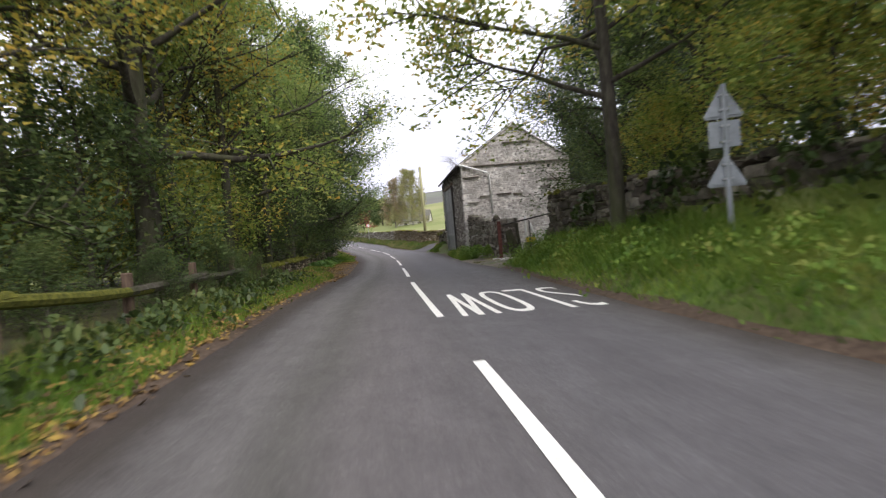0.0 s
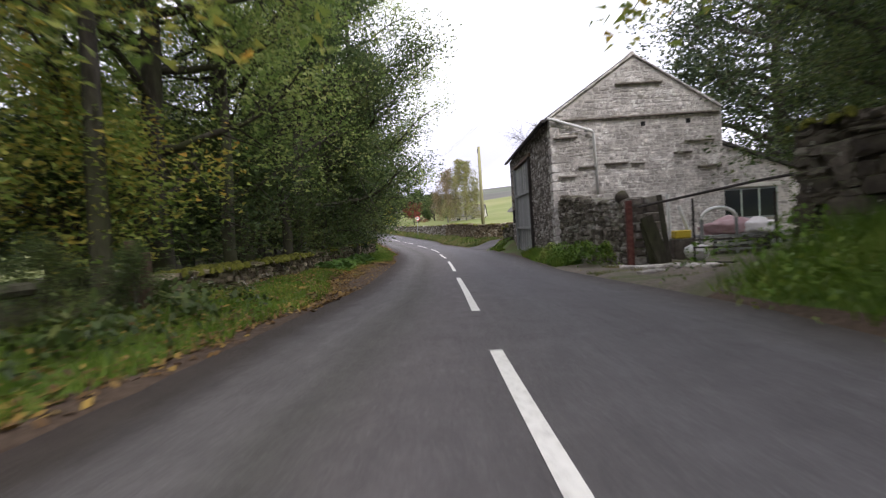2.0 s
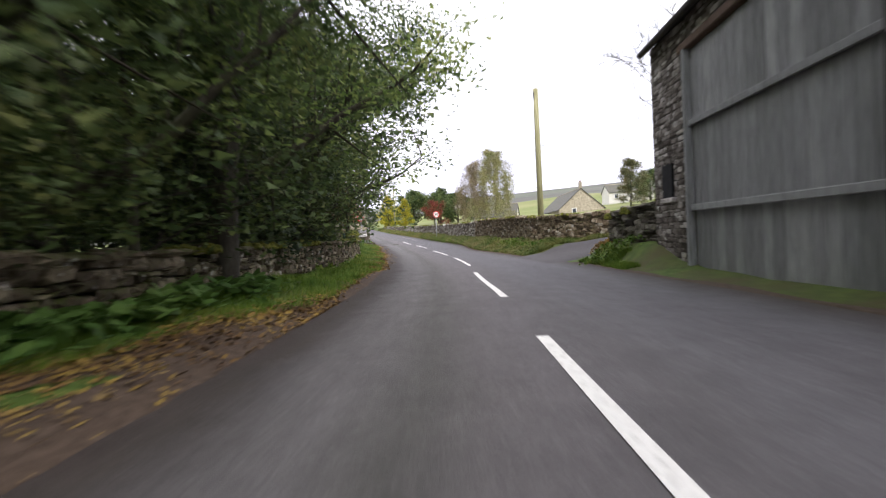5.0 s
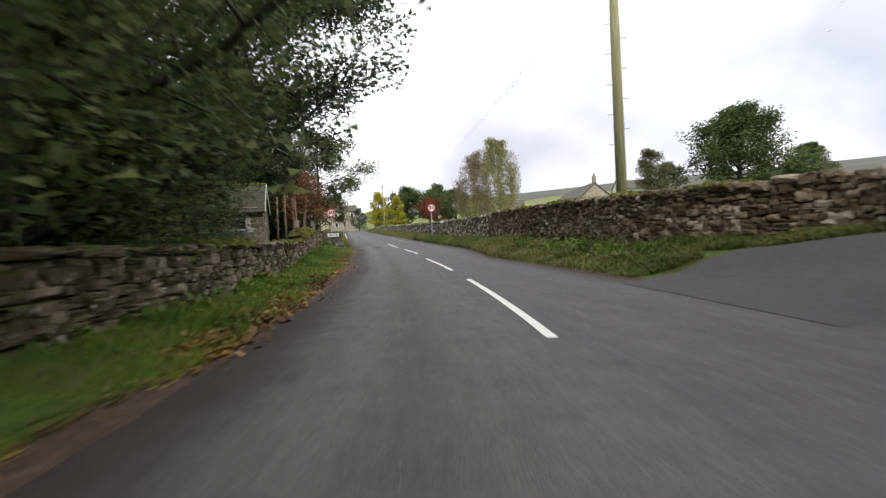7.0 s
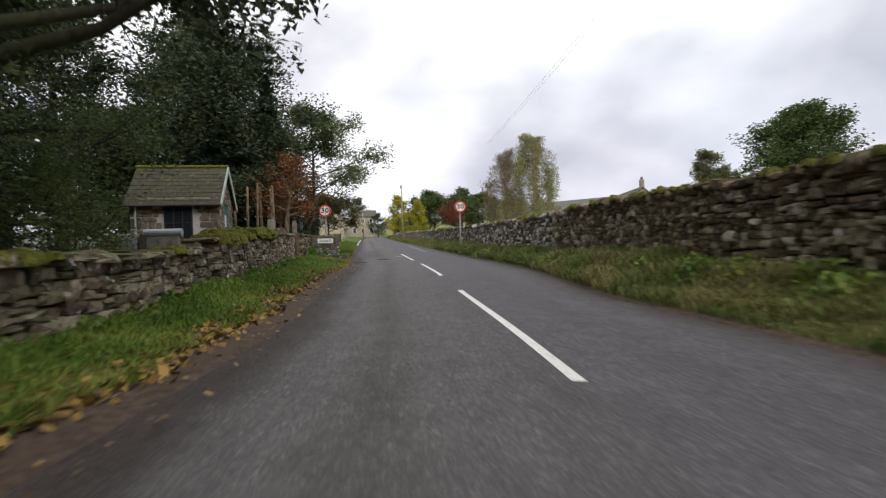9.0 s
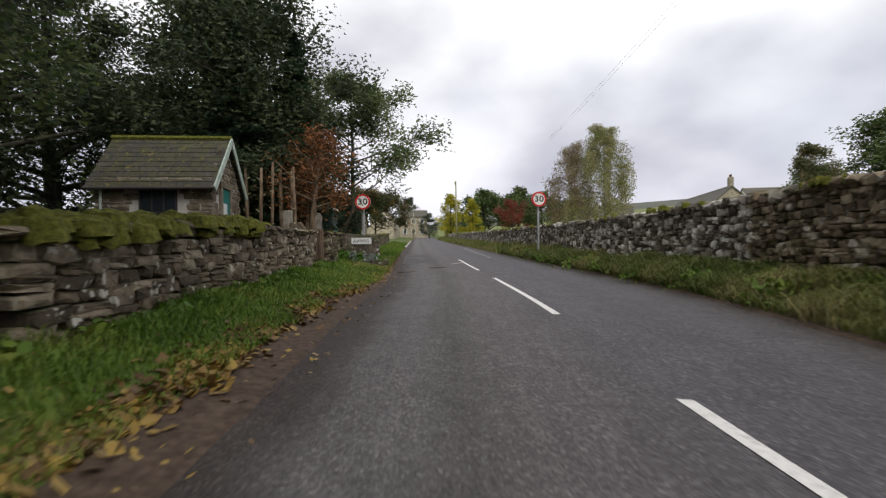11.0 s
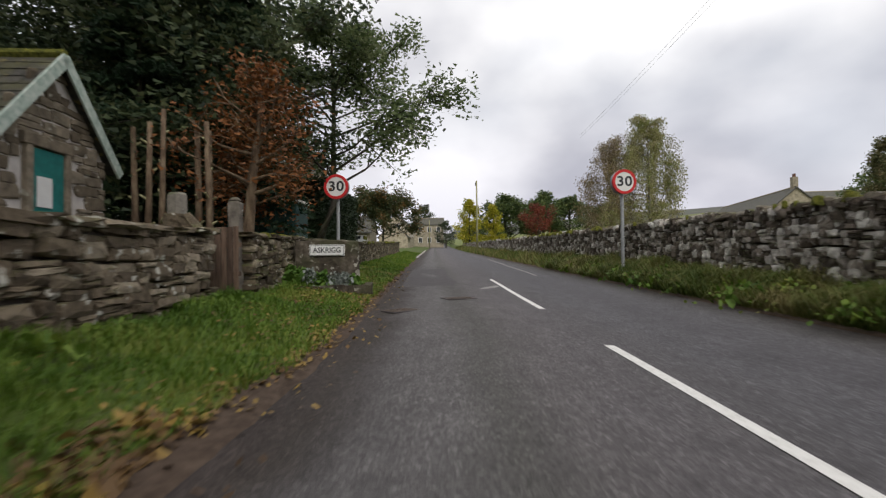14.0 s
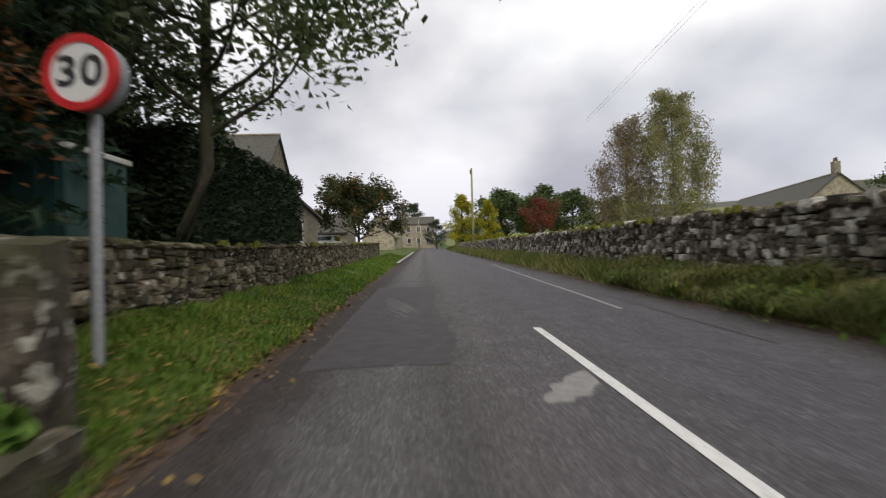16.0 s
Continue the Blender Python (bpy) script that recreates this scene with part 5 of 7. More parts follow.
for ob, x, y, s, tn, fst in (
        (syc, -5.7, 9.0, 1.0, 0.4, True), (aut, -7.4, 12.2, 1.0, 1.0, True), (ash, -6.6, 16.0, 1.0, 2.0, True), (ald, -7.6, 27.0, 1.05, 0.2, True),
        (ash, -7.0, 20.0, 1.0, 4.1, False), (ald, -7.2, 23.5, 1.0, 1.7, False), (ash, -7.0, 30.5, 1.05, .9, False), (ald, -8.2, 34.5, 1.05, 3.1, False), (ald, -10.0, 39.0, 1.0, .6, False),
        (ash, -15.0, 42.0, 1.0, 5.0, False), (ald, -18.6, 52.6, 1.05, 4.5, False),
        (syc, -9.0, 3.5, .95, 2.2, False), (aut, -6.6, 4.0, .9, 4.0, False), (syc, -11.0, 11.0, 1.0, 5.0, False), (ash, -11.5, 18.5, 1.0, .3, False),
        # the last two stand unseen behind the start, kept to shade the road
        (ald, -12.0, 25.0, .95, 4.0, False), (ash, -13.0, 33.0, 1.0, 1.2, False), (ald, -15.0, 41.0, 1.0, 3.0, False), (syc, -8.0, -3.0, 1.0, 1.4, False), (ash, -13.5, -1.0, 1.0, 1.9, False)):
    stand(ob, x, y, s, tn, first=fst)

stem = broadleaf(17, 11.5, .17, 3.2, .42, 14, .12, 4500, L_ASH, sigma=.36, subs=8, label="slender woodland tree with a bare dark lower trunk")
for k, (x, y, s, tn) in enumerate(((-6.2, 11.3, 1.0, .5), (-5.9, 13.6, .9, 2.6), (-7.4, 14.6, 1.05, 4.1), (-6.9, 7.0, .95, 1.2), (-6.1, 17.6, .85, 3.3), (-8.2, 9.4, 1.1, 5.2), (-6.4, 21.4, .95, .9), (-8.0, 18.0, 1.1, 2.0))):
    stand(stem, x, y, s, tn, first=k == 0)

holm = broadleaf(15, 15.5, .4, 6.2, .1, 32, .24, 28000, L_DEEP, sigma=.55, subs=8, label="broad dark evergreen tree with dense crown")
for k, (x, y, s, tn) in enumerate(((-26.0, 70.5, 1.0, 0), (-23.6, 69.3, .85, 4.0), (-29.5, 61.8, .9, 2.7), (-29.0, 73.5, .9, 1.2), (-31.5, 66.5, .95, 2.0), (14.6, 33.5, 1.0, 1.0), (19.0, 28.0, .95, 3.0), (20.5, 37.0, 1.0, 5.0), (-46.9, 168, .42, 1.0), (-66.2, 205, .85, 2.0))):
    stand(holm, x, y, s, tn, first=k == 0)
over = broadleaf(16, 12.5, .36, 7.0, .24, 28, .19, 56000, L_DEEP, sigma=.44, subs=8, label="wide-branched dark tree reaching over the garden wall", lean=(.08, 0))
stand(over, -14.6, 49.2, 1.0, .4, first=True)
thicket = broadleaf(23, 6.5, .08, 3.2, .02, 22, .25, 9500, L_DEEP, sigma=.55, subs=5, label="dense dark thicket at the back of the wood", category="shrub", name="shrub")
for k, (x, y, s, tn) in enumerate(((-14.0, 16.5, .8, 0), (-15.5, 23.0, 1.0, 1), (-14.5, 29.0, 1.0, 2), (-16.0, 35.5, 1.1, 3), (-19.0, 40.0, 1.2, 4), (-17.5, 44.5, 1.1, 5), (-21.5, 47.0, 1.3, 6), (-25.5, 51.5, 1.3, 1.5),
                                   (-24.5, 44.0, 1.3, 2.5), (-29.0, 49.0, 1.3, 3.5), (-22.5, 37.5, 1.3, 4.5), (-16.5, 9.5, .8, 5.5), (-26.0, 75.0, .8, 2.2), (-23.6, 71.8, .5, .8), (-22.6, 74.0, .55, 4.1), (-23.6, 76.4, .6, 5.2), (-21.6, 72.4, .35, 2.9), (-32.0, 56.0, 1.3, .5), (-29.5, 60.5, 1.0, 1.5))):
    stand(thicket, x, y, s, tn, first=k == 0)

bush = broadleaf(21, 4.6, .06, 2.2, .02, 18, .115, 9000, L_DARK, sigma=.42, subs=5, label="dark green hazel shrub behind the wall", category="shrub", name="shrub")
bush_y = broadleaf(22, 4.0, .05, 2.0, .02, 16, .115, 8000, L_SYC, sigma=.42, subs=5, label="sapling with yellow-green leaves by the fence", category="shrub", name="shrub")
for k, (ob, x, y, s, tn) in enumerate(((bush, -6.8, 18.6, .9, 0), (bush_y, -6.9, 5.6, .6, 0), (bush_y, -6.2, 2.4, .8, 1.1), (bush, -7.4, 14.6, .6, 1.3), (bush, -7.2, 29.0, 1.0, 2.0), (thicket, -8.2, 32.5, .65, .9),
                                       (thicket, -9.4, 36.5, .7, 4.0), (thicket, -10.6, 40.8, .7, 5.0), (thicket, -12.4, 44.6, .32, 3.0), (bush, -6.2, 8.0, 1.0, 2.0), (bush_y, -6.7, 11.5, 1.0, 4.0), (bush, -6.3, 5.0, .9, 1.0), (bush_y, -7.0, 14.5, 1.0, 5.0), (bush, -7.6, 1.5, 1.0, 3.3), (bush, -6.9, 25.0, .9, 3.0), (bush_y, -7.8, 10.4, .5, 3.0), (bush, -13.2, 47.0, .85, .4),
                                       (bush_y, -5.9, -.8, 1.0, .5), (bush, -10.2, 8.0, .8, 5.0), (bush, -15.6, 52.2, .6, 1.0), (bush, -17.6, 54.6, .5, 2.0), (bush, -7.4, 21.6, .95, 4.2), (bush, -10.5, 14.8, 1.0, 2.0),
                                       (bush, -10.5, 21.0, 1.1, 1.0), (bush, -10.0, 29.5, 1.1, 3.2), (bush, -8.8, 36.2, 1.1, 1.7), (bush, -9.2, 38.8, 1.05, 5.1), (bush_y, -10.0, 5.0, 1.2, .3))):
    stand(ob, x, y, s, tn, first=k < 2)

# trees over the right-hand bank
stand(broadleaf(31, 14.5, .17, 5.6, .24, 32, .17, 40000, L_SYC, sigma=.34, subs=12, label="sycamore on the grass bank with a pale lower trunk", lean=(-.01, 0)), 4.9, 9.5, 1.0, 2.6, first=True)
# the sycamore at (11, -1.5) is out of view, kept only for shade
for ob, x, y, s, tn in ((ash, 8.6, 4.0, .95, 3.6), (syc, 9.4, 9.0, 1.0, 2.0), (ash, 9.0, 13.4, 1.0, 5.2), (ald, 11.5, 19.5, .95, 0.7), (ald, 8.0, 15.8, .8, 2.7), (syc, 12.5, 9.5, 1.1, 4.4), (ald, 11.5, 15.0, 1.1, 1.9), (syc, 11.0, -1.5, 1.0, .3), (ash, 13.0, 5.0, 1.1, 3.0),
                        ):
    stand(ob, x, y, s, tn)
for x, y, s, tn in ((7.2, 3.0, .8, 0), (7.2, 6.0, .85, 2), (6.8, 11.0, .7, 3), (8.4, -2, .9, 1), (8.2, 7.6, 1.0, 4)):
    stand(bush_y, x, y, s, tn, label="yellow-green sapling above the bank wall")

# dark cypresses behind the shed, dying one by the gate
con = conifer(41, 17.0, 4.0, 22000, L_CON, "tall dark cypress behind the stone shed", leaf=.42, bare=.16)
for k, (x, y, s, tn) in enumerate(((-22.2, 67.4, .6, 0), (-21.0, 69.8, .6, 3.0), (-26.5, 74.0, .7, .7),
                                   (-26.2, 80.5, .36, 1.8))):
    stand(con, x, y, s, tn, first=k == 0)
dead = broadleaf(42, 5.4, .15, 1.8, .4, 22, .13, 2900, L_BROWN, bark=M_BARK_PINE, sigma=.22, subs=7, weep=.25, twig=.8, lean=(.1, 0), label="dying conifer with orange-brown needles and bare lower trunk")
stand(dead, -18.7, 67.3, 1.0, 0, first=True)
stand(dead, -19.6, 68.4, .8, 2.0)
apple = broadleaf(43, 9.4, .13, 3.9, .3, 26, .17, 17000, L_APPLE, sigma=.3, subs=8, label="leafy fruit tree with a crooked leaning stem", kink=(1.25, -.1, .24))
stand(apple, -20.8, 72.9, 1.0, 0, first=True)
copper = broadleaf(44, 6.2, .14, 5.2, .26, 22, .3, 15000, L_COPPER, sigma=.4, subs=5, label="spreading garden tree with bronze and dark green leaves", shape=.35)
stand(copper, -31.0, 100.5, .84, 1.0, first=True)
birch = broadleaf(45, 14.6, .18, 4.6, .1, 34, .18, 36000, L_BIRCH, bark=M_BARK_BIRCH, sigma=.3, subs=7, weep=.95, twig=.7, shape=.4, label="weeping birch with thin yellowing foliage")
stand(birch, -6.2, 116.0, 1.0, .5, first=True)
stand(broadleaf(46, 12.6, .15, 4.0, .1, 28, .17, 21000, L_BIRCH_BROWN, bark=M_BARK_BIRCH, sigma=.34, subs=7, weep=.8, twig=.8, shape=.4, label="brown half-bare weeping birch beside the greener one"), -10.4, 117.0, 1.0, 2.5, first=True)
yellow = broadleaf(46, 8.6, .16, 2.2, .03, 20, .3, 7000, L_YEL, sigma=.4, subs=5, label="narrow tree in bright yellow autumn leaf")
stand(yellow, -33.3, 140, 1.0, 0, first=True)
stand(yellow, -29.6, 142, .86, 2.0)
red = broadleaf(47, 5.4, .12, 2.8, .06, 13, .2, 4500, L_RED, sigma=.4, subs=4, label="small tree with dark red leaves")
stand(red, -19.5, 126, 1.0, 0, first=True)
big = broadleaf(48, 15.2, .5, 8.2, .02, 44, .5, 36000, L_DARK, sigma=.85, subs=9, label="large round field tree in green leaf")
stand(big, 47.0, 155, 1.25, 0, first=True, sink=.8)
stand(big, 71.0, 172, .55, 1.0, label="distant dark field tree on the hillside")
stand(big, 56.0, 150, .3, 2.0)
stand(broadleaf(50, 10.0, .16, 3.4, .03, 26, .3, 9000, L_GREYGREEN, sigma=.42, subs=6, label="small dense grey-green tree behind the field wall"), 21.0, 130, 1.0, 0, first=True)
far = broadleaf(49, 15.2, .5, 8.6, .02, 26, .9, 5500, L_DARK, sigma=.95, subs=5, label="distant leafy tree beyond the walls")
for k, (x, y, s, tn) in enumerate(((-29.5, 152, .62, 0), (-22.0, 150, .6, 1), (-17.0, 146, .5, 2), (-25, 165, .6, 2.2), (-11, 135, .35, 3), (-42, 178, .4, 2), (30, 150, .5, 2),
                    (-60, 120, .7, 1), (-55, 95, .8, 2), (-48, 60, .9, 3), (-50, 30, .9, 4), (-45, 5, .9, 5))):
    stand(far, x, y, s, tn, first=k == 0)

stand(broadleaf(61, 7.2, .06, 4.2, .42, 18, .05, 120, L_BROWN, subs=26, weep=.25, twig=.32, label="bare leafless thorn tree beside the barn"), 4.4, 42.2, 1.15, .9, first=True)

# ---- grass, leaves on the ground ----
def blades(name, label, n, y0, y1, off_of, height, mat, seed, width=.012, bend=.5, cat="grass", arch=0.0):
    r = np.random.default_rng(seed)
    y = y0 + (y1 - y0) * r.uniform(size=n)
    off = off_of(y, r.uniform(size=n))
    keepers = np.isfinite(off)
    y, off = y[keepers], off[keepers]
    x, z = road_x(y) + off, ground_z(y, off)
    clump = 0.55 + 0.9 * np.clip(.5 + .5 * np.sin(y * 3.1 + off * 4.0 + np.sin(off * 7 + y)) * np.sin(y * 1.3 - off * 2.2), 0, 1)
    h = height(y, off) * clump * r.uniform(.5, 1.25, len(y))
    a = r.uniform(0, 2 * math.pi, len(y))
    b = r.uniform(0, 2 * math.pi, len(y))
    w = width * r.uniform(.6, 1.5, len(y))
    base = np.stack([x, y, z - .01], 1)
    side = np.stack([np.cos(a) * w, np.sin(a) * w, 0 * w], 1)
    tip = base + np.stack([np.cos(b) * h * bend * r.uniform(.2, 1.2, len(y)), np.sin(b) * h * bend * r.uniform(.2, 1.2, len(y)), h], 1)
    if arch:
        mid = base + (tip - base) * (.45, .45, .72)
        tip[:, 2] -= h * arch * r.uniform(.1, 1.0, len(y))
        p = np.stack([base - side, base + side, mid + side * .7, mid - side * .7, tip], 1).reshape(-1, 3)
        f = (np.arange(len(y))[:, None, None] * 5 + np.array([(0, 1, 2), (0, 2, 3), (3, 2, 4)])[None]).reshape(-1, 3)
        ob = new(name, fast_mesh(name, p, f, mat))
    else:
        p = np.stack([base - side, base + side, tip], 1).reshape(-1, 3)
        ob = new(name, fast_mesh(name, p, np.arange(len(p)).reshape(-1, 3), mat))
    return tagged(ob, label, cat, kind="stuff")


def left_off(y, u):
    o0, o1 = soil_out(y) + .1, np.interp(y, [p[0] for p in LWALL] + [66, 110], [p[1] for p in LWALL] + [-5.2, -5.3]) + .02
    return o0 + (o1 - o0) * u


blades("grass_verge", "short green grass on the left verge", 75000, 42, 75, left_off, lambda y, o: .1 + .07 * step(-4.0, -4.8, o), L_GRASS, 1, arch=.5, bend=.8, width=.0065)
blades("grass_verge", "green grass under the roadside trees", 42000, -3, 42, left_off, lambda y, o: .1 + .04 * (1 - step(12, 18, y)), L_GRASS, 2, width=.009)
blades("grass_verge", "far stretch of mown green verge", 16000, 75, 112, left_off, lambda y, o: .09 + 0 * y, L_GRASS, 3, width=.03)


def right_off(y, u):
    hi_ = np.where(y < 15, np.interp(y, [-7, 3, 8, 14.6], [6.4, 5.7, 5.3, 4.85]), np.where(y < 36, 3.6, 4.0))
    lo_ = right_edge(y) + .1
    o = lo_ + (np.maximum(hi_, lo_ + .3) - lo_) * u ** .8
    gap = ((y > 13.4) & (y < 21.0)) | ((y > 27.5) & (y < 34.5)) | ((y > 38.2) & (y < 43.6) & (o > 2.4))
    return np.where(gap, np.nan, o)


blades("long_grass", "long rough grass in front of the field wall", 95000, 43.4, 78, right_off, lambda y, o: .14 + .1 * step(2.8, 3.6, o) + .15 * step(48, 55, y), L_LONG, 4, width=.0075, bend=1.1, arch=.8)
WALL_END_Y, WALL_END_X = (42.75, 43.5, 44.2, 45.1, 46.3), (1.95, 1.0, .1, -.78, -1.66)
blades("long_grass", "tongue of rough grass between lane and wall", 7000, 42.9, 45.6, lambda y, u: np.interp(y, WALL_END_Y, WALL_END_X) - .1 - .95 * u - road_x(y), lambda y, o: .2 + 0 * y, L_LONG, 17, width=.0075, bend=1.0, arch=.8)
blades("long_grass", "far strip of rough grass along the field wall", 16000, 78, 150, right_off, lambda y, o: .32 + 0 * y, L_LONG, 5, width=.035, bend=.8)
blades("long_grass", "long green grass on the bank and by the barn", 70000, -3, 42, right_off, lambda y, o: (.16 + .16 * step(2.8, 3.4, o)) * (1 - .6 * step(33.5, 34.5, y)), L_GRASS, 6, width=.009, bend=.9)


def tufts(y, u):
    o = right_edge(y) + .1 + 2.6 * u
    return np.where(np.sin(y * 4.1 + o * 1.3) + np.sin(y * 1.7 - o * 3.1) + .8 * np.sin(o * 5.3) > 1.0, o, np.nan)


blades("grass_tufts", "thin tufts of trodden grass in the yard entrance", 7000, 15.2, 19.8, tufts, lambda y, o: .07 + 0 * y, L_LONG, 19, width=.008, bend=1.0)
blades("dry_stems", "thin dry brown grass stems by the fence", 2200, -3, 10, lambda y, u: -3.7 - 1.0 * u, lambda y, o: .32 + 0 * y, L_LONG, 7, width=.005, bend=.4)


def scatter_leaves(name, label, n, y0, y1, off_of, mat, seed, size=.07, up=.012, lie=.3, cat="leaf litter"):
    r = np.random.default_rng(seed)
    y = y0 + (y1 - y0) * r.uniform(size=n)
    off = off_of(y, r)
    z = np.where(off > left_edge(y) + .02, road_surface(y, off), ground_z(y, off)) + up + r.uniform(0, .02, n)
    c = np.stack([road_x(y) + off, y, z], 1)
    a = r.uniform(0, 2 * math.pi, n)
    s = size * r.uniform(.5, 1.3, n)
    d = np.stack([np.cos(a), np.sin(a), r.normal(0, lie, n)], 1) * s[:, None] * .5
    e = np.stack([-np.sin(a), np.cos(a), r.normal(0, lie, n)], 1) * s[:, None] * .36
    p = np.stack([c - d, c + e, c + d, c - e], 1).reshape(-1, 3)
    ob = new(name, fast_mesh(name, p, np.arange(len(p)).reshape(-1, 4), mat))
    return tagged(ob, label, cat, kind="stuff")


scatter_leaves("fallen_leaves", "yellow and brown fallen leaves along the verge edge", 6800, 38, 60,
               lambda y, r: soil_out(y) + .06 + r.normal(0, .11, len(y)) - np.abs(r.normal(0, .16, len(y))), L_LITTER, 11, size=.105, lie=.5)
scatter_leaves("fallen_leaves", "few dry leaves at the edge of the village verge", 1300, 60, 76, lambda y, r: soil_out(y) + .04 + r.normal(0, .1, len(y)), L_LITTER, 16, size=.07)
scatter_leaves("fallen_leaves", "drift of dry leaves where the grass meets the soil", 4800, -3, 30.5,
               lambda y, r: soil_out(y) + .05 + r.normal(0, .14, len(y)) - np.abs(r.normal(0, .12, len(y))), L_LITTER, 15, size=.08)
scatter_leaves("fallen_leaves", "fallen leaves strewn over the bare soil strip", 6500, 14, 30, lambda y, r: np.minimum(soil_out(y) + np.abs(r.normal(0, .42, len(y))), left_edge(y) - .02), L_LITTER, 12, size=.055)
scatter_leaves("fallen_leaves", "thin line of dry leaves along the edge of the grass", 900, 30, 39, lambda y, r: soil_out(y) + .03 + r.normal(0, .09, len(y)), L_LITTER, 22, size=.06)
scatter_leaves("fallen_leaves", "brown leaves and stalks strewn over the yard entrance", 1500, 15.2, 19.6, lambda y, r: right_edge(y) + .15 + np.abs(r.normal(0, 1.3, len(y))), L_LITTER, 23, size=.07)
scatter_leaves("fallen_leaves", "brown leaves strewn over the shaded verge", 3200, -2, 22, lambda y, r: r.uniform(-4.7, -3.0, len(y)), L_LITTER, 17, size=.07, up=.06)
scatter_leaves("fallen_leaves", "brown leaves caught in the village verge", 1800, 62, 74, lambda y, r: r.uniform(-5.0, -3.1, len(y)), L_LITTER, 25, size=.055, up=.06)
scatter_leaves("fallen_leaves", "few fallen leaves on the grass", 1600, 40, 76, lambda y, r: r.uniform(-5.0, -2.6, len(y)), L_LITTER, 13, size=.06, up=.05)
scatter_leaves("fallen_leaves", "fallen leaves at the foot of the bank", 1500, -3, 15, lambda y, r: right_edge(y) + .12 + np.abs(r.normal(0, .25, len(y))), L_LITTER, 14, size=.08)


def leafy_patch(name, label, spots, mat, seed, size, height, n, cat="plant", tip_by=.75):
    """Low plants of broad leaves on stalks round the given spots."""
    r = np.random.default_rng(seed)
    c = []
    for x, y, rad in spots:
        q = r.normal(0, .45, (n, 2)) * rad
        px, py = x + q[:, 0], y + q[:, 1]
        z = ground_z(py, px - road_x(py)) + height * np.clip(1 - (np.hypot(*q.T) / (1.3 * rad)) ** 2, .15, 1) * r.uniform(.5, 1.1, n)
        c.append(np.stack([px, py, z], 1))
    c = np.concatenate(c)
    m = len(c)
    a = r.uniform(0, 2 * math.pi, m)
    tilt, tip = r.normal(0, tip_by, m), r.normal(0, tip_by, m)
    s = size * r.uniform(.6, 1.25, m)
    ring = []
    for k in range(7):
        w = a + 2 * math.pi * k / 7
        rr = s * (.5 if k else .68)
        ring.append(c + np.stack([np.cos(w) * rr, np.sin(w) * rr, (np.sin(w) * tilt + np.cos(w) * tip) * rr - .06 * s], 1))
    p = np.stack(ring + [c], 1).reshape(-1, 3)
    tri = np.array([(k, (k + 1) % 7, 7) for k in range(7)])
    f = (np.arange(m)[:, None, None] * 8 + tri[None]).reshape(-1, 3)
    ob = new(name, fast_mesh(name, p, f, mat))
    return tagged(ob, label, cat, kind="stuff")


leafy_patch("butterbur", "bed of broad light-green butterbur leaves below the wall", [(float(road_x(y)) - 4.0 + .12 * math.sin(y * 3), y, .55) for y in np.arange(22.5, 31.5, .6)], L_BUTTER, 5, .15, .27, 75, tip_by=.38)
leafy_patch("nettles", "tangle of nettles and weeds along the bank", [(float(road_x(y)) + 3.5 + .5 * math.sin(y * 2), y, .6) for y in np.arange(-1, 15, .8)], L_GRASS, 6, .045, .5, 130)
leafy_patch("weeds", "weeds and brambles at the foot of the yard wall", [(2.35, 20.1, .45), (1.9, 21.5, .55), (1.75, 22.8, .45), (2.3, 21.0, .5), (2.75, 19.7, .25)], L_GRASS, 7, .042, .62, 520)
leafy_patch("weeds", "low leafy weeds at the foot of the gate wall", [(.6, 36.4, .45), (.3, 37.2, .45), (.1, 37.7, .4), (-.05, 36.8, .4)], L_GRASS, 24, .055, .26, 200)
leafy_patch("docks", "dock leaves and weeds in the verge below the field wall", [(float(road_x(y)) + 3.4 + .3 * math.sin(y * 1.7), y, .4) for y in (44.8, 46.0, 49, 52.5, 55, 58, 59.5, 63, 66.5, 70, 71.5)], L_BED, 8, .11, .3, 30)
leafy_patch("weeds", "tangle of leafy weeds in the long grass below the field wall", [(float(road_x(y)) + 3.45 + .25 * math.sin(y * 2.9), y, .45) for y in np.arange(46.5, 78, .75)], L_GRASS, 21, .055, .36, 95)
leafy_patch("weeds", "patchy weeds along the left wall foot", [(float(road_x(y)) - 4.4 - .02 * (y - 30) * (y > 45), y, .4) for y in np.arange(36, 64, 1.1)], L_GRASS, 9, .08, .16, 40)
leafy_patch("weeds", "nettles and dead leaves tangled in the verge grass", [(float(road_x(y)) - 3.7 + .45 * math.sin(y * 5.3), y, .45) for y in np.arange(-2, 14, .55)], L_IVY, 18, .06, .32, 60)
leafy_patch("bramble_leaves", "yellowing bramble leaves in the verge", [(float(road_x(y)) - 3.9 + .4 * math.sin(y * 3.1), y, .4) for y in np.arange(-2, 14, .9)], L_DARK, 19, .07, .42, 45)
for i, y in enumerate((-1.2, .9, 2.6, 4.4, 6.6, 8.3, 10.0, 11.6, 13.0)):
    stand(bush, float(road_x(y)) - 4.85 + .25 * math.sin(y * 4), y, .24 + .06 * math.sin(i * 2.3), i * 1.3, label="low bramble and sapling undergrowth by the fence")
leafy_patch("ivy", "ivy and brambles hanging on the bank wall", [(float(np.interp(y, [-7, 3, 8, 12, 14.6], [8.1, 6.45, 5.65, 4.85, 4.3])) - .1, y, .6) for y in (-2, 0.5, 2.2, 3.8, 5.0, 7.4, 8.2, 11.6)], L_IVY, 11, .11, 1.15, 160)
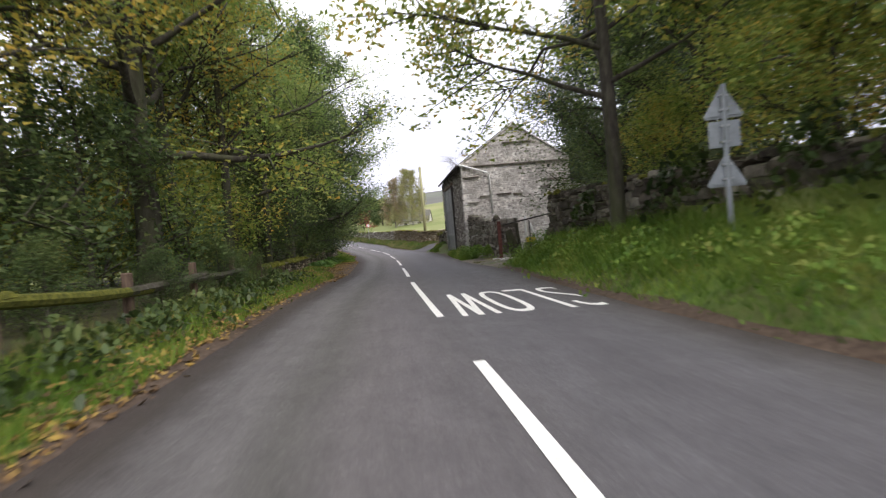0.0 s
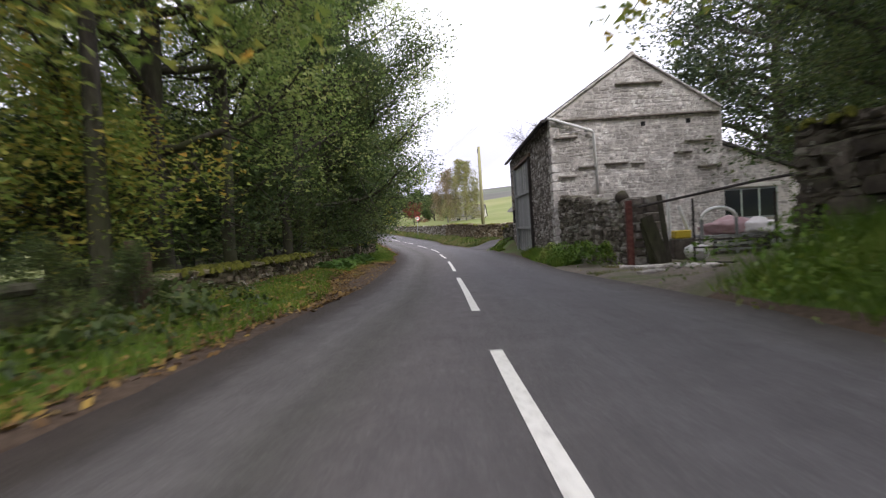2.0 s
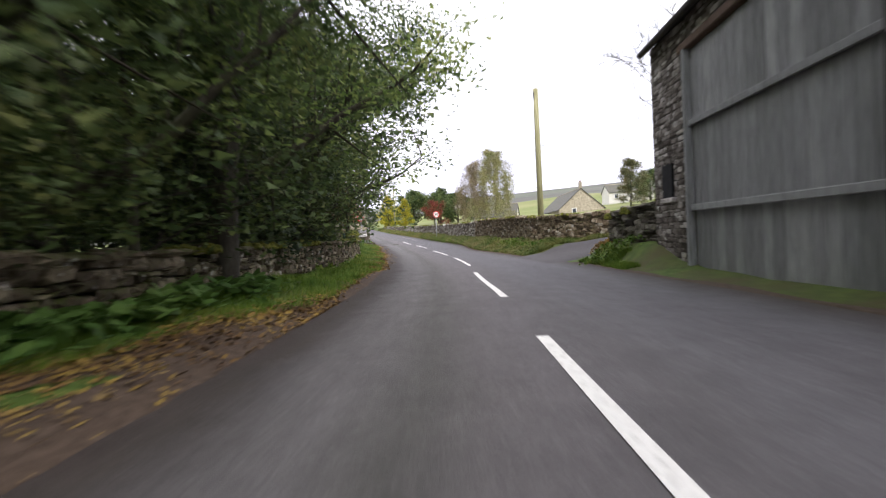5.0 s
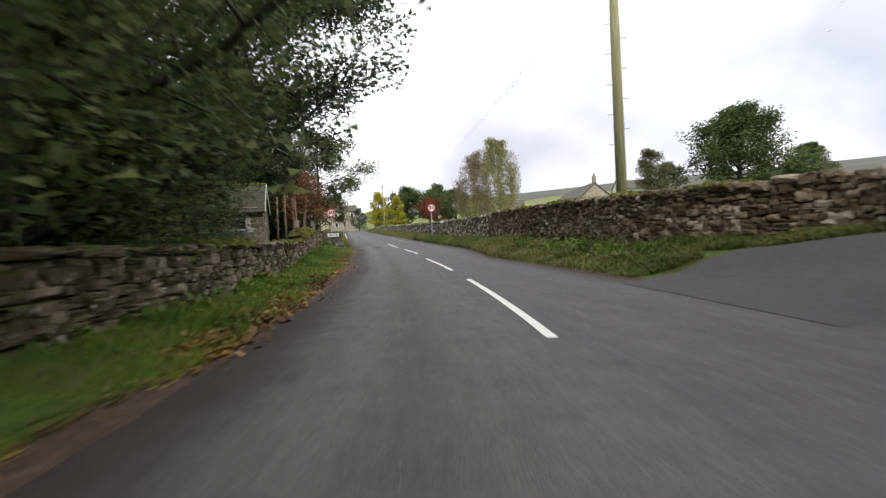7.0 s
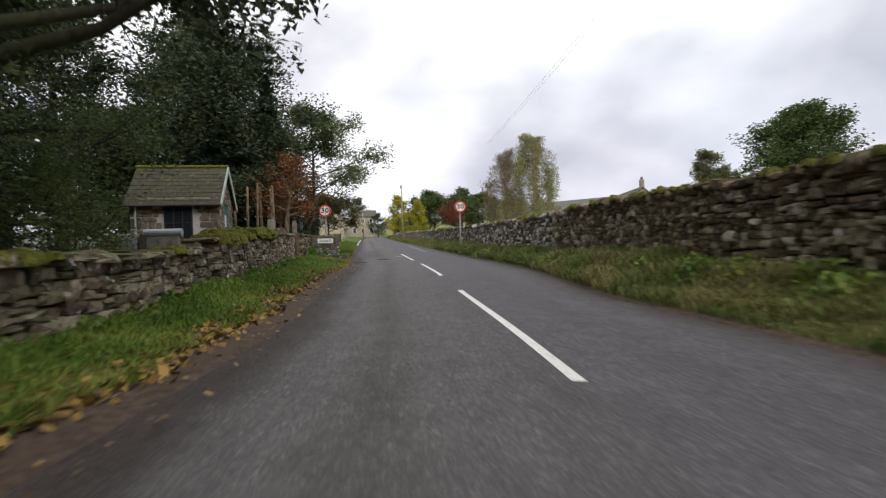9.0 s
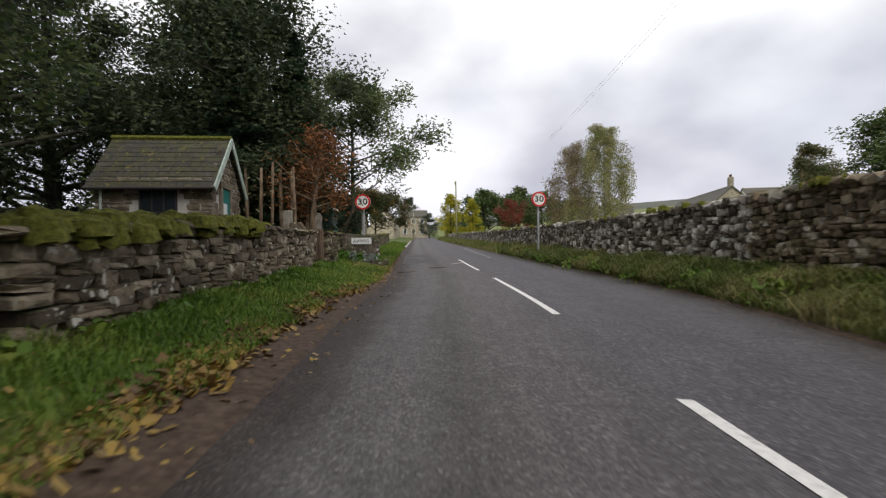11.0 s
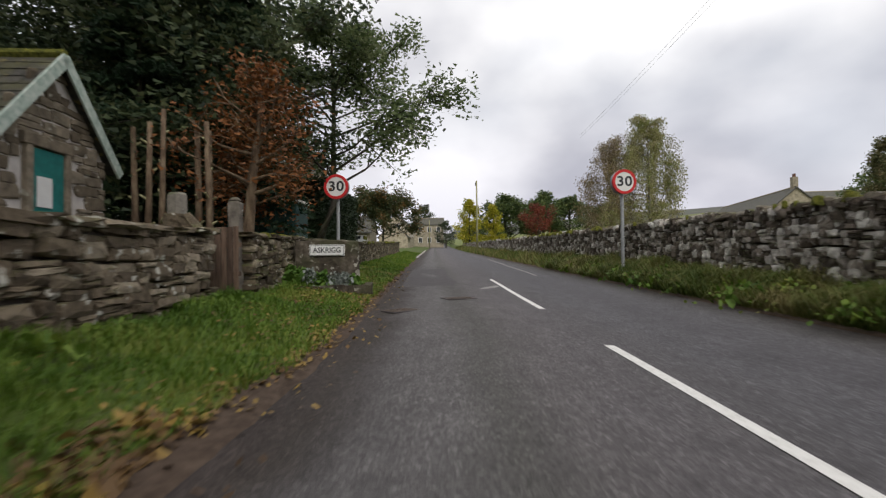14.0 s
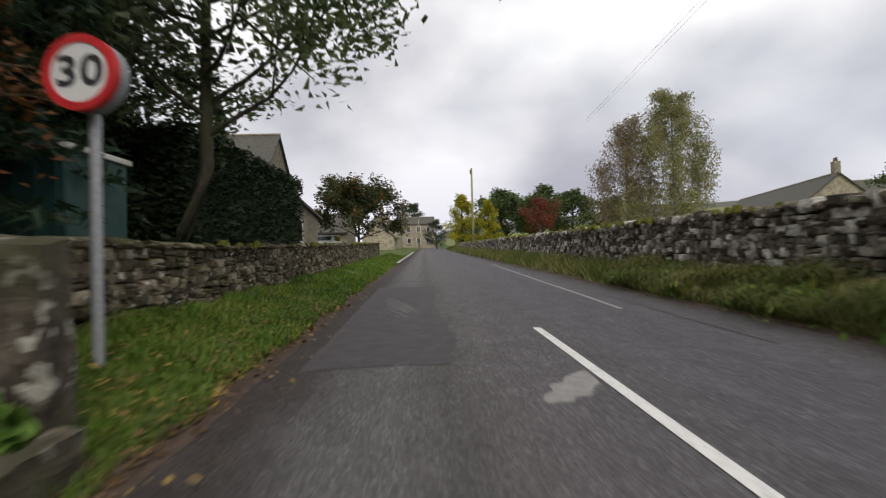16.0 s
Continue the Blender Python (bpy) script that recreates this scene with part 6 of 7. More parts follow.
leafy_patch("bedding_plants", "low bedding plants with yellow-green leaves below the name stone", [(-17.05, 66.75, .3), (-16.75, 66.85, .34), (-16.4, 67.0, .3), (-15.85, 67.35, .2)], L_BED, 12, .085, .36, 170)
leafy_patch("silver_plants", "silver-leaved bedding plants below the name stone", [(-16.15, 67.1, .32), (-16.0, 67.2, .3), (-17.35, 66.55, .26), (-16.6, 66.8, .22)], L_SILVER, 13, .05, .4, 260)
leafy_patch("fern", "rust-brown fern clump beside the field gate", [(.3, 38.75, .34), (.6, 38.9, .3)], L_FERN, 14, .05, .36, 300)

# ---- field gate, lane ----
lane_pts = [(-1.2, 38.4), (.3, 38.9), (1.6, 39.6), (2.4, 40.2), (6, 43.5)], [(-2.4, 43.7), (-.4, 44.05), (.8, 43.15), (1.75, 42.6), (5, 46.0)]
lv, lf = [], []
for i in range(17):
    for k in range(9):
        f = i / 4
        j = min(int(f), 3)
        a = [lane_pts[0][j][c] + (lane_pts[0][j + 1][c] - lane_pts[0][j][c]) * (f - j) for c in (0, 1)]
        b = [lane_pts[1][j][c] + (lane_pts[1][j + 1][c] - lane_pts[1][j][c]) * (f - j) for c in (0, 1)]
        x, y = a[0] + (b[0] - a[0]) * k / 8, a[1] + (b[1] - a[1]) * k / 8
        off = x - float(road_x(y))
        zr_ = float(road_surface(y, min(off, float(right_edge(y)))))
        z = zr_ + .006 if off < float(right_edge(y)) - .1 else max(over_ground(x, y) + .05, zr_ + .006)
        if k in (0, 8):
            z -= .2
        lv.append((x, y, z))
for i in range(16):
    for k in range(8):
        lf.append((i * 9 + k, i * 9 + k + 1, (i + 1) * 9 + k + 1, (i + 1) * 9 + k))
lane = new("lane_mouth", mesh_of("lane_mouth", lv, lf, M_ASPHALT_NEW, smooth=True))
tagged(lane, "dark tarmac apron rising to the field gate", "lane", kind="structure")

pillar = thing("gate_pillar", "square stone gate pillar with a rough cap stone", "gate pillar", Matrix.Translation((1.95, 42.7, over_ground(1.95, 42.7))))
for i in range(5):
    part("block", box(.5 + random.uniform(-.03, .03), .5 + random.uniform(-.03, .03), .2, .02), M_STONE_D, pillar, m=Matrix.Translation((0, 0, .06 + i * .2)) @ Matrix.Rotation(random.uniform(-.05, .05), 4, "Z"))
part("cap_stone", box(.34, .3, .26, .05), M_STONE_D, pillar, "rough round cap stone", m=Matrix.Translation((-.08, 0, 1.07)))
gate = thing("field_gate", "closed six-bar metal field gate with dark bars", "gate", Matrix.Translation((2.15, 42.45, over_ground(2.1, 41)) ) @ Matrix.Rotation(radians(-90), 4, "Z") @ Matrix.Scale(.8, 4, (0, 0, 1)))
GL = 2.9
for z in (.15, .37, .6, .82, 1.04, 1.28):
    part("bar", tube([(0, 0, z), (GL, 0, z)], .02, 6), M_IRON, gate)
for x in (0, GL * .33, GL * .66, GL):
    part("stile", tube([(x, 0, .05), (x, 0, 1.32)], .022, 6), M_IRON, gate)

# ---- bank signs seen from behind ----
def post(parent, h, r, mat, name="post", z0=-.3, label=""):
    return part(name, tube([(0, 0, z0), (0, 0, h)], r, 12), mat, parent, label, smooth=False)


def triangle_plate(side, t):
    h = side * math.sqrt(3) / 2
    c = [(-side / 2, 0), (side / 2, 0), (0, h)]
    pts = []
    for i, (x, z) in enumerate(c):
        g = (0, h / 3)
        for d in (-.06, .06):
            nx, nz = c[(i + (1 if d > 0 else -1)) % 3]
            l_ = math.hypot(nx - x, nz - z)
            pts.append((x + (nx - x) / l_ * .05, z + (nz - z) / l_ * .05))
    pts = [pts[0], pts[1], pts[2], pts[3], pts[4], pts[5]]
    cx_, cz_ = 0, h / 3
    pts.sort(key=lambda p: math.atan2(p[1] - cz_, p[0] - cx_))
    v = [(x, -t / 2, z) for x, z in pts] + [(x, t / 2, z) for x, z in pts]
    n = len(pts)
    return v, [tuple(range(n)), tuple(range(2 * n - 1, n - 1, -1))] + [(i, n + i, n + (i + 1) % n, (i + 1) % n) for i in range(n)]


wz = over_ground(5.25, 5.65)
wsign = thing("warning_sign", "grey backs of two triangular warning signs on one post", "road sign", Matrix.Translation((5.25, 5.65, wz)) @ Matrix.Rotation(radians(-14), 4, "Z"))
top_z = 3.66 - wz
post(wsign, top_z - .06, .038, M_GREYPAINT)
for z, side, nm in ((top_z - .56, .6, "sign_plate"), (2.06 - wz, .6, "sign_plate")):
    part(nm, triangle_plate(side, .02), M_GREYPAINT, wsign, "grey back of a triangular sign", m=Matrix.Translation((0, .06, z)))
    for dz in (.12, .34):
        part("clamp", box(.13, .1, .035, .005), M_STEEL, wsign, m=Matrix.Translation((0, .02, z + dz)))
    part("stiffener", box(side * .75, .03, .03), M_GREYPAINT, wsign, m=Matrix.Translation((0, .04, z + .05)))
part("sub_plate", box(.44, .02, .4, .004), M_GREYPAINT, wsign, "grey rectangular plate", m=Matrix.Translation((0, .06, top_z - .8)))
part("clamp", box(.13, .1, .035, .005), M_STEEL, wsign, m=Matrix.Translation((0, .02, top_z - .68)))
part("clamp", box(.13, .1, .035, .005), M_STEEL, wsign, m=Matrix.Translation((0, .02, top_z - .92)))

# ---- speed signs ----
def disc(r, t, seg=48):
    v = [(r * math.cos(2 * math.pi * k / seg), y, r * math.sin(2 * math.pi * k / seg)) for y in (-t, 0) for k in range(seg)]
    return v, [tuple(range(seg)), tuple(range(2 * seg - 1, seg - 1, -1))] + [(k, (k + 1) % seg, seg + (k + 1) % seg, seg + k) for k in range(seg)]


def ring(r0, r1, y0, y1, seg=48):
    v = [(r * math.cos(2 * math.pi * k / seg), y, r * math.sin(2 * math.pi * k / seg)) for r, y in ((r1, y0), (r0, y0), (r0, y1), (r1, y1)) for k in range(seg)]
    return v, [(a * seg + k, a * seg + (k + 1) % seg, ((a + 1) % 4) * seg + (k + 1) % seg, ((a + 1) % 4) * seg + k) for a in range(4) for k in range(seg)]


DIGITS = [text_mesh(c, .37, .002, .008) for c in "30"]
for me_ in DIGITS:
    me_.materials.clear()
    me_.materials.append(M_BLACK)


def speed_sign(x, y, zc, face, label, r=.31, deep=.16, mat_post=None):
    g = over_ground(x, y)
    ob = thing("speed_sign", label, "road sign", Matrix.Translation((x, y, g)) @ Matrix.Rotation(face, 4, "Z"), group="speed limit signs")
    h = zc - g
    post(ob, h + .1, .045, mat_post or M_STEEL)
    head = part("sign_box", disc(r, deep), M_GREYPAINT, ob, "grey lit sign box", m=Matrix.Translation((0, -.05 + deep - .1, h)))
    part("sign_face", disc(r - .012, .012), M_SIGNWHITE, head, "white sign face", m=Matrix.Translation((0, -deep - .002, 0)))
    part("sign_rim", ring(r * .8, r + .006, -.02, .045), M_RED, head, "red ring", m=Matrix.Translation((0, -deep - .004, 0)))
    for me_, dx in zip(DIGITS, (-.108, .108)):
        d = new("numeral", me_)
        d.parent = head
        d.matrix_basis = Matrix.Translation((dx, -deep - .018, 0)) @ Matrix.Rotation(radians(90), 4, "X") @ Matrix.Diagonal((1.08, .95, 1, 1))
        tagged(d, "black numeral")
    return ob


speed_sign(-17.17, 68.93, 3.0, radians(14), "round 30 speed limit sign behind the village name stone")
speed_sign(-10.21, 71.35, 3.05, radians(24), "round 30 speed limit sign beside the field wall")

# ---- village name stone ----
def rough_block(sx, sy, sz, seed, amount, centre=(0, 0, 0)):
    """A hewn block with uneven faces and worn edges."""
    bm = bmesh.new()
    bmesh.ops.create_cube(bm, size=1.0)
    bmesh.ops.subdivide_edges(bm, edges=bm.edges[:], cuts=7, use_grid_fill=True)
    for v in bm.verts:
        q = Vector((v.co.x * sx, v.co.y * sy, v.co.z * sz))
        edge = sum(abs(abs(c) - .5) < .01 for c in v.co)
        n = noise.noise_vector(q * 4 + Vector((seed, 0, 0))) * amount + noise.noise_vector(q * 11 + Vector((seed, 7, 0))) * amount * .5
        v.co = q * (1 - .02 * (edge > 1)) + n + Vector(centre)
    return bm


ny_ = radians(27)
stone_z = over_ground(-16.6, 67.45)
name_stone = thing("name_stone", "dark sandstone block bearing a white village name plate", "sign", Matrix.Translation((-16.6, 67.5, stone_z)) @ Matrix.Rotation(ny_, 4, "Z"))
part("block", rough_block(1.38, .3, 1.3, 3, .055, (.0, 0, .45)), M_SANDSTONE, name_stone)
plate = part("name_plate", box(.77, .03, .25, .008), M_SIGNWHITE, name_stone, "white plate with raised border", m=Matrix.Translation((.0, -.175, 1.347 - stone_z)))
part("border", ([(-.372, -.018, -.112), (.372, -.018, -.112), (.372, -.018, .112), (-.372, -.018, .112), (-.362, -.018, -.102), (.362, -.018, -.102), (.362, -.018, .102), (-.362, -.018, .102)],
                [(0, 1, 5, 4), (1, 2, 6, 5), (2, 3, 7, 6), (3, 0, 4, 7)]), M_BLACK, plate)
nm = text_mesh("ASKRIGG", .18, .002, .004)
nm.materials.clear()
nm.materials.append(M_BLACK)
lt_ = new("lettering", nm)
lt_.parent = plate
lt_.matrix_basis = Matrix.Translation((0, -.018, 0)) @ Matrix.Rotation(radians(90), 4, "X") @ Matrix.Diagonal((.82, .9, 1, 1))
tagged(lt_, "black capitals")
bed_edge = thing("bed_kerb", "low mossy stone edging of a flower bed", "edging", Matrix.Translation((-16.45, 66.85, over_ground(-16.4, 66.85))) @ Matrix.Rotation(ny_, 4, "Z"))
for i in range(6):
    part("edging_stone", rough_block(.34, .16, .2, i, .03), M_SANDSTONE, bed_edge, m=Matrix.Translation((-.85 + .36 * i, -.28 + .03 * math.sin(i * 2), .02)) @ Matrix.Rotation(random.uniform(-.1, .1), 4, "Z"))
part("edging_stone", rough_block(.16, .5, .22, 8, .04), M_SANDSTONE, bed_edge, m=Matrix.Translation((1.08, 0, .02)))

# ---- garden gate by the wall ----
gz_ = over_ground(-17.0, 64.9)
gpost = thing("gate_post", "square weathered stone gate post", "gate post", Matrix.Translation((-16.95, 64.98, gz_)) @ Matrix.Rotation(radians(20), 4, "Z"))
part("shaft", rough_block(.2, .22, 1.75, 5, .02, (0, 0, .72)), M_STONE_D, gpost)
part("top", box(.17, .19, .1, .04, centre=(0, 0, 1.62)), M_STONE_D, gpost)
slats = thing("board_gate", "short brown vertical-board gate beside the stone post", "gate", Matrix.Translation((-16.75, 64.55, gz_)) @ Matrix.Rotation(radians(15), 4, "Z"))
for i in range(5):
    part("board", box(.09, .03, 1.18 + random.uniform(-.03, .03), .006), M_WOOD_BR, slats, m=Matrix.Translation((-.26 + .105 * i, .0, .52)))
part("rail", box(.55, .04, .08), M_WOOD_BR, slats, m=Matrix.Translation((-.05, .04, .3)))
part("rail", box(.55, .04, .08), M_WOOD_BR, slats, m=Matrix.Translation((-.05, .04, .8)))
stump = thing("gate_post", "old pointed stone stump behind the wall", "gate post", Matrix.Translation((-17.9, 64.6, over_ground(-17.9, 64.6))))
part("shaft", box(.3, .25, 1.9, .05, centre=(0, 0, .8)), M_STONE_D, stump)
cap = thing("boulder", "large leaning slab of sandstone on the wall end", "stone", Matrix.Translation((-17.0, 64.0, float(road_z(64)) + 1.38)) @ Matrix.Rotation(radians(22), 4, "Z"))
bb = rough_block(.62, .4, .3, 9, .06)
for v_ in bb.verts:
    v_.co.z += .14 * (v_.co.x < 0) - .1 * (v_.co.x > .1)
part("slab", bb, M_STONE_L, cap)
# bare lopped trunks
for i, (x, y, h, r) in enumerate(((-20.6, 66.0, 3.6, .09), (-19.7, 65.5, 3.4, .08), (-19.0, 65.2, 3.5, .07), (-18.9, 66.4, 3.3, .09), (-18.5, 66.0, 3.4, .08), (-19.8, 67.0, 3.5, .1))):
    tk = thing("lopped_trunk", "bare lopped conifer trunk with pale cut branch stubs", "tree trunk", Matrix.Translation((x, y, over_ground(x, y))), group="lopped trunks")
    jx = random.uniform(-.12, .12)
    part("stem", tube([(0, 0, -.2), (jx * .5, .02, h * .5), (jx, 0, h)], [r, r * .8, r * .6], 8), M_BARK_PINE, tk, smooth=True)
    for k in range(4):
        z = h * (.35 + .17 * k)
        a = random.uniform(0, 6.28)
        part("branch_stub", tube([(jx * z / h, 0, z), (jx * z / h + .16 * math.cos(a), .16 * math.sin(a), z + .1)], [.03, .022], 6), M_POLE, tk)

# ---- stone shed ----
su = np.array([math.cos(radians(22.5)), math.sin(radians(22.5))])
sv_ = np.array([-su[1], su[0]])
SC = np.array([-18.95, 62.3])
SL, SW, SE, SR = 3.35, 2.75, 3.1, 4.62
sg = over_ground(-20, 63) - .1
shed = thing("shed", "small gritstone garden shed with mossy slate roof and teal door", "shed")


def sp(u, v, z):
    q = SC - su * u + sv_ * v
    return (float(q[0]), float(q[1]), z)


k = .03
part("body", ([sp(k, k, sg), sp(SL - k, k, sg), sp(SL - k, SW - k, sg), sp(k, SW - k, sg), sp(k, k, SE), sp(SL - k, k, SE), sp(SL - k, SW - k, SE), sp(k, SW - k, SE), sp(k, SW / 2, SR - .05), sp(SL - k, SW / 2, SR - .05)],
              [(0, 1, 5, 4), (1, 2, 6, 9, 5), (2, 3, 7, 6), (3, 0, 4, 8, 7)]), M_MORTAR, shed)
WU0, WU1, WZ0, WZ1 = 1.0, 2.05, 1.55, 2.85
lay_stones(shed, face_stones(sp(SL, 0, 0)[:2], su, -sv_, SL, sg, SE, lambda u, z, ln, h: not (SL - u + ln / 2 > WU0 and SL - u - ln / 2 < WU1 and WZ0 - .05 < z < WZ1 + .1), course=.19, length=.42), M_STONE_S, single=lambda p: True, most=160)
lay_stones(shed, face_stones(sp(0, 0, 0)[:2], sv_, su, SW, sg, SR, lambda u, z, ln, h: z + h * .4 < SE + (SR - SE) * (1 - abs(u - SW / 2) / (SW / 2)) - .04 and not (u + ln / 2 > .75 and u - ln / 2 < 1.6 and z < 3.05), course=.17, length=.4),
           M_STONE_S, single=lambda p: True, most=160)
e2, z2 = .2, SE - .2 * (SR - SE) / (SW / 2) + .05
roof_plane(shed, sp(SL + .15, -e2, z2), sp(-.15, -e2, z2), sp(-.15, SW / 2, SR + .05), sp(SL + .15, SW / 2, SR + .05), "roof", M_SLATE_SHED, rows=10, single=True, thick=.035)
roof_plane(shed, sp(-.15, SW + e2, z2), sp(SL + .15, SW + e2, z2), sp(SL + .15, SW / 2, SR + .05), sp(-.15, SW / 2, SR + .05), "roof", M_SLATE_SHED, rows=10, single=True, thick=.035)
part("ridge", tube([sp(-.17, SW / 2, SR + .09), sp(SL + .17, SW / 2, SR + .09)], .09, 6), M_MOSS, shed, "mossy ridge tiles")
for a, b in ((-e2, SW / 2), (SW + e2, SW / 2)):
    p0, p1 = Vector(sp(-.17, a, z2 - .02)), Vector(sp(-.17, b, SR + .0))
    mid, dd = (p0 + p1) / 2, p1 - p0
    rot = Matrix((Vector((*su, 0)), dd.normalized(), Vector((*su, 0)).cross(dd.normalized()))).transposed().to_4x4()
    part("bargeboard", box(.04, dd.length + .08, .2), M_GREENPAINT, shed, "flaking pale green bargeboard", m=Matrix.Translation(mid) @ rot)
part("gutter", tube([sp(-.15, -e2 - .04, z2 - .03), sp(SL + .15, -e2 - .04, z2 - .03)], .05, 8), M_IRON, shed)
rz = math.atan2(su[1], su[0])
w_ = part("window", box(WU1 - WU0, .08, WZ1 - WZ0), M_SHADOW, shed, "dark multi-pane window", m=Matrix.Translation(sp((WU0 + WU1) / 2, .0, (WZ0 + WZ1) / 2)) @ Matrix.Rotation(rz, 4, "Z"))
for i in range(3):
    for j in range(2):
        part("pane", box(.3, .01, .58), M_GLASS, w_, m=Matrix.Translation((-.34 + .34 * i, -.045, -.31 + .62 * j)))
for i in range(4):
    part("glazing_bar", box(.035, .03, 1.28), M_IRON, w_, m=Matrix.Translation((-.51 + .34 * i, -.05, 0)))
part("glazing_bar", box(1.05, .03, .035), M_IRON, w_, m=Matrix.Translation((0, -.05, 0)))
part("window_sill", box(1.2, .2, .1, .01), M_STONE_S, shed, m=Matrix.Translation(sp(1.52, -.03, WZ0 - .06)) @ Matrix.Rotation(rz, 4, "Z"))
d_ = part("door", box(.05, .72, 2.3), M_TEAL, shed, "teal painted plank door with torn white notice", m=Matrix.Translation(sp(.0, 1.18, 1.85)) @ Matrix.Rotation(rz, 4, "Z"))
part("notice", box(.01, .34, .5), M_SIGNWHITE, d_, "torn white paper notice", m=Matrix.Translation((.035, -.1, .45)))
part("lintel", box(.14, 1.15, .2, .015), M_STONE_S, shed, m=Matrix.Translation(sp(-.01, 1.18, 3.12)) @ Matrix.Rotation(rz, 4, "Z"))
for v in (.74, 1.62):
    part("jamb", box(.12, .14, 2.4, .015), M_STONE_S, shed, m=Matrix.Translation(sp(-.01, v, 1.85)) @ Matrix.Rotation(rz, 4, "Z"))
part("downpipe", tube([sp(SL - .25, -.08, z2 - .05), sp(SL - .25, -.08, .6)], .04, 8), M_GREENPAINT, shed, "pale green downpipe")
pipe_ = thing("stone_roller", "grey stone roller lying behind the garden wall", "garden roller", Matrix.Translation((-18.7, 58.9, over_ground(-18.7, 58.9) + 1.1)) @ Matrix.Rotation(radians(25), 4, "Z"))
part("drum", tube([(-.6, 0, 0), (.6, 0, 0)], .16, 14), M_STEEL, pipe_)
part("stand", box(1.0, .3, 1.0, .02, centre=(0, 0, -.62)), M_STONE_D, pipe_)
bench = thing("stacked_crates", "dark stacked timber crates in front of the shed", "crate", Matrix.Translation((-20.3, 59.3, over_ground(-20.3, 59.3))) @ Matrix.Rotation(radians(25), 4, "Z"))
for i in range(3):
    for j in range(2):
        part("crate", box(.55, .45, .55, .02), M_WOOD_BR if (i + j) % 2 else M_WOOD, bench, m=Matrix.Translation((-.7 + .62 * i, 0, .3 + .56 * j)))

tank = thing("garden_container", "dark green corrugated garden container behind the wall", "container", Matrix.Translation((-20.6, 70.4, over_ground(-20.6, 70.4))) @ Matrix.Rotation(radians(18), 4, "Z"))
part("body", box(2.3, 1.2, 2.0, .02, centre=(0, 0, 1.0)), M_TANK, tank)
part("lid", box(2.4, 1.3, .08, .01, centre=(0, 0, 2.04)), M_RENDER_WHITE, tank, "pale lid")
for i in range(9):
    part("rib", box(.05, .03, 1.9), M_TANK, tank, m=Matrix.Translation((-1.05 + .26 * i, -.61, 1.0)))

# ---- left fence ----
fence = thing("rail_fence", "broken mossy timber rail fence under the trees", "fence")
for i, y in enumerate((-2.6, .2, 2.8, 5.4, 8.0, 10.6, 13.2)):
    x = float(road_x(y)) - 4.55
    part("post", box(.12, .12, 1.05, .015), M_WOOD_BR, fence, m=Matrix.Translation((x, y, over_ground(x, y) + .3)) @ Matrix.Rotation(random.uniform(-.07, .07), 4, "Y"))
for a, b, za, zb in ((-3.0, .3, .62, .6), (.1, 3.0, .6, .64), (2.7, 6.0, .62, .5), (5.3, 8.6, .55, .58), (7.9, 11.2, .5, .45)):
    p0, p1 = at(a, -4.48, za), at(b, -4.48, zb)
    part("rail", tube([p0, (p0 + p1) / 2 + Vector((0, 0, -.03)), p1], [.075, .08, .07], 8), M_MOSS if a < 3 else M_BARK, fence, "mossy fallen rail")
tp = at(13.2, -4.75)
fpost = thing("fence_post", "dark timber post at the start of the wall", "post", Matrix.Translation(tp))
part("shaft", box(.11, .11, 1.2, .01, centre=(0, 0, .4)), M_WOOD_BR, fpost)

# ---- poles ----
def utility_pole(x, y, top, label, r=.15):
    g = over_ground(x, y)
    ob = thing("utility_pole", label, "utility pole", Matrix.Translation((x, y, g)))
    part("shaft", tube([(0, 0, -.5), (0, 0, (top - g) * .5), (0, 0, top - g)], [r, r * .88, r * .74], 14), M_POLE, ob, smooth=True)
    for i in range(10):
        z = 2.6 + i * .42
        if z < top - g - .3:
            s = 1 if i % 2 else -1
            part("step_iron", tube([(0, 0, z), (s * (r + .13), 0, z + .01)], .011, 5), M_STEEL, ob)
    part("cap", box(.05, .12, .35, .01), M_IRON, ob, m=Matrix.Translation((-.1, -.05, top - g - .35)))
    return ob


utility_pole(-1.0, 48.95, 8.2, "tall pale green-brown timber pole behind the field wall", .16)
utility_pole(-23.4, 107.0, 9.1, "distant brown timber pole beside the road", .1)
utility_pole(-52.5, 172.0, 10.5, "far timber pole at the road end", .14)
wires = thing("overhead_wire", "pair of thin overhead wires slung above the road", "cable")
for dz in (0, .4):
    a, b = Vector((-14.2, 131.0, 18.6 - dz)), Vector((-1.5, 80.0, 16.6 - dz))
    pts = [a.lerp(b, f) + Vector((0, 0, -.8 * f * (1 - f))) for f in [i / 12 for i in range(13)]]
    part("wire", tube(pts, .011, 4), M_STEEL, wires)

# ---- yard clutter ----
def on_yard(x, y, up=0.0):
    return Matrix.Translation((x, y, over_ground(x, y) + up))


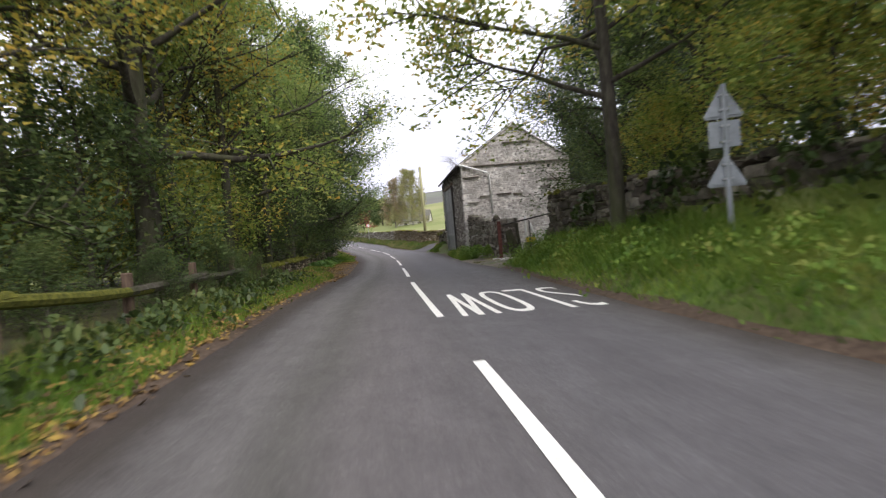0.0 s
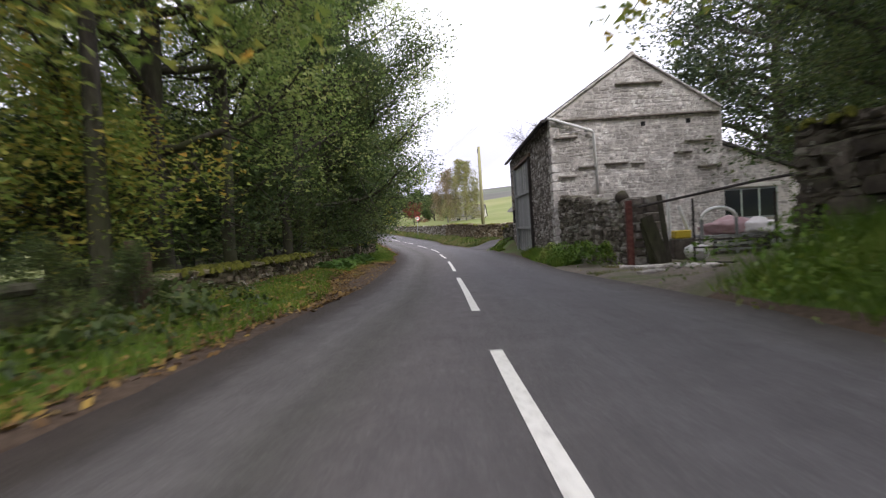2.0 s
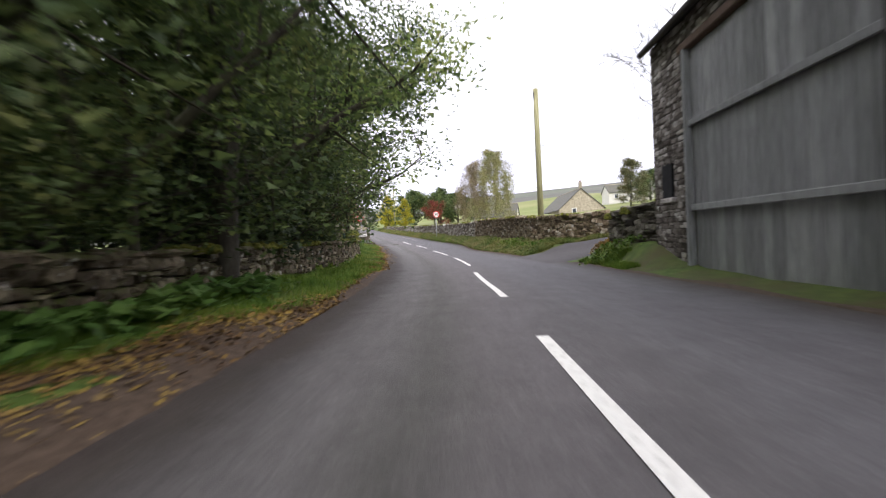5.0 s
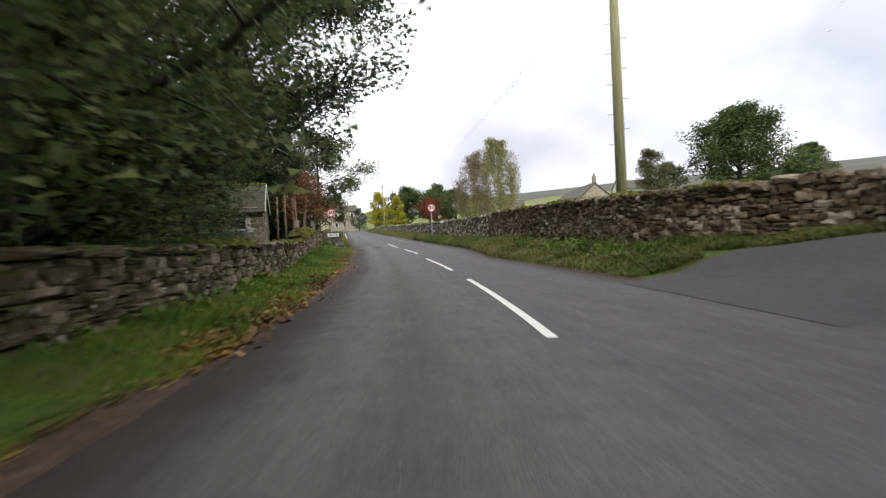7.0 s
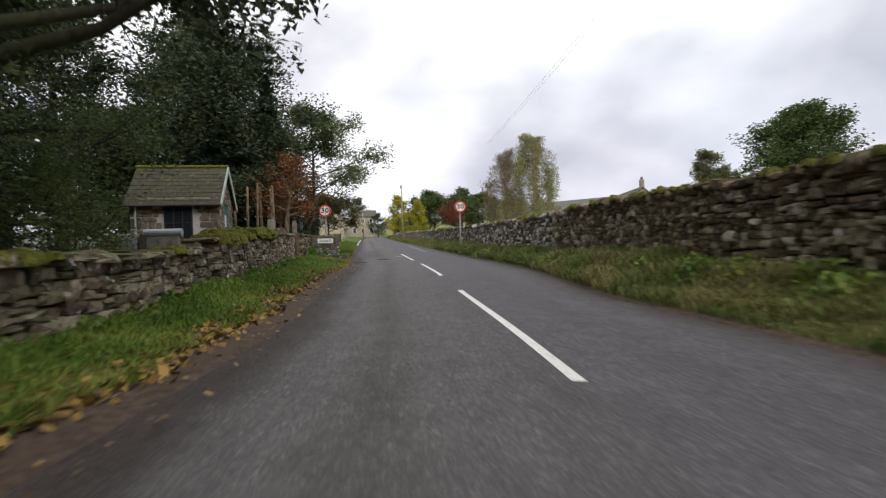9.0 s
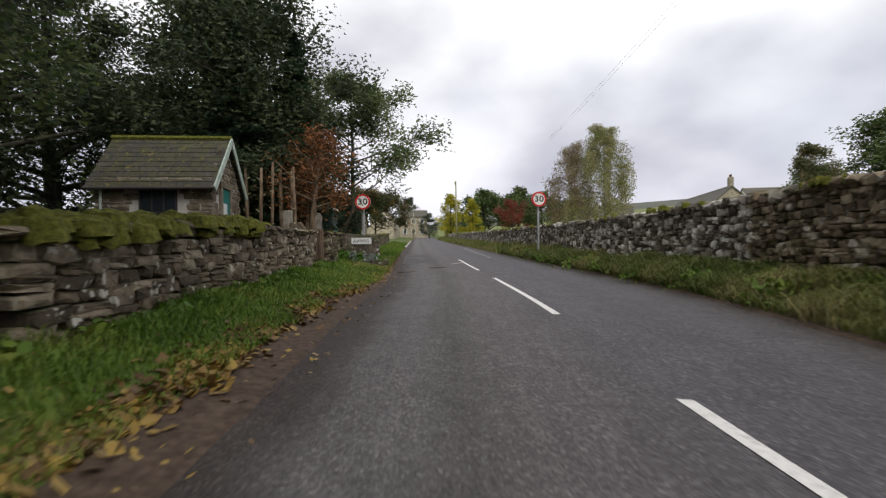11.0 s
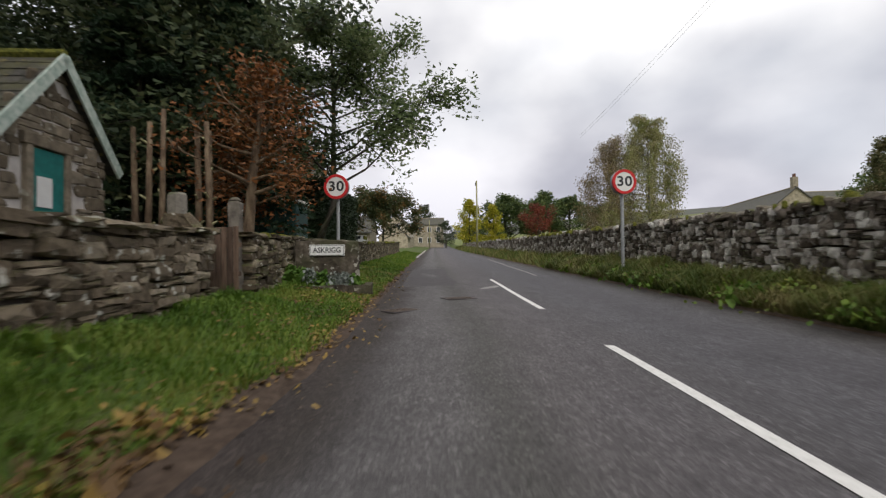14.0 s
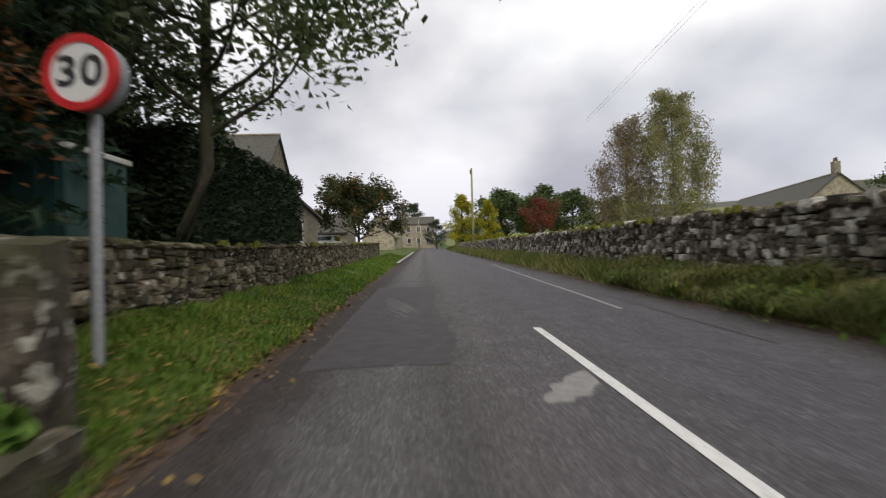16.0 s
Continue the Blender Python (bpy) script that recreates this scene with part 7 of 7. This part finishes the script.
rp = thing("gate_post", "rusty red steel gate post at the yard entrance", "gate post", on_yard(3.25, 19.3))
part("shaft", box(.15, .13, 1.75, .01, centre=(0, 0, .76)), M_RUST, rp)
pier = thing("stone_pier", "rough stone pier with mossy top behind the rusty post", "pier", on_yard(3.72, 19.78))
for i in range(8):
    for x in (-.2, .2):
        part("stone", box(.39 + random.uniform(-.05, .03), .42, .205 + random.uniform(-.02, .015), .03), M_STONE_Y, pier, m=Matrix.Translation((x + random.uniform(-.03, .03), random.uniform(-.03, .03), .06 + i * .215)) @ Matrix.Rotation(random.uniform(-.06, .06), 4, "Z"))
cap_ball = bmesh.new()
bmesh.ops.create_icosphere(cap_ball, subdivisions=2, radius=.18)
for v_ in cap_ball.verts:
    v_.co *= 1 + .2 * noise.noise(v_.co * 7)
knob = thing("boulder", "rounded dark stone set on the wall end", "stone", on_yard(3.22, 19.72, 1.74))
part("stone", cap_ball, M_STONE_Y, knob, smooth=True)
for x, y, tn, lx, ly in ((3.75, 18.75, .1, 1.1, .26), (4.4, 18.2, -.12, 1.3, .22), (4.2, 17.4, .2, .7, .3), (2.95, 19.6, .3, .45, .3)):
    slab = thing("stone_slab", "long flat pale stone slab lying in the yard entrance", "stone", on_yard(x, y, .01) @ Matrix.Rotation(tn, 4, "Z"), group="yard slabs")
    part("stone", box(lx, ly, .07, .02), M_STONE_B, slab)
for i, (x, y, t, l_) in enumerate(((4.12, 19.25, .1, 1.68), (3.98, 19.15, .32, 1.25), (3.8, 19.3, .2, 1.1))):
    pk = thing("plank", "old dark plank leaning at the yard entrance", "plank", on_yard(x, y) @ Matrix.Rotation(-t, 4, "Y"))
    part("board", box((.12, .3, .22)[i], .06, l_, .01, centre=(0, 0, l_ / 2 - .05)), M_BARK, pk)
bar = thing("barrier_pole", "long dark iron pole and rail gate across the yard", "gate", on_yard(3.4, 19.0))
part("pole", tube([(0, 0, 1.45), (1.8, -1.6, 1.78), (3.6, -3.2, 2.0)], .03, 8), M_IRON, bar)
for z in (.12, .45, .62):
    part("rail", tube([(1.0, -.6, z), (3.3, -2.8, z + .05)], .022, 6), M_IRON, bar)
for f in (.0, .5, 1.0):
    part("upright", tube([(1.0 + 2.3 * f, -.6 - 2.2 * f, -.05), (1.0 + 2.3 * f, -.6 - 2.2 * f, 1.55)], .028, 8), M_IRON, bar)
trailer = thing("trailer", "dark low trailer loaded with a pink and white sheeted bundle", "trailer", on_yard(6.9, 21.6) @ Matrix.Rotation(radians(4), 4, "Z"))
part("deck", box(2.4, 1.1, .08, .01, centre=(.1, 0, .5)), M_WOOD, trailer)
for z in (.14, .28, .4):
    part("slat", box(2.2, .04, .07, .005, centre=(.1, -.5, z)), M_WOOD, trailer)
for x in (-.95, -.1, .75, 1.2):
    part("leg", box(.07, .07, .5, centre=(x, -.42, .23)), M_IRON, trailer)
    part("leg", box(.07, .07, .5, centre=(x, .42, .23)), M_IRON, trailer)
for s_ in (-1, 1):
    wh = part("wheel", tube([(.55, s_ * .58 - .08, .27), (.55, s_ * .58 + .08, .27)], .28, 18), M_TYRE, trailer)
    part("rim", tube([(.55, s_ * .58 - .09, .27), (.55, s_ * .58 + .09, .27)], .15, 14), M_STEEL, wh)


def bundle(name, label, x, y, z, sx, sy, sz, mat, seed):
    """A slumped, creased heap of sheeting."""
    bm = bmesh.new()
    bmesh.ops.create_icosphere(bm, subdivisions=3, radius=1.0)
    for v in bm.verts:
        q = v.co.copy()
        k_ = 1 + .45 * noise.noise(q * 2.6 + Vector((seed, 0, 0))) + .16 * noise.noise(q * 6 + Vector((0, seed, 0)))
        v.co = Vector((q.x * sx * k_, q.y * sy * k_, max(q.z, -.45) * sz * k_ + sz * .45))
    ob = thing(name, label, "sheet", Matrix.Translation((x, y, z)))
    part("sheeting", bm, mat, ob, smooth=True)
    return ob


tz = over_ground(6.9, 21.6) + .54
bundle("tarpaulin", "faded pink tarpaulin bundled on the trailer", 6.55, 21.55, tz, .72, .5, .3, M_PINK, 2)
bundle("plastic_sheet", "white plastic sheet draped over the pink bundle", 7.2, 21.5, tz - .01, .62, .52, .27, M_SHEET, 5)
bundle("plastic_sheet", "crumpled pale sheeting heaped beside the trailer", 8.9, 21.2, over_ground(8.9, 21.2), .7, .6, .5, M_SHEET, 8)
bag = thing("sack", "white plastic sack slumped on the ground", "sack", on_yard(4.75, 19.2, .0))
bs = bmesh.new()
bmesh.ops.create_icosphere(bs, subdivisions=2, radius=.28)
for v_ in bs.verts:
    v_.co *= 1 + random.uniform(-.12, .12)
    v_.co.z = v_.co.z * .8 + .2
part("bag", bs, M_WHITE, bag, smooth=True)
yb = thing("crate", "yellow plastic crate among the clutter", "crate", on_yard(4.7, 20.0, .55))
part("tray", box(.4, .3, .2, .02, centre=(0, 0, .1)), M_YELLOW, yb)
part("support", box(.5, .4, .55, .02, centre=(0, 0, -.28)), M_STONE_D, yb)
for i, (x, y, l_, t) in enumerate(((4.64, 20.6, 1.74, .02), (5.2, 20.2, 1.5, .31))):
    wp = thing("pipe", "white plastic pipe propped up in the yard", "pipe", on_yard(x, y) @ Matrix.Rotation(-t, 4, "Y"))
    part("tube", tube([(0, 0, 0), (0, 0, l_)], .05, 10), M_WHITE, wp)
hoop = thing("hoop", "pale bent plastic hoop over the clutter", "hoop", on_yard(6.05, 21.0, .0))
part("arc", tube([(.45 * math.cos(math.pi * i / 10), 0, .95 + .3 * math.sin(math.pi * i / 10)) for i in range(11)], .05, 8), M_WHITE, hoop)
for x in (-.45, .45):
    part("stand", box(.07, .07, .97, centre=(x, 0, .47)), M_WOOD, hoop)
for i in range(9):
    x, y = 3.2 + random.uniform(-.4, 1.2), 16.4 + random.uniform(-.6, 2.6)
    rk = thing("loose_stone", "loose flat stone on the yard entrance", "stone", on_yard(x, y, .02) @ Matrix.Rotation(random.uniform(0, 6), 4, "Z"), group="loose stones")
    part("stone", box(random.uniform(.15, .4), random.uniform(.12, .25), .08, .02), M_STONE_B, rk)

# ---- road details ----
def blotch(name, label, outline, mat, lift):
    """A flat patch on the road with a ragged outline, given as (y, offset) corners."""
    r = np.random.default_rng(len(outline) + int(abs(outline[0][0])))
    pts = []
    for (y0, o0), (y1, o1) in zip(outline, outline[1:] + outline[:1]):
        n_ = max(2, int(math.hypot(y1 - y0, o1 - o0) / .12))
        for i in range(n_):
            f = i / n_
            pts.append((y0 + (y1 - y0) * f + r.normal(0, .025), o0 + (o1 - o0) * f + r.normal(0, .025)))
    v = [(float(road_x(y)) + o, y, float(road_surface(y, o)) + lift) for y, o in pts]
    ob = new(name, mesh_of(name, v, [tuple(range(len(v)))], mat))
    return tagged(ob, label, "road", kind="structure")


blotch("tarmac_patch", "dark damp resurfaced patch in the left lane", [(69.7, -2.85), (69.95, -2.3), (70.2, -1.28), (71.3, -1.1), (74.3, -1.3), (78, -1.2), (78, -2.85)], M_GUTTER, .0045)
blotch("worn_patch", "pale worn patch of old surface by the centre line", [(69.3, -.7), (69.22, -.6), (69.38, -.36), (69.75, -.1), (70.1, -.06), (70.0, -.24), (69.66, -.5)], M_ASPHALT_OLD, .0052)
on_road("tar_seam", 71.6, 76.8, 2.24, 2.27, M_ASPHALT_NEW, .005, label="black tar seam in the road", dy=.5)["kind"] = "structure"
on_road("edge_line", 74.0, 90.0, lambda y: 1.74 + (y - 74) * .026, lambda y: 1.82 + (y - 74) * .026, M_ASPHALT_OLD, .005, label="worn pale line at the road side", dy=.5)["kind"] = "structure"
for y, o, tn in ((67.3, -1.33, 38), (65.55, -2.5, 60)):
    c = Vector((float(road_x(y)) + o, y, float(road_surface(y, o)) + .002))
    mh = thing("manhole_cover", "rusty ribbed iron access cover set in the road", "manhole cover", Matrix.Translation(c) @ Matrix.Rotation(radians(tn), 4, "Z"), group="iron covers")
    part("frame", box(.62, .5, .012, .003), M_GUTTER, mh)
    for i in range(9):
        part("rib", box(.03, .4, .01), M_COVER, mh, m=Matrix.Translation((-.26 + .065 * i, 0, .008)))
kerb = thing("kerb", "pale stone kerb edge further up the road", "kerb", kind="structure")
part("kerb_line", ribbon(92, 130, lambda y: left_edge(y) - .2, left_edge, .1, dy=1), M_STONE_B, kerb)

# ---- houses ----
def house(name, label, origin, turn, w, d, eave, ridge, mat, windows=(), chimneys=(), door=None, roof_mat=None, z=None, gable_windows=()):
    """A gabled house: origin at a front corner, its front along the turned x axis, facing -y."""
    x, y = origin
    g = (over_ground(x, y) if z is None else z) - .3
    ob = thing(name, label, "house", Matrix.Translation((x, y, g)) @ Matrix.Rotation(turn, 4, "Z"))
    part("wall", ([(0, 0, 0), (w, 0, 0), (w, d, 0), (0, d, 0), (0, 0, eave), (w, 0, eave), (w, d, eave), (0, d, eave), (0, d / 2, ridge), (w, d / 2, ridge)],
                  [(0, 1, 5, 4), (1, 2, 6, 9, 5), (2, 3, 7, 6), (3, 0, 4, 8, 7)]), mat, ob)
    o = .3
    zo = eave - o * (ridge - eave) / (d / 2)
    for s in (0, 1):
        ya, yb = (-o, d / 2) if not s else (d + o, d / 2)
        v = [(-.2, ya, zo), (w + .2, ya, zo), (w + .2, yb, ridge), (-.2, yb, ridge)]
        v += [(a, b, c + .14) for a, b, c in v]
        part("roof", (v, [(0, 1, 2, 3), (4, 5, 6, 7), (0, 1, 5, 4), (1, 2, 6, 5), (2, 3, 7, 6), (3, 0, 4, 7)]), roof_mat or M_SLATE, ob)
    part("ridge", tube([(-.2, d / 2, ridge + .14), (w + .2, d / 2, ridge + .14)], .12, 6), M_STONE_H, ob)
    for cx_ in chimneys:
        c = part("chimney", box(.7, .6, 1.5, .02), M_STONE_H, ob, m=Matrix.Translation((cx_, d / 2, ridge + .6)))
        for dx in (-.18, .18):
            part("chimney_pot", tube([(dx, 0, .7), (dx, 0, 1.15)], [.12, .1], 10), M_COPPERROOF, c)
    for wx, wz_, ww, wh_ in windows:
        f = part("window", box(ww + .2, .08, wh_ + .2, .01), M_WHITE, ob, "white framed window", m=Matrix.Translation((wx, -.01, wz_)))
        part("pane", box(ww / 2 - .04, .03, wh_), M_GLASS, f, m=Matrix.Translation((-ww / 4, -.04, 0)))
        part("pane", box(ww / 2 - .04, .03, wh_), M_GLASS, f, m=Matrix.Translation((ww / 4, -.04, 0)))
        part("sill", box(ww + .3, .22, .1), M_STONE_H, f, m=Matrix.Translation((0, -.08, -wh_ / 2 - .14)))
    for side, wy, wz_, ww, wh_ in gable_windows:
        f = part("window", box(.08, ww + .2, wh_ + .2, .01), M_WHITE, ob, "white framed window", m=Matrix.Translation((w + .01 if side > 0 else -.01, wy, wz_)))
        part("pane", box(.03, ww - .06, wh_ - .06), M_GLASS, f, m=Matrix.Translation((.04 * side, 0, 0)))
    if door:
        part("door", box(.95, .08, 2.1, .01), M_TEAL, ob, "painted front door", m=Matrix.Translation((door, -.02, 1.35)))
    return ob


house("house", "two-storey stone house facing down the road end", (-57.8, 175), radians(20), 7.6, 6, 5.9, 7.6, M_STONE_H,
      windows=[(1.6, 1.9, .8, 1.2), (3.9, 1.9, .8, 1.2), (6.2, 1.9, .8, 1.2), (1.6, 4.6, .8, 1.2), (3.9, 4.6, .8, 1.2), (6.2, 4.6, .8, 1.2)], chimneys=(.5,))
house("house", "gabled stone house standing along the road", (-48.6, 150), radians(109), 17, 5.6, 4.7, 7.0, M_STONE_H, windows=[(3, 3.3, .8, 1.1), (7, 3.3, .8, 1.1), (11, 3.3, .8, 1.1)], gable_windows=[(-1, 2.4, 4.5, .8, 1.0)], chimneys=(1.0, 15))
house("outbuilding", "low stone outbuilding joined to the gabled house", (-46.2, 143), radians(109), 7, 5.4, 2.4, 4.8, M_STONE_H)
house("house", "tall stone house with a steep gable behind the hedge", (-39.4, 93.0), radians(20), 4.6, 7.0, 6.4, 9.9, M_STONE_H, gable_windows=[(1, 2.4, 5.2, .8, 1.0), (1, 4.2, 5.2, .8, 1.0)])
house("cottage_wing", "low stone cottage wing with a small white window", (-31.4, 83.0), radians(10), 4.2, 7.0, 3.0, 3.9, M_STONE_H, gable_windows=[(1, 4.3, 2.15, .9, 1.1)])
house("cottage_wing", "low stone cottage with slate roof beyond the parked car", (-45.0, 108), radians(18), 8, 5.0, 2.8, 4.6, M_STONE_H, windows=[(1.5, 1.6, .9, 1.0), (5.5, 1.6, .9, 1.0)])
house("house", "white rendered house behind the far trees", (-10.5, 124), radians(-6), 8.0, 6, 4.2, 6.6, M_RENDER_WHITE, windows=[(2, 3.2, .9, 1.0), (5.5, 3.2, .9, 1.0)], chimneys=(), z=.3)
house("house", "stone house with its gable and chimney above the field wall", (3.5, 152), radians(-84), 26.0, 9.0, 4.6, 8.6, M_STONE_H, chimneys=(25.5,), gable_windows=[(1, 3.0, 4.2, .8, .9)], z=.7)
house("house", "distant pale farmhouse on the hillside", (22, 160), radians(8), 12, 6, 3.6, 5.6, M_RENDER_WHITE, windows=[(2, 2.4, .9, 1.0), (6, 2.4, .9, 1.0), (9.5, 2.4, .9, 1.0)])

# clipped hedge in front of the tall house
hr = np.random.default_rng(5)
hedge = thing("hedge", "tall dark clipped conifer hedge above the wall", "hedge")
hp = []
for y in np.arange(73.0, 81.2, .05):
    for _ in range(60):
        hp.append((float(road_x(y)) - 6.1 + hr.normal(0, .05) - (hr.uniform() < .3) * hr.uniform(0, 1.2), y, float(road_z(y)) + .6 + hr.uniform() ** .9 * 3.0))
for _ in range(4500):
    hp.append((float(road_x(73.0)) - hr.uniform(6.0, 7.5), 73.0 + hr.normal(0, .07), float(road_z(73.0)) + .4 + hr.uniform() * 3.1))
for _ in range(4500):
    y = hr.uniform(72.9, 81.2)
    hp.append((float(road_x(y)) - hr.uniform(6.0, 7.5), y, float(road_z(y)) + 3.42 + hr.normal(0, .06)))
p_, f_ = leaves(np.array(hp), hr.uniform(.1, .24, len(hp)), aspect=.35, r=hr)
new("foliage", fast_mesh("foliage", p_, f_, L_HEDGE)).parent = hedge
part("core", ribbon(73.1, 81.1, -7.3, -6.2, 2.9, dy=.5), M_FLOOR_WOOD, hedge)
cv2 = [(float(road_x(y)) - o, y, float(road_z(y)) + z) for y in (73.1, 81.1) for o, z in ((6.2, .3), (6.2, 3.3), (7.4, 3.3), (7.4, .3))]
part("core", (cv2, [(0, 1, 2, 3), (4, 5, 6, 7), (0, 1, 5, 4), (1, 2, 6, 5), (2, 3, 7, 6)]), L_HEDGE, hedge)

# parked white car by the cottage
pc = at(101.5, -9.6, .25)
pcar = thing("parked_car", "white hatchback parked by the cottage", "car", Matrix.Translation(pc) @ Matrix.Rotation(radians(105), 4, "Z"))
cv = []
for yy, sx in ((-.85, .97), (-.75, 1.0), (.75, 1.0), (.85, .97)):
    for x, z in [(-2.0, .3), (-2.05, .75), (-1.9, .95), (-1.5, 1.45), (.5, 1.5), (1.1, 1.0), (2.0, .85), (2.05, .35)]:
        cv.append((x * sx, yy * (1 if z < .98 else .85), z))
m_ = 8
cf = [(r_ * m_ + i, r_ * m_ + i + 1, (r_ + 1) * m_ + i + 1, (r_ + 1) * m_ + i) for r_ in range(3) for i in range(m_ - 1)] + [tuple(range(m_)), tuple(range(4 * m_ - 1, 3 * m_ - 1, -1))]
part("body", (cv, cf), M_CARWHITE, pcar)
part("rear_window", box(.03, 1.2, .4), M_GLASS, pcar, m=Matrix.Translation((-1.74, 0, 1.2)) @ Matrix.Rotation(radians(38), 4, "Y"))
part("windscreen", box(.03, 1.2, .55), M_GLASS, pcar, m=Matrix.Translation((.84, 0, 1.25)) @ Matrix.Rotation(radians(-52), 4, "Y"))
for s in (-1, 1):
    part("side_window", box(1.6, .03, .36), M_GLASS, pcar, m=Matrix.Translation((-.45, s * .79, 1.2)))
for x, y in ((-1.25, -.8), (1.3, -.8), (-1.25, .8), (1.3, .8)):
    wh = part("wheel", tube([(x, y - .1, .31), (x, y + .1, .31)], .31, 18), M_TYRE, pcar)
    part("rim", tube([(x, y - .11, .31), (x, y + .11, .31)], .19, 14), M_STEEL, wh)
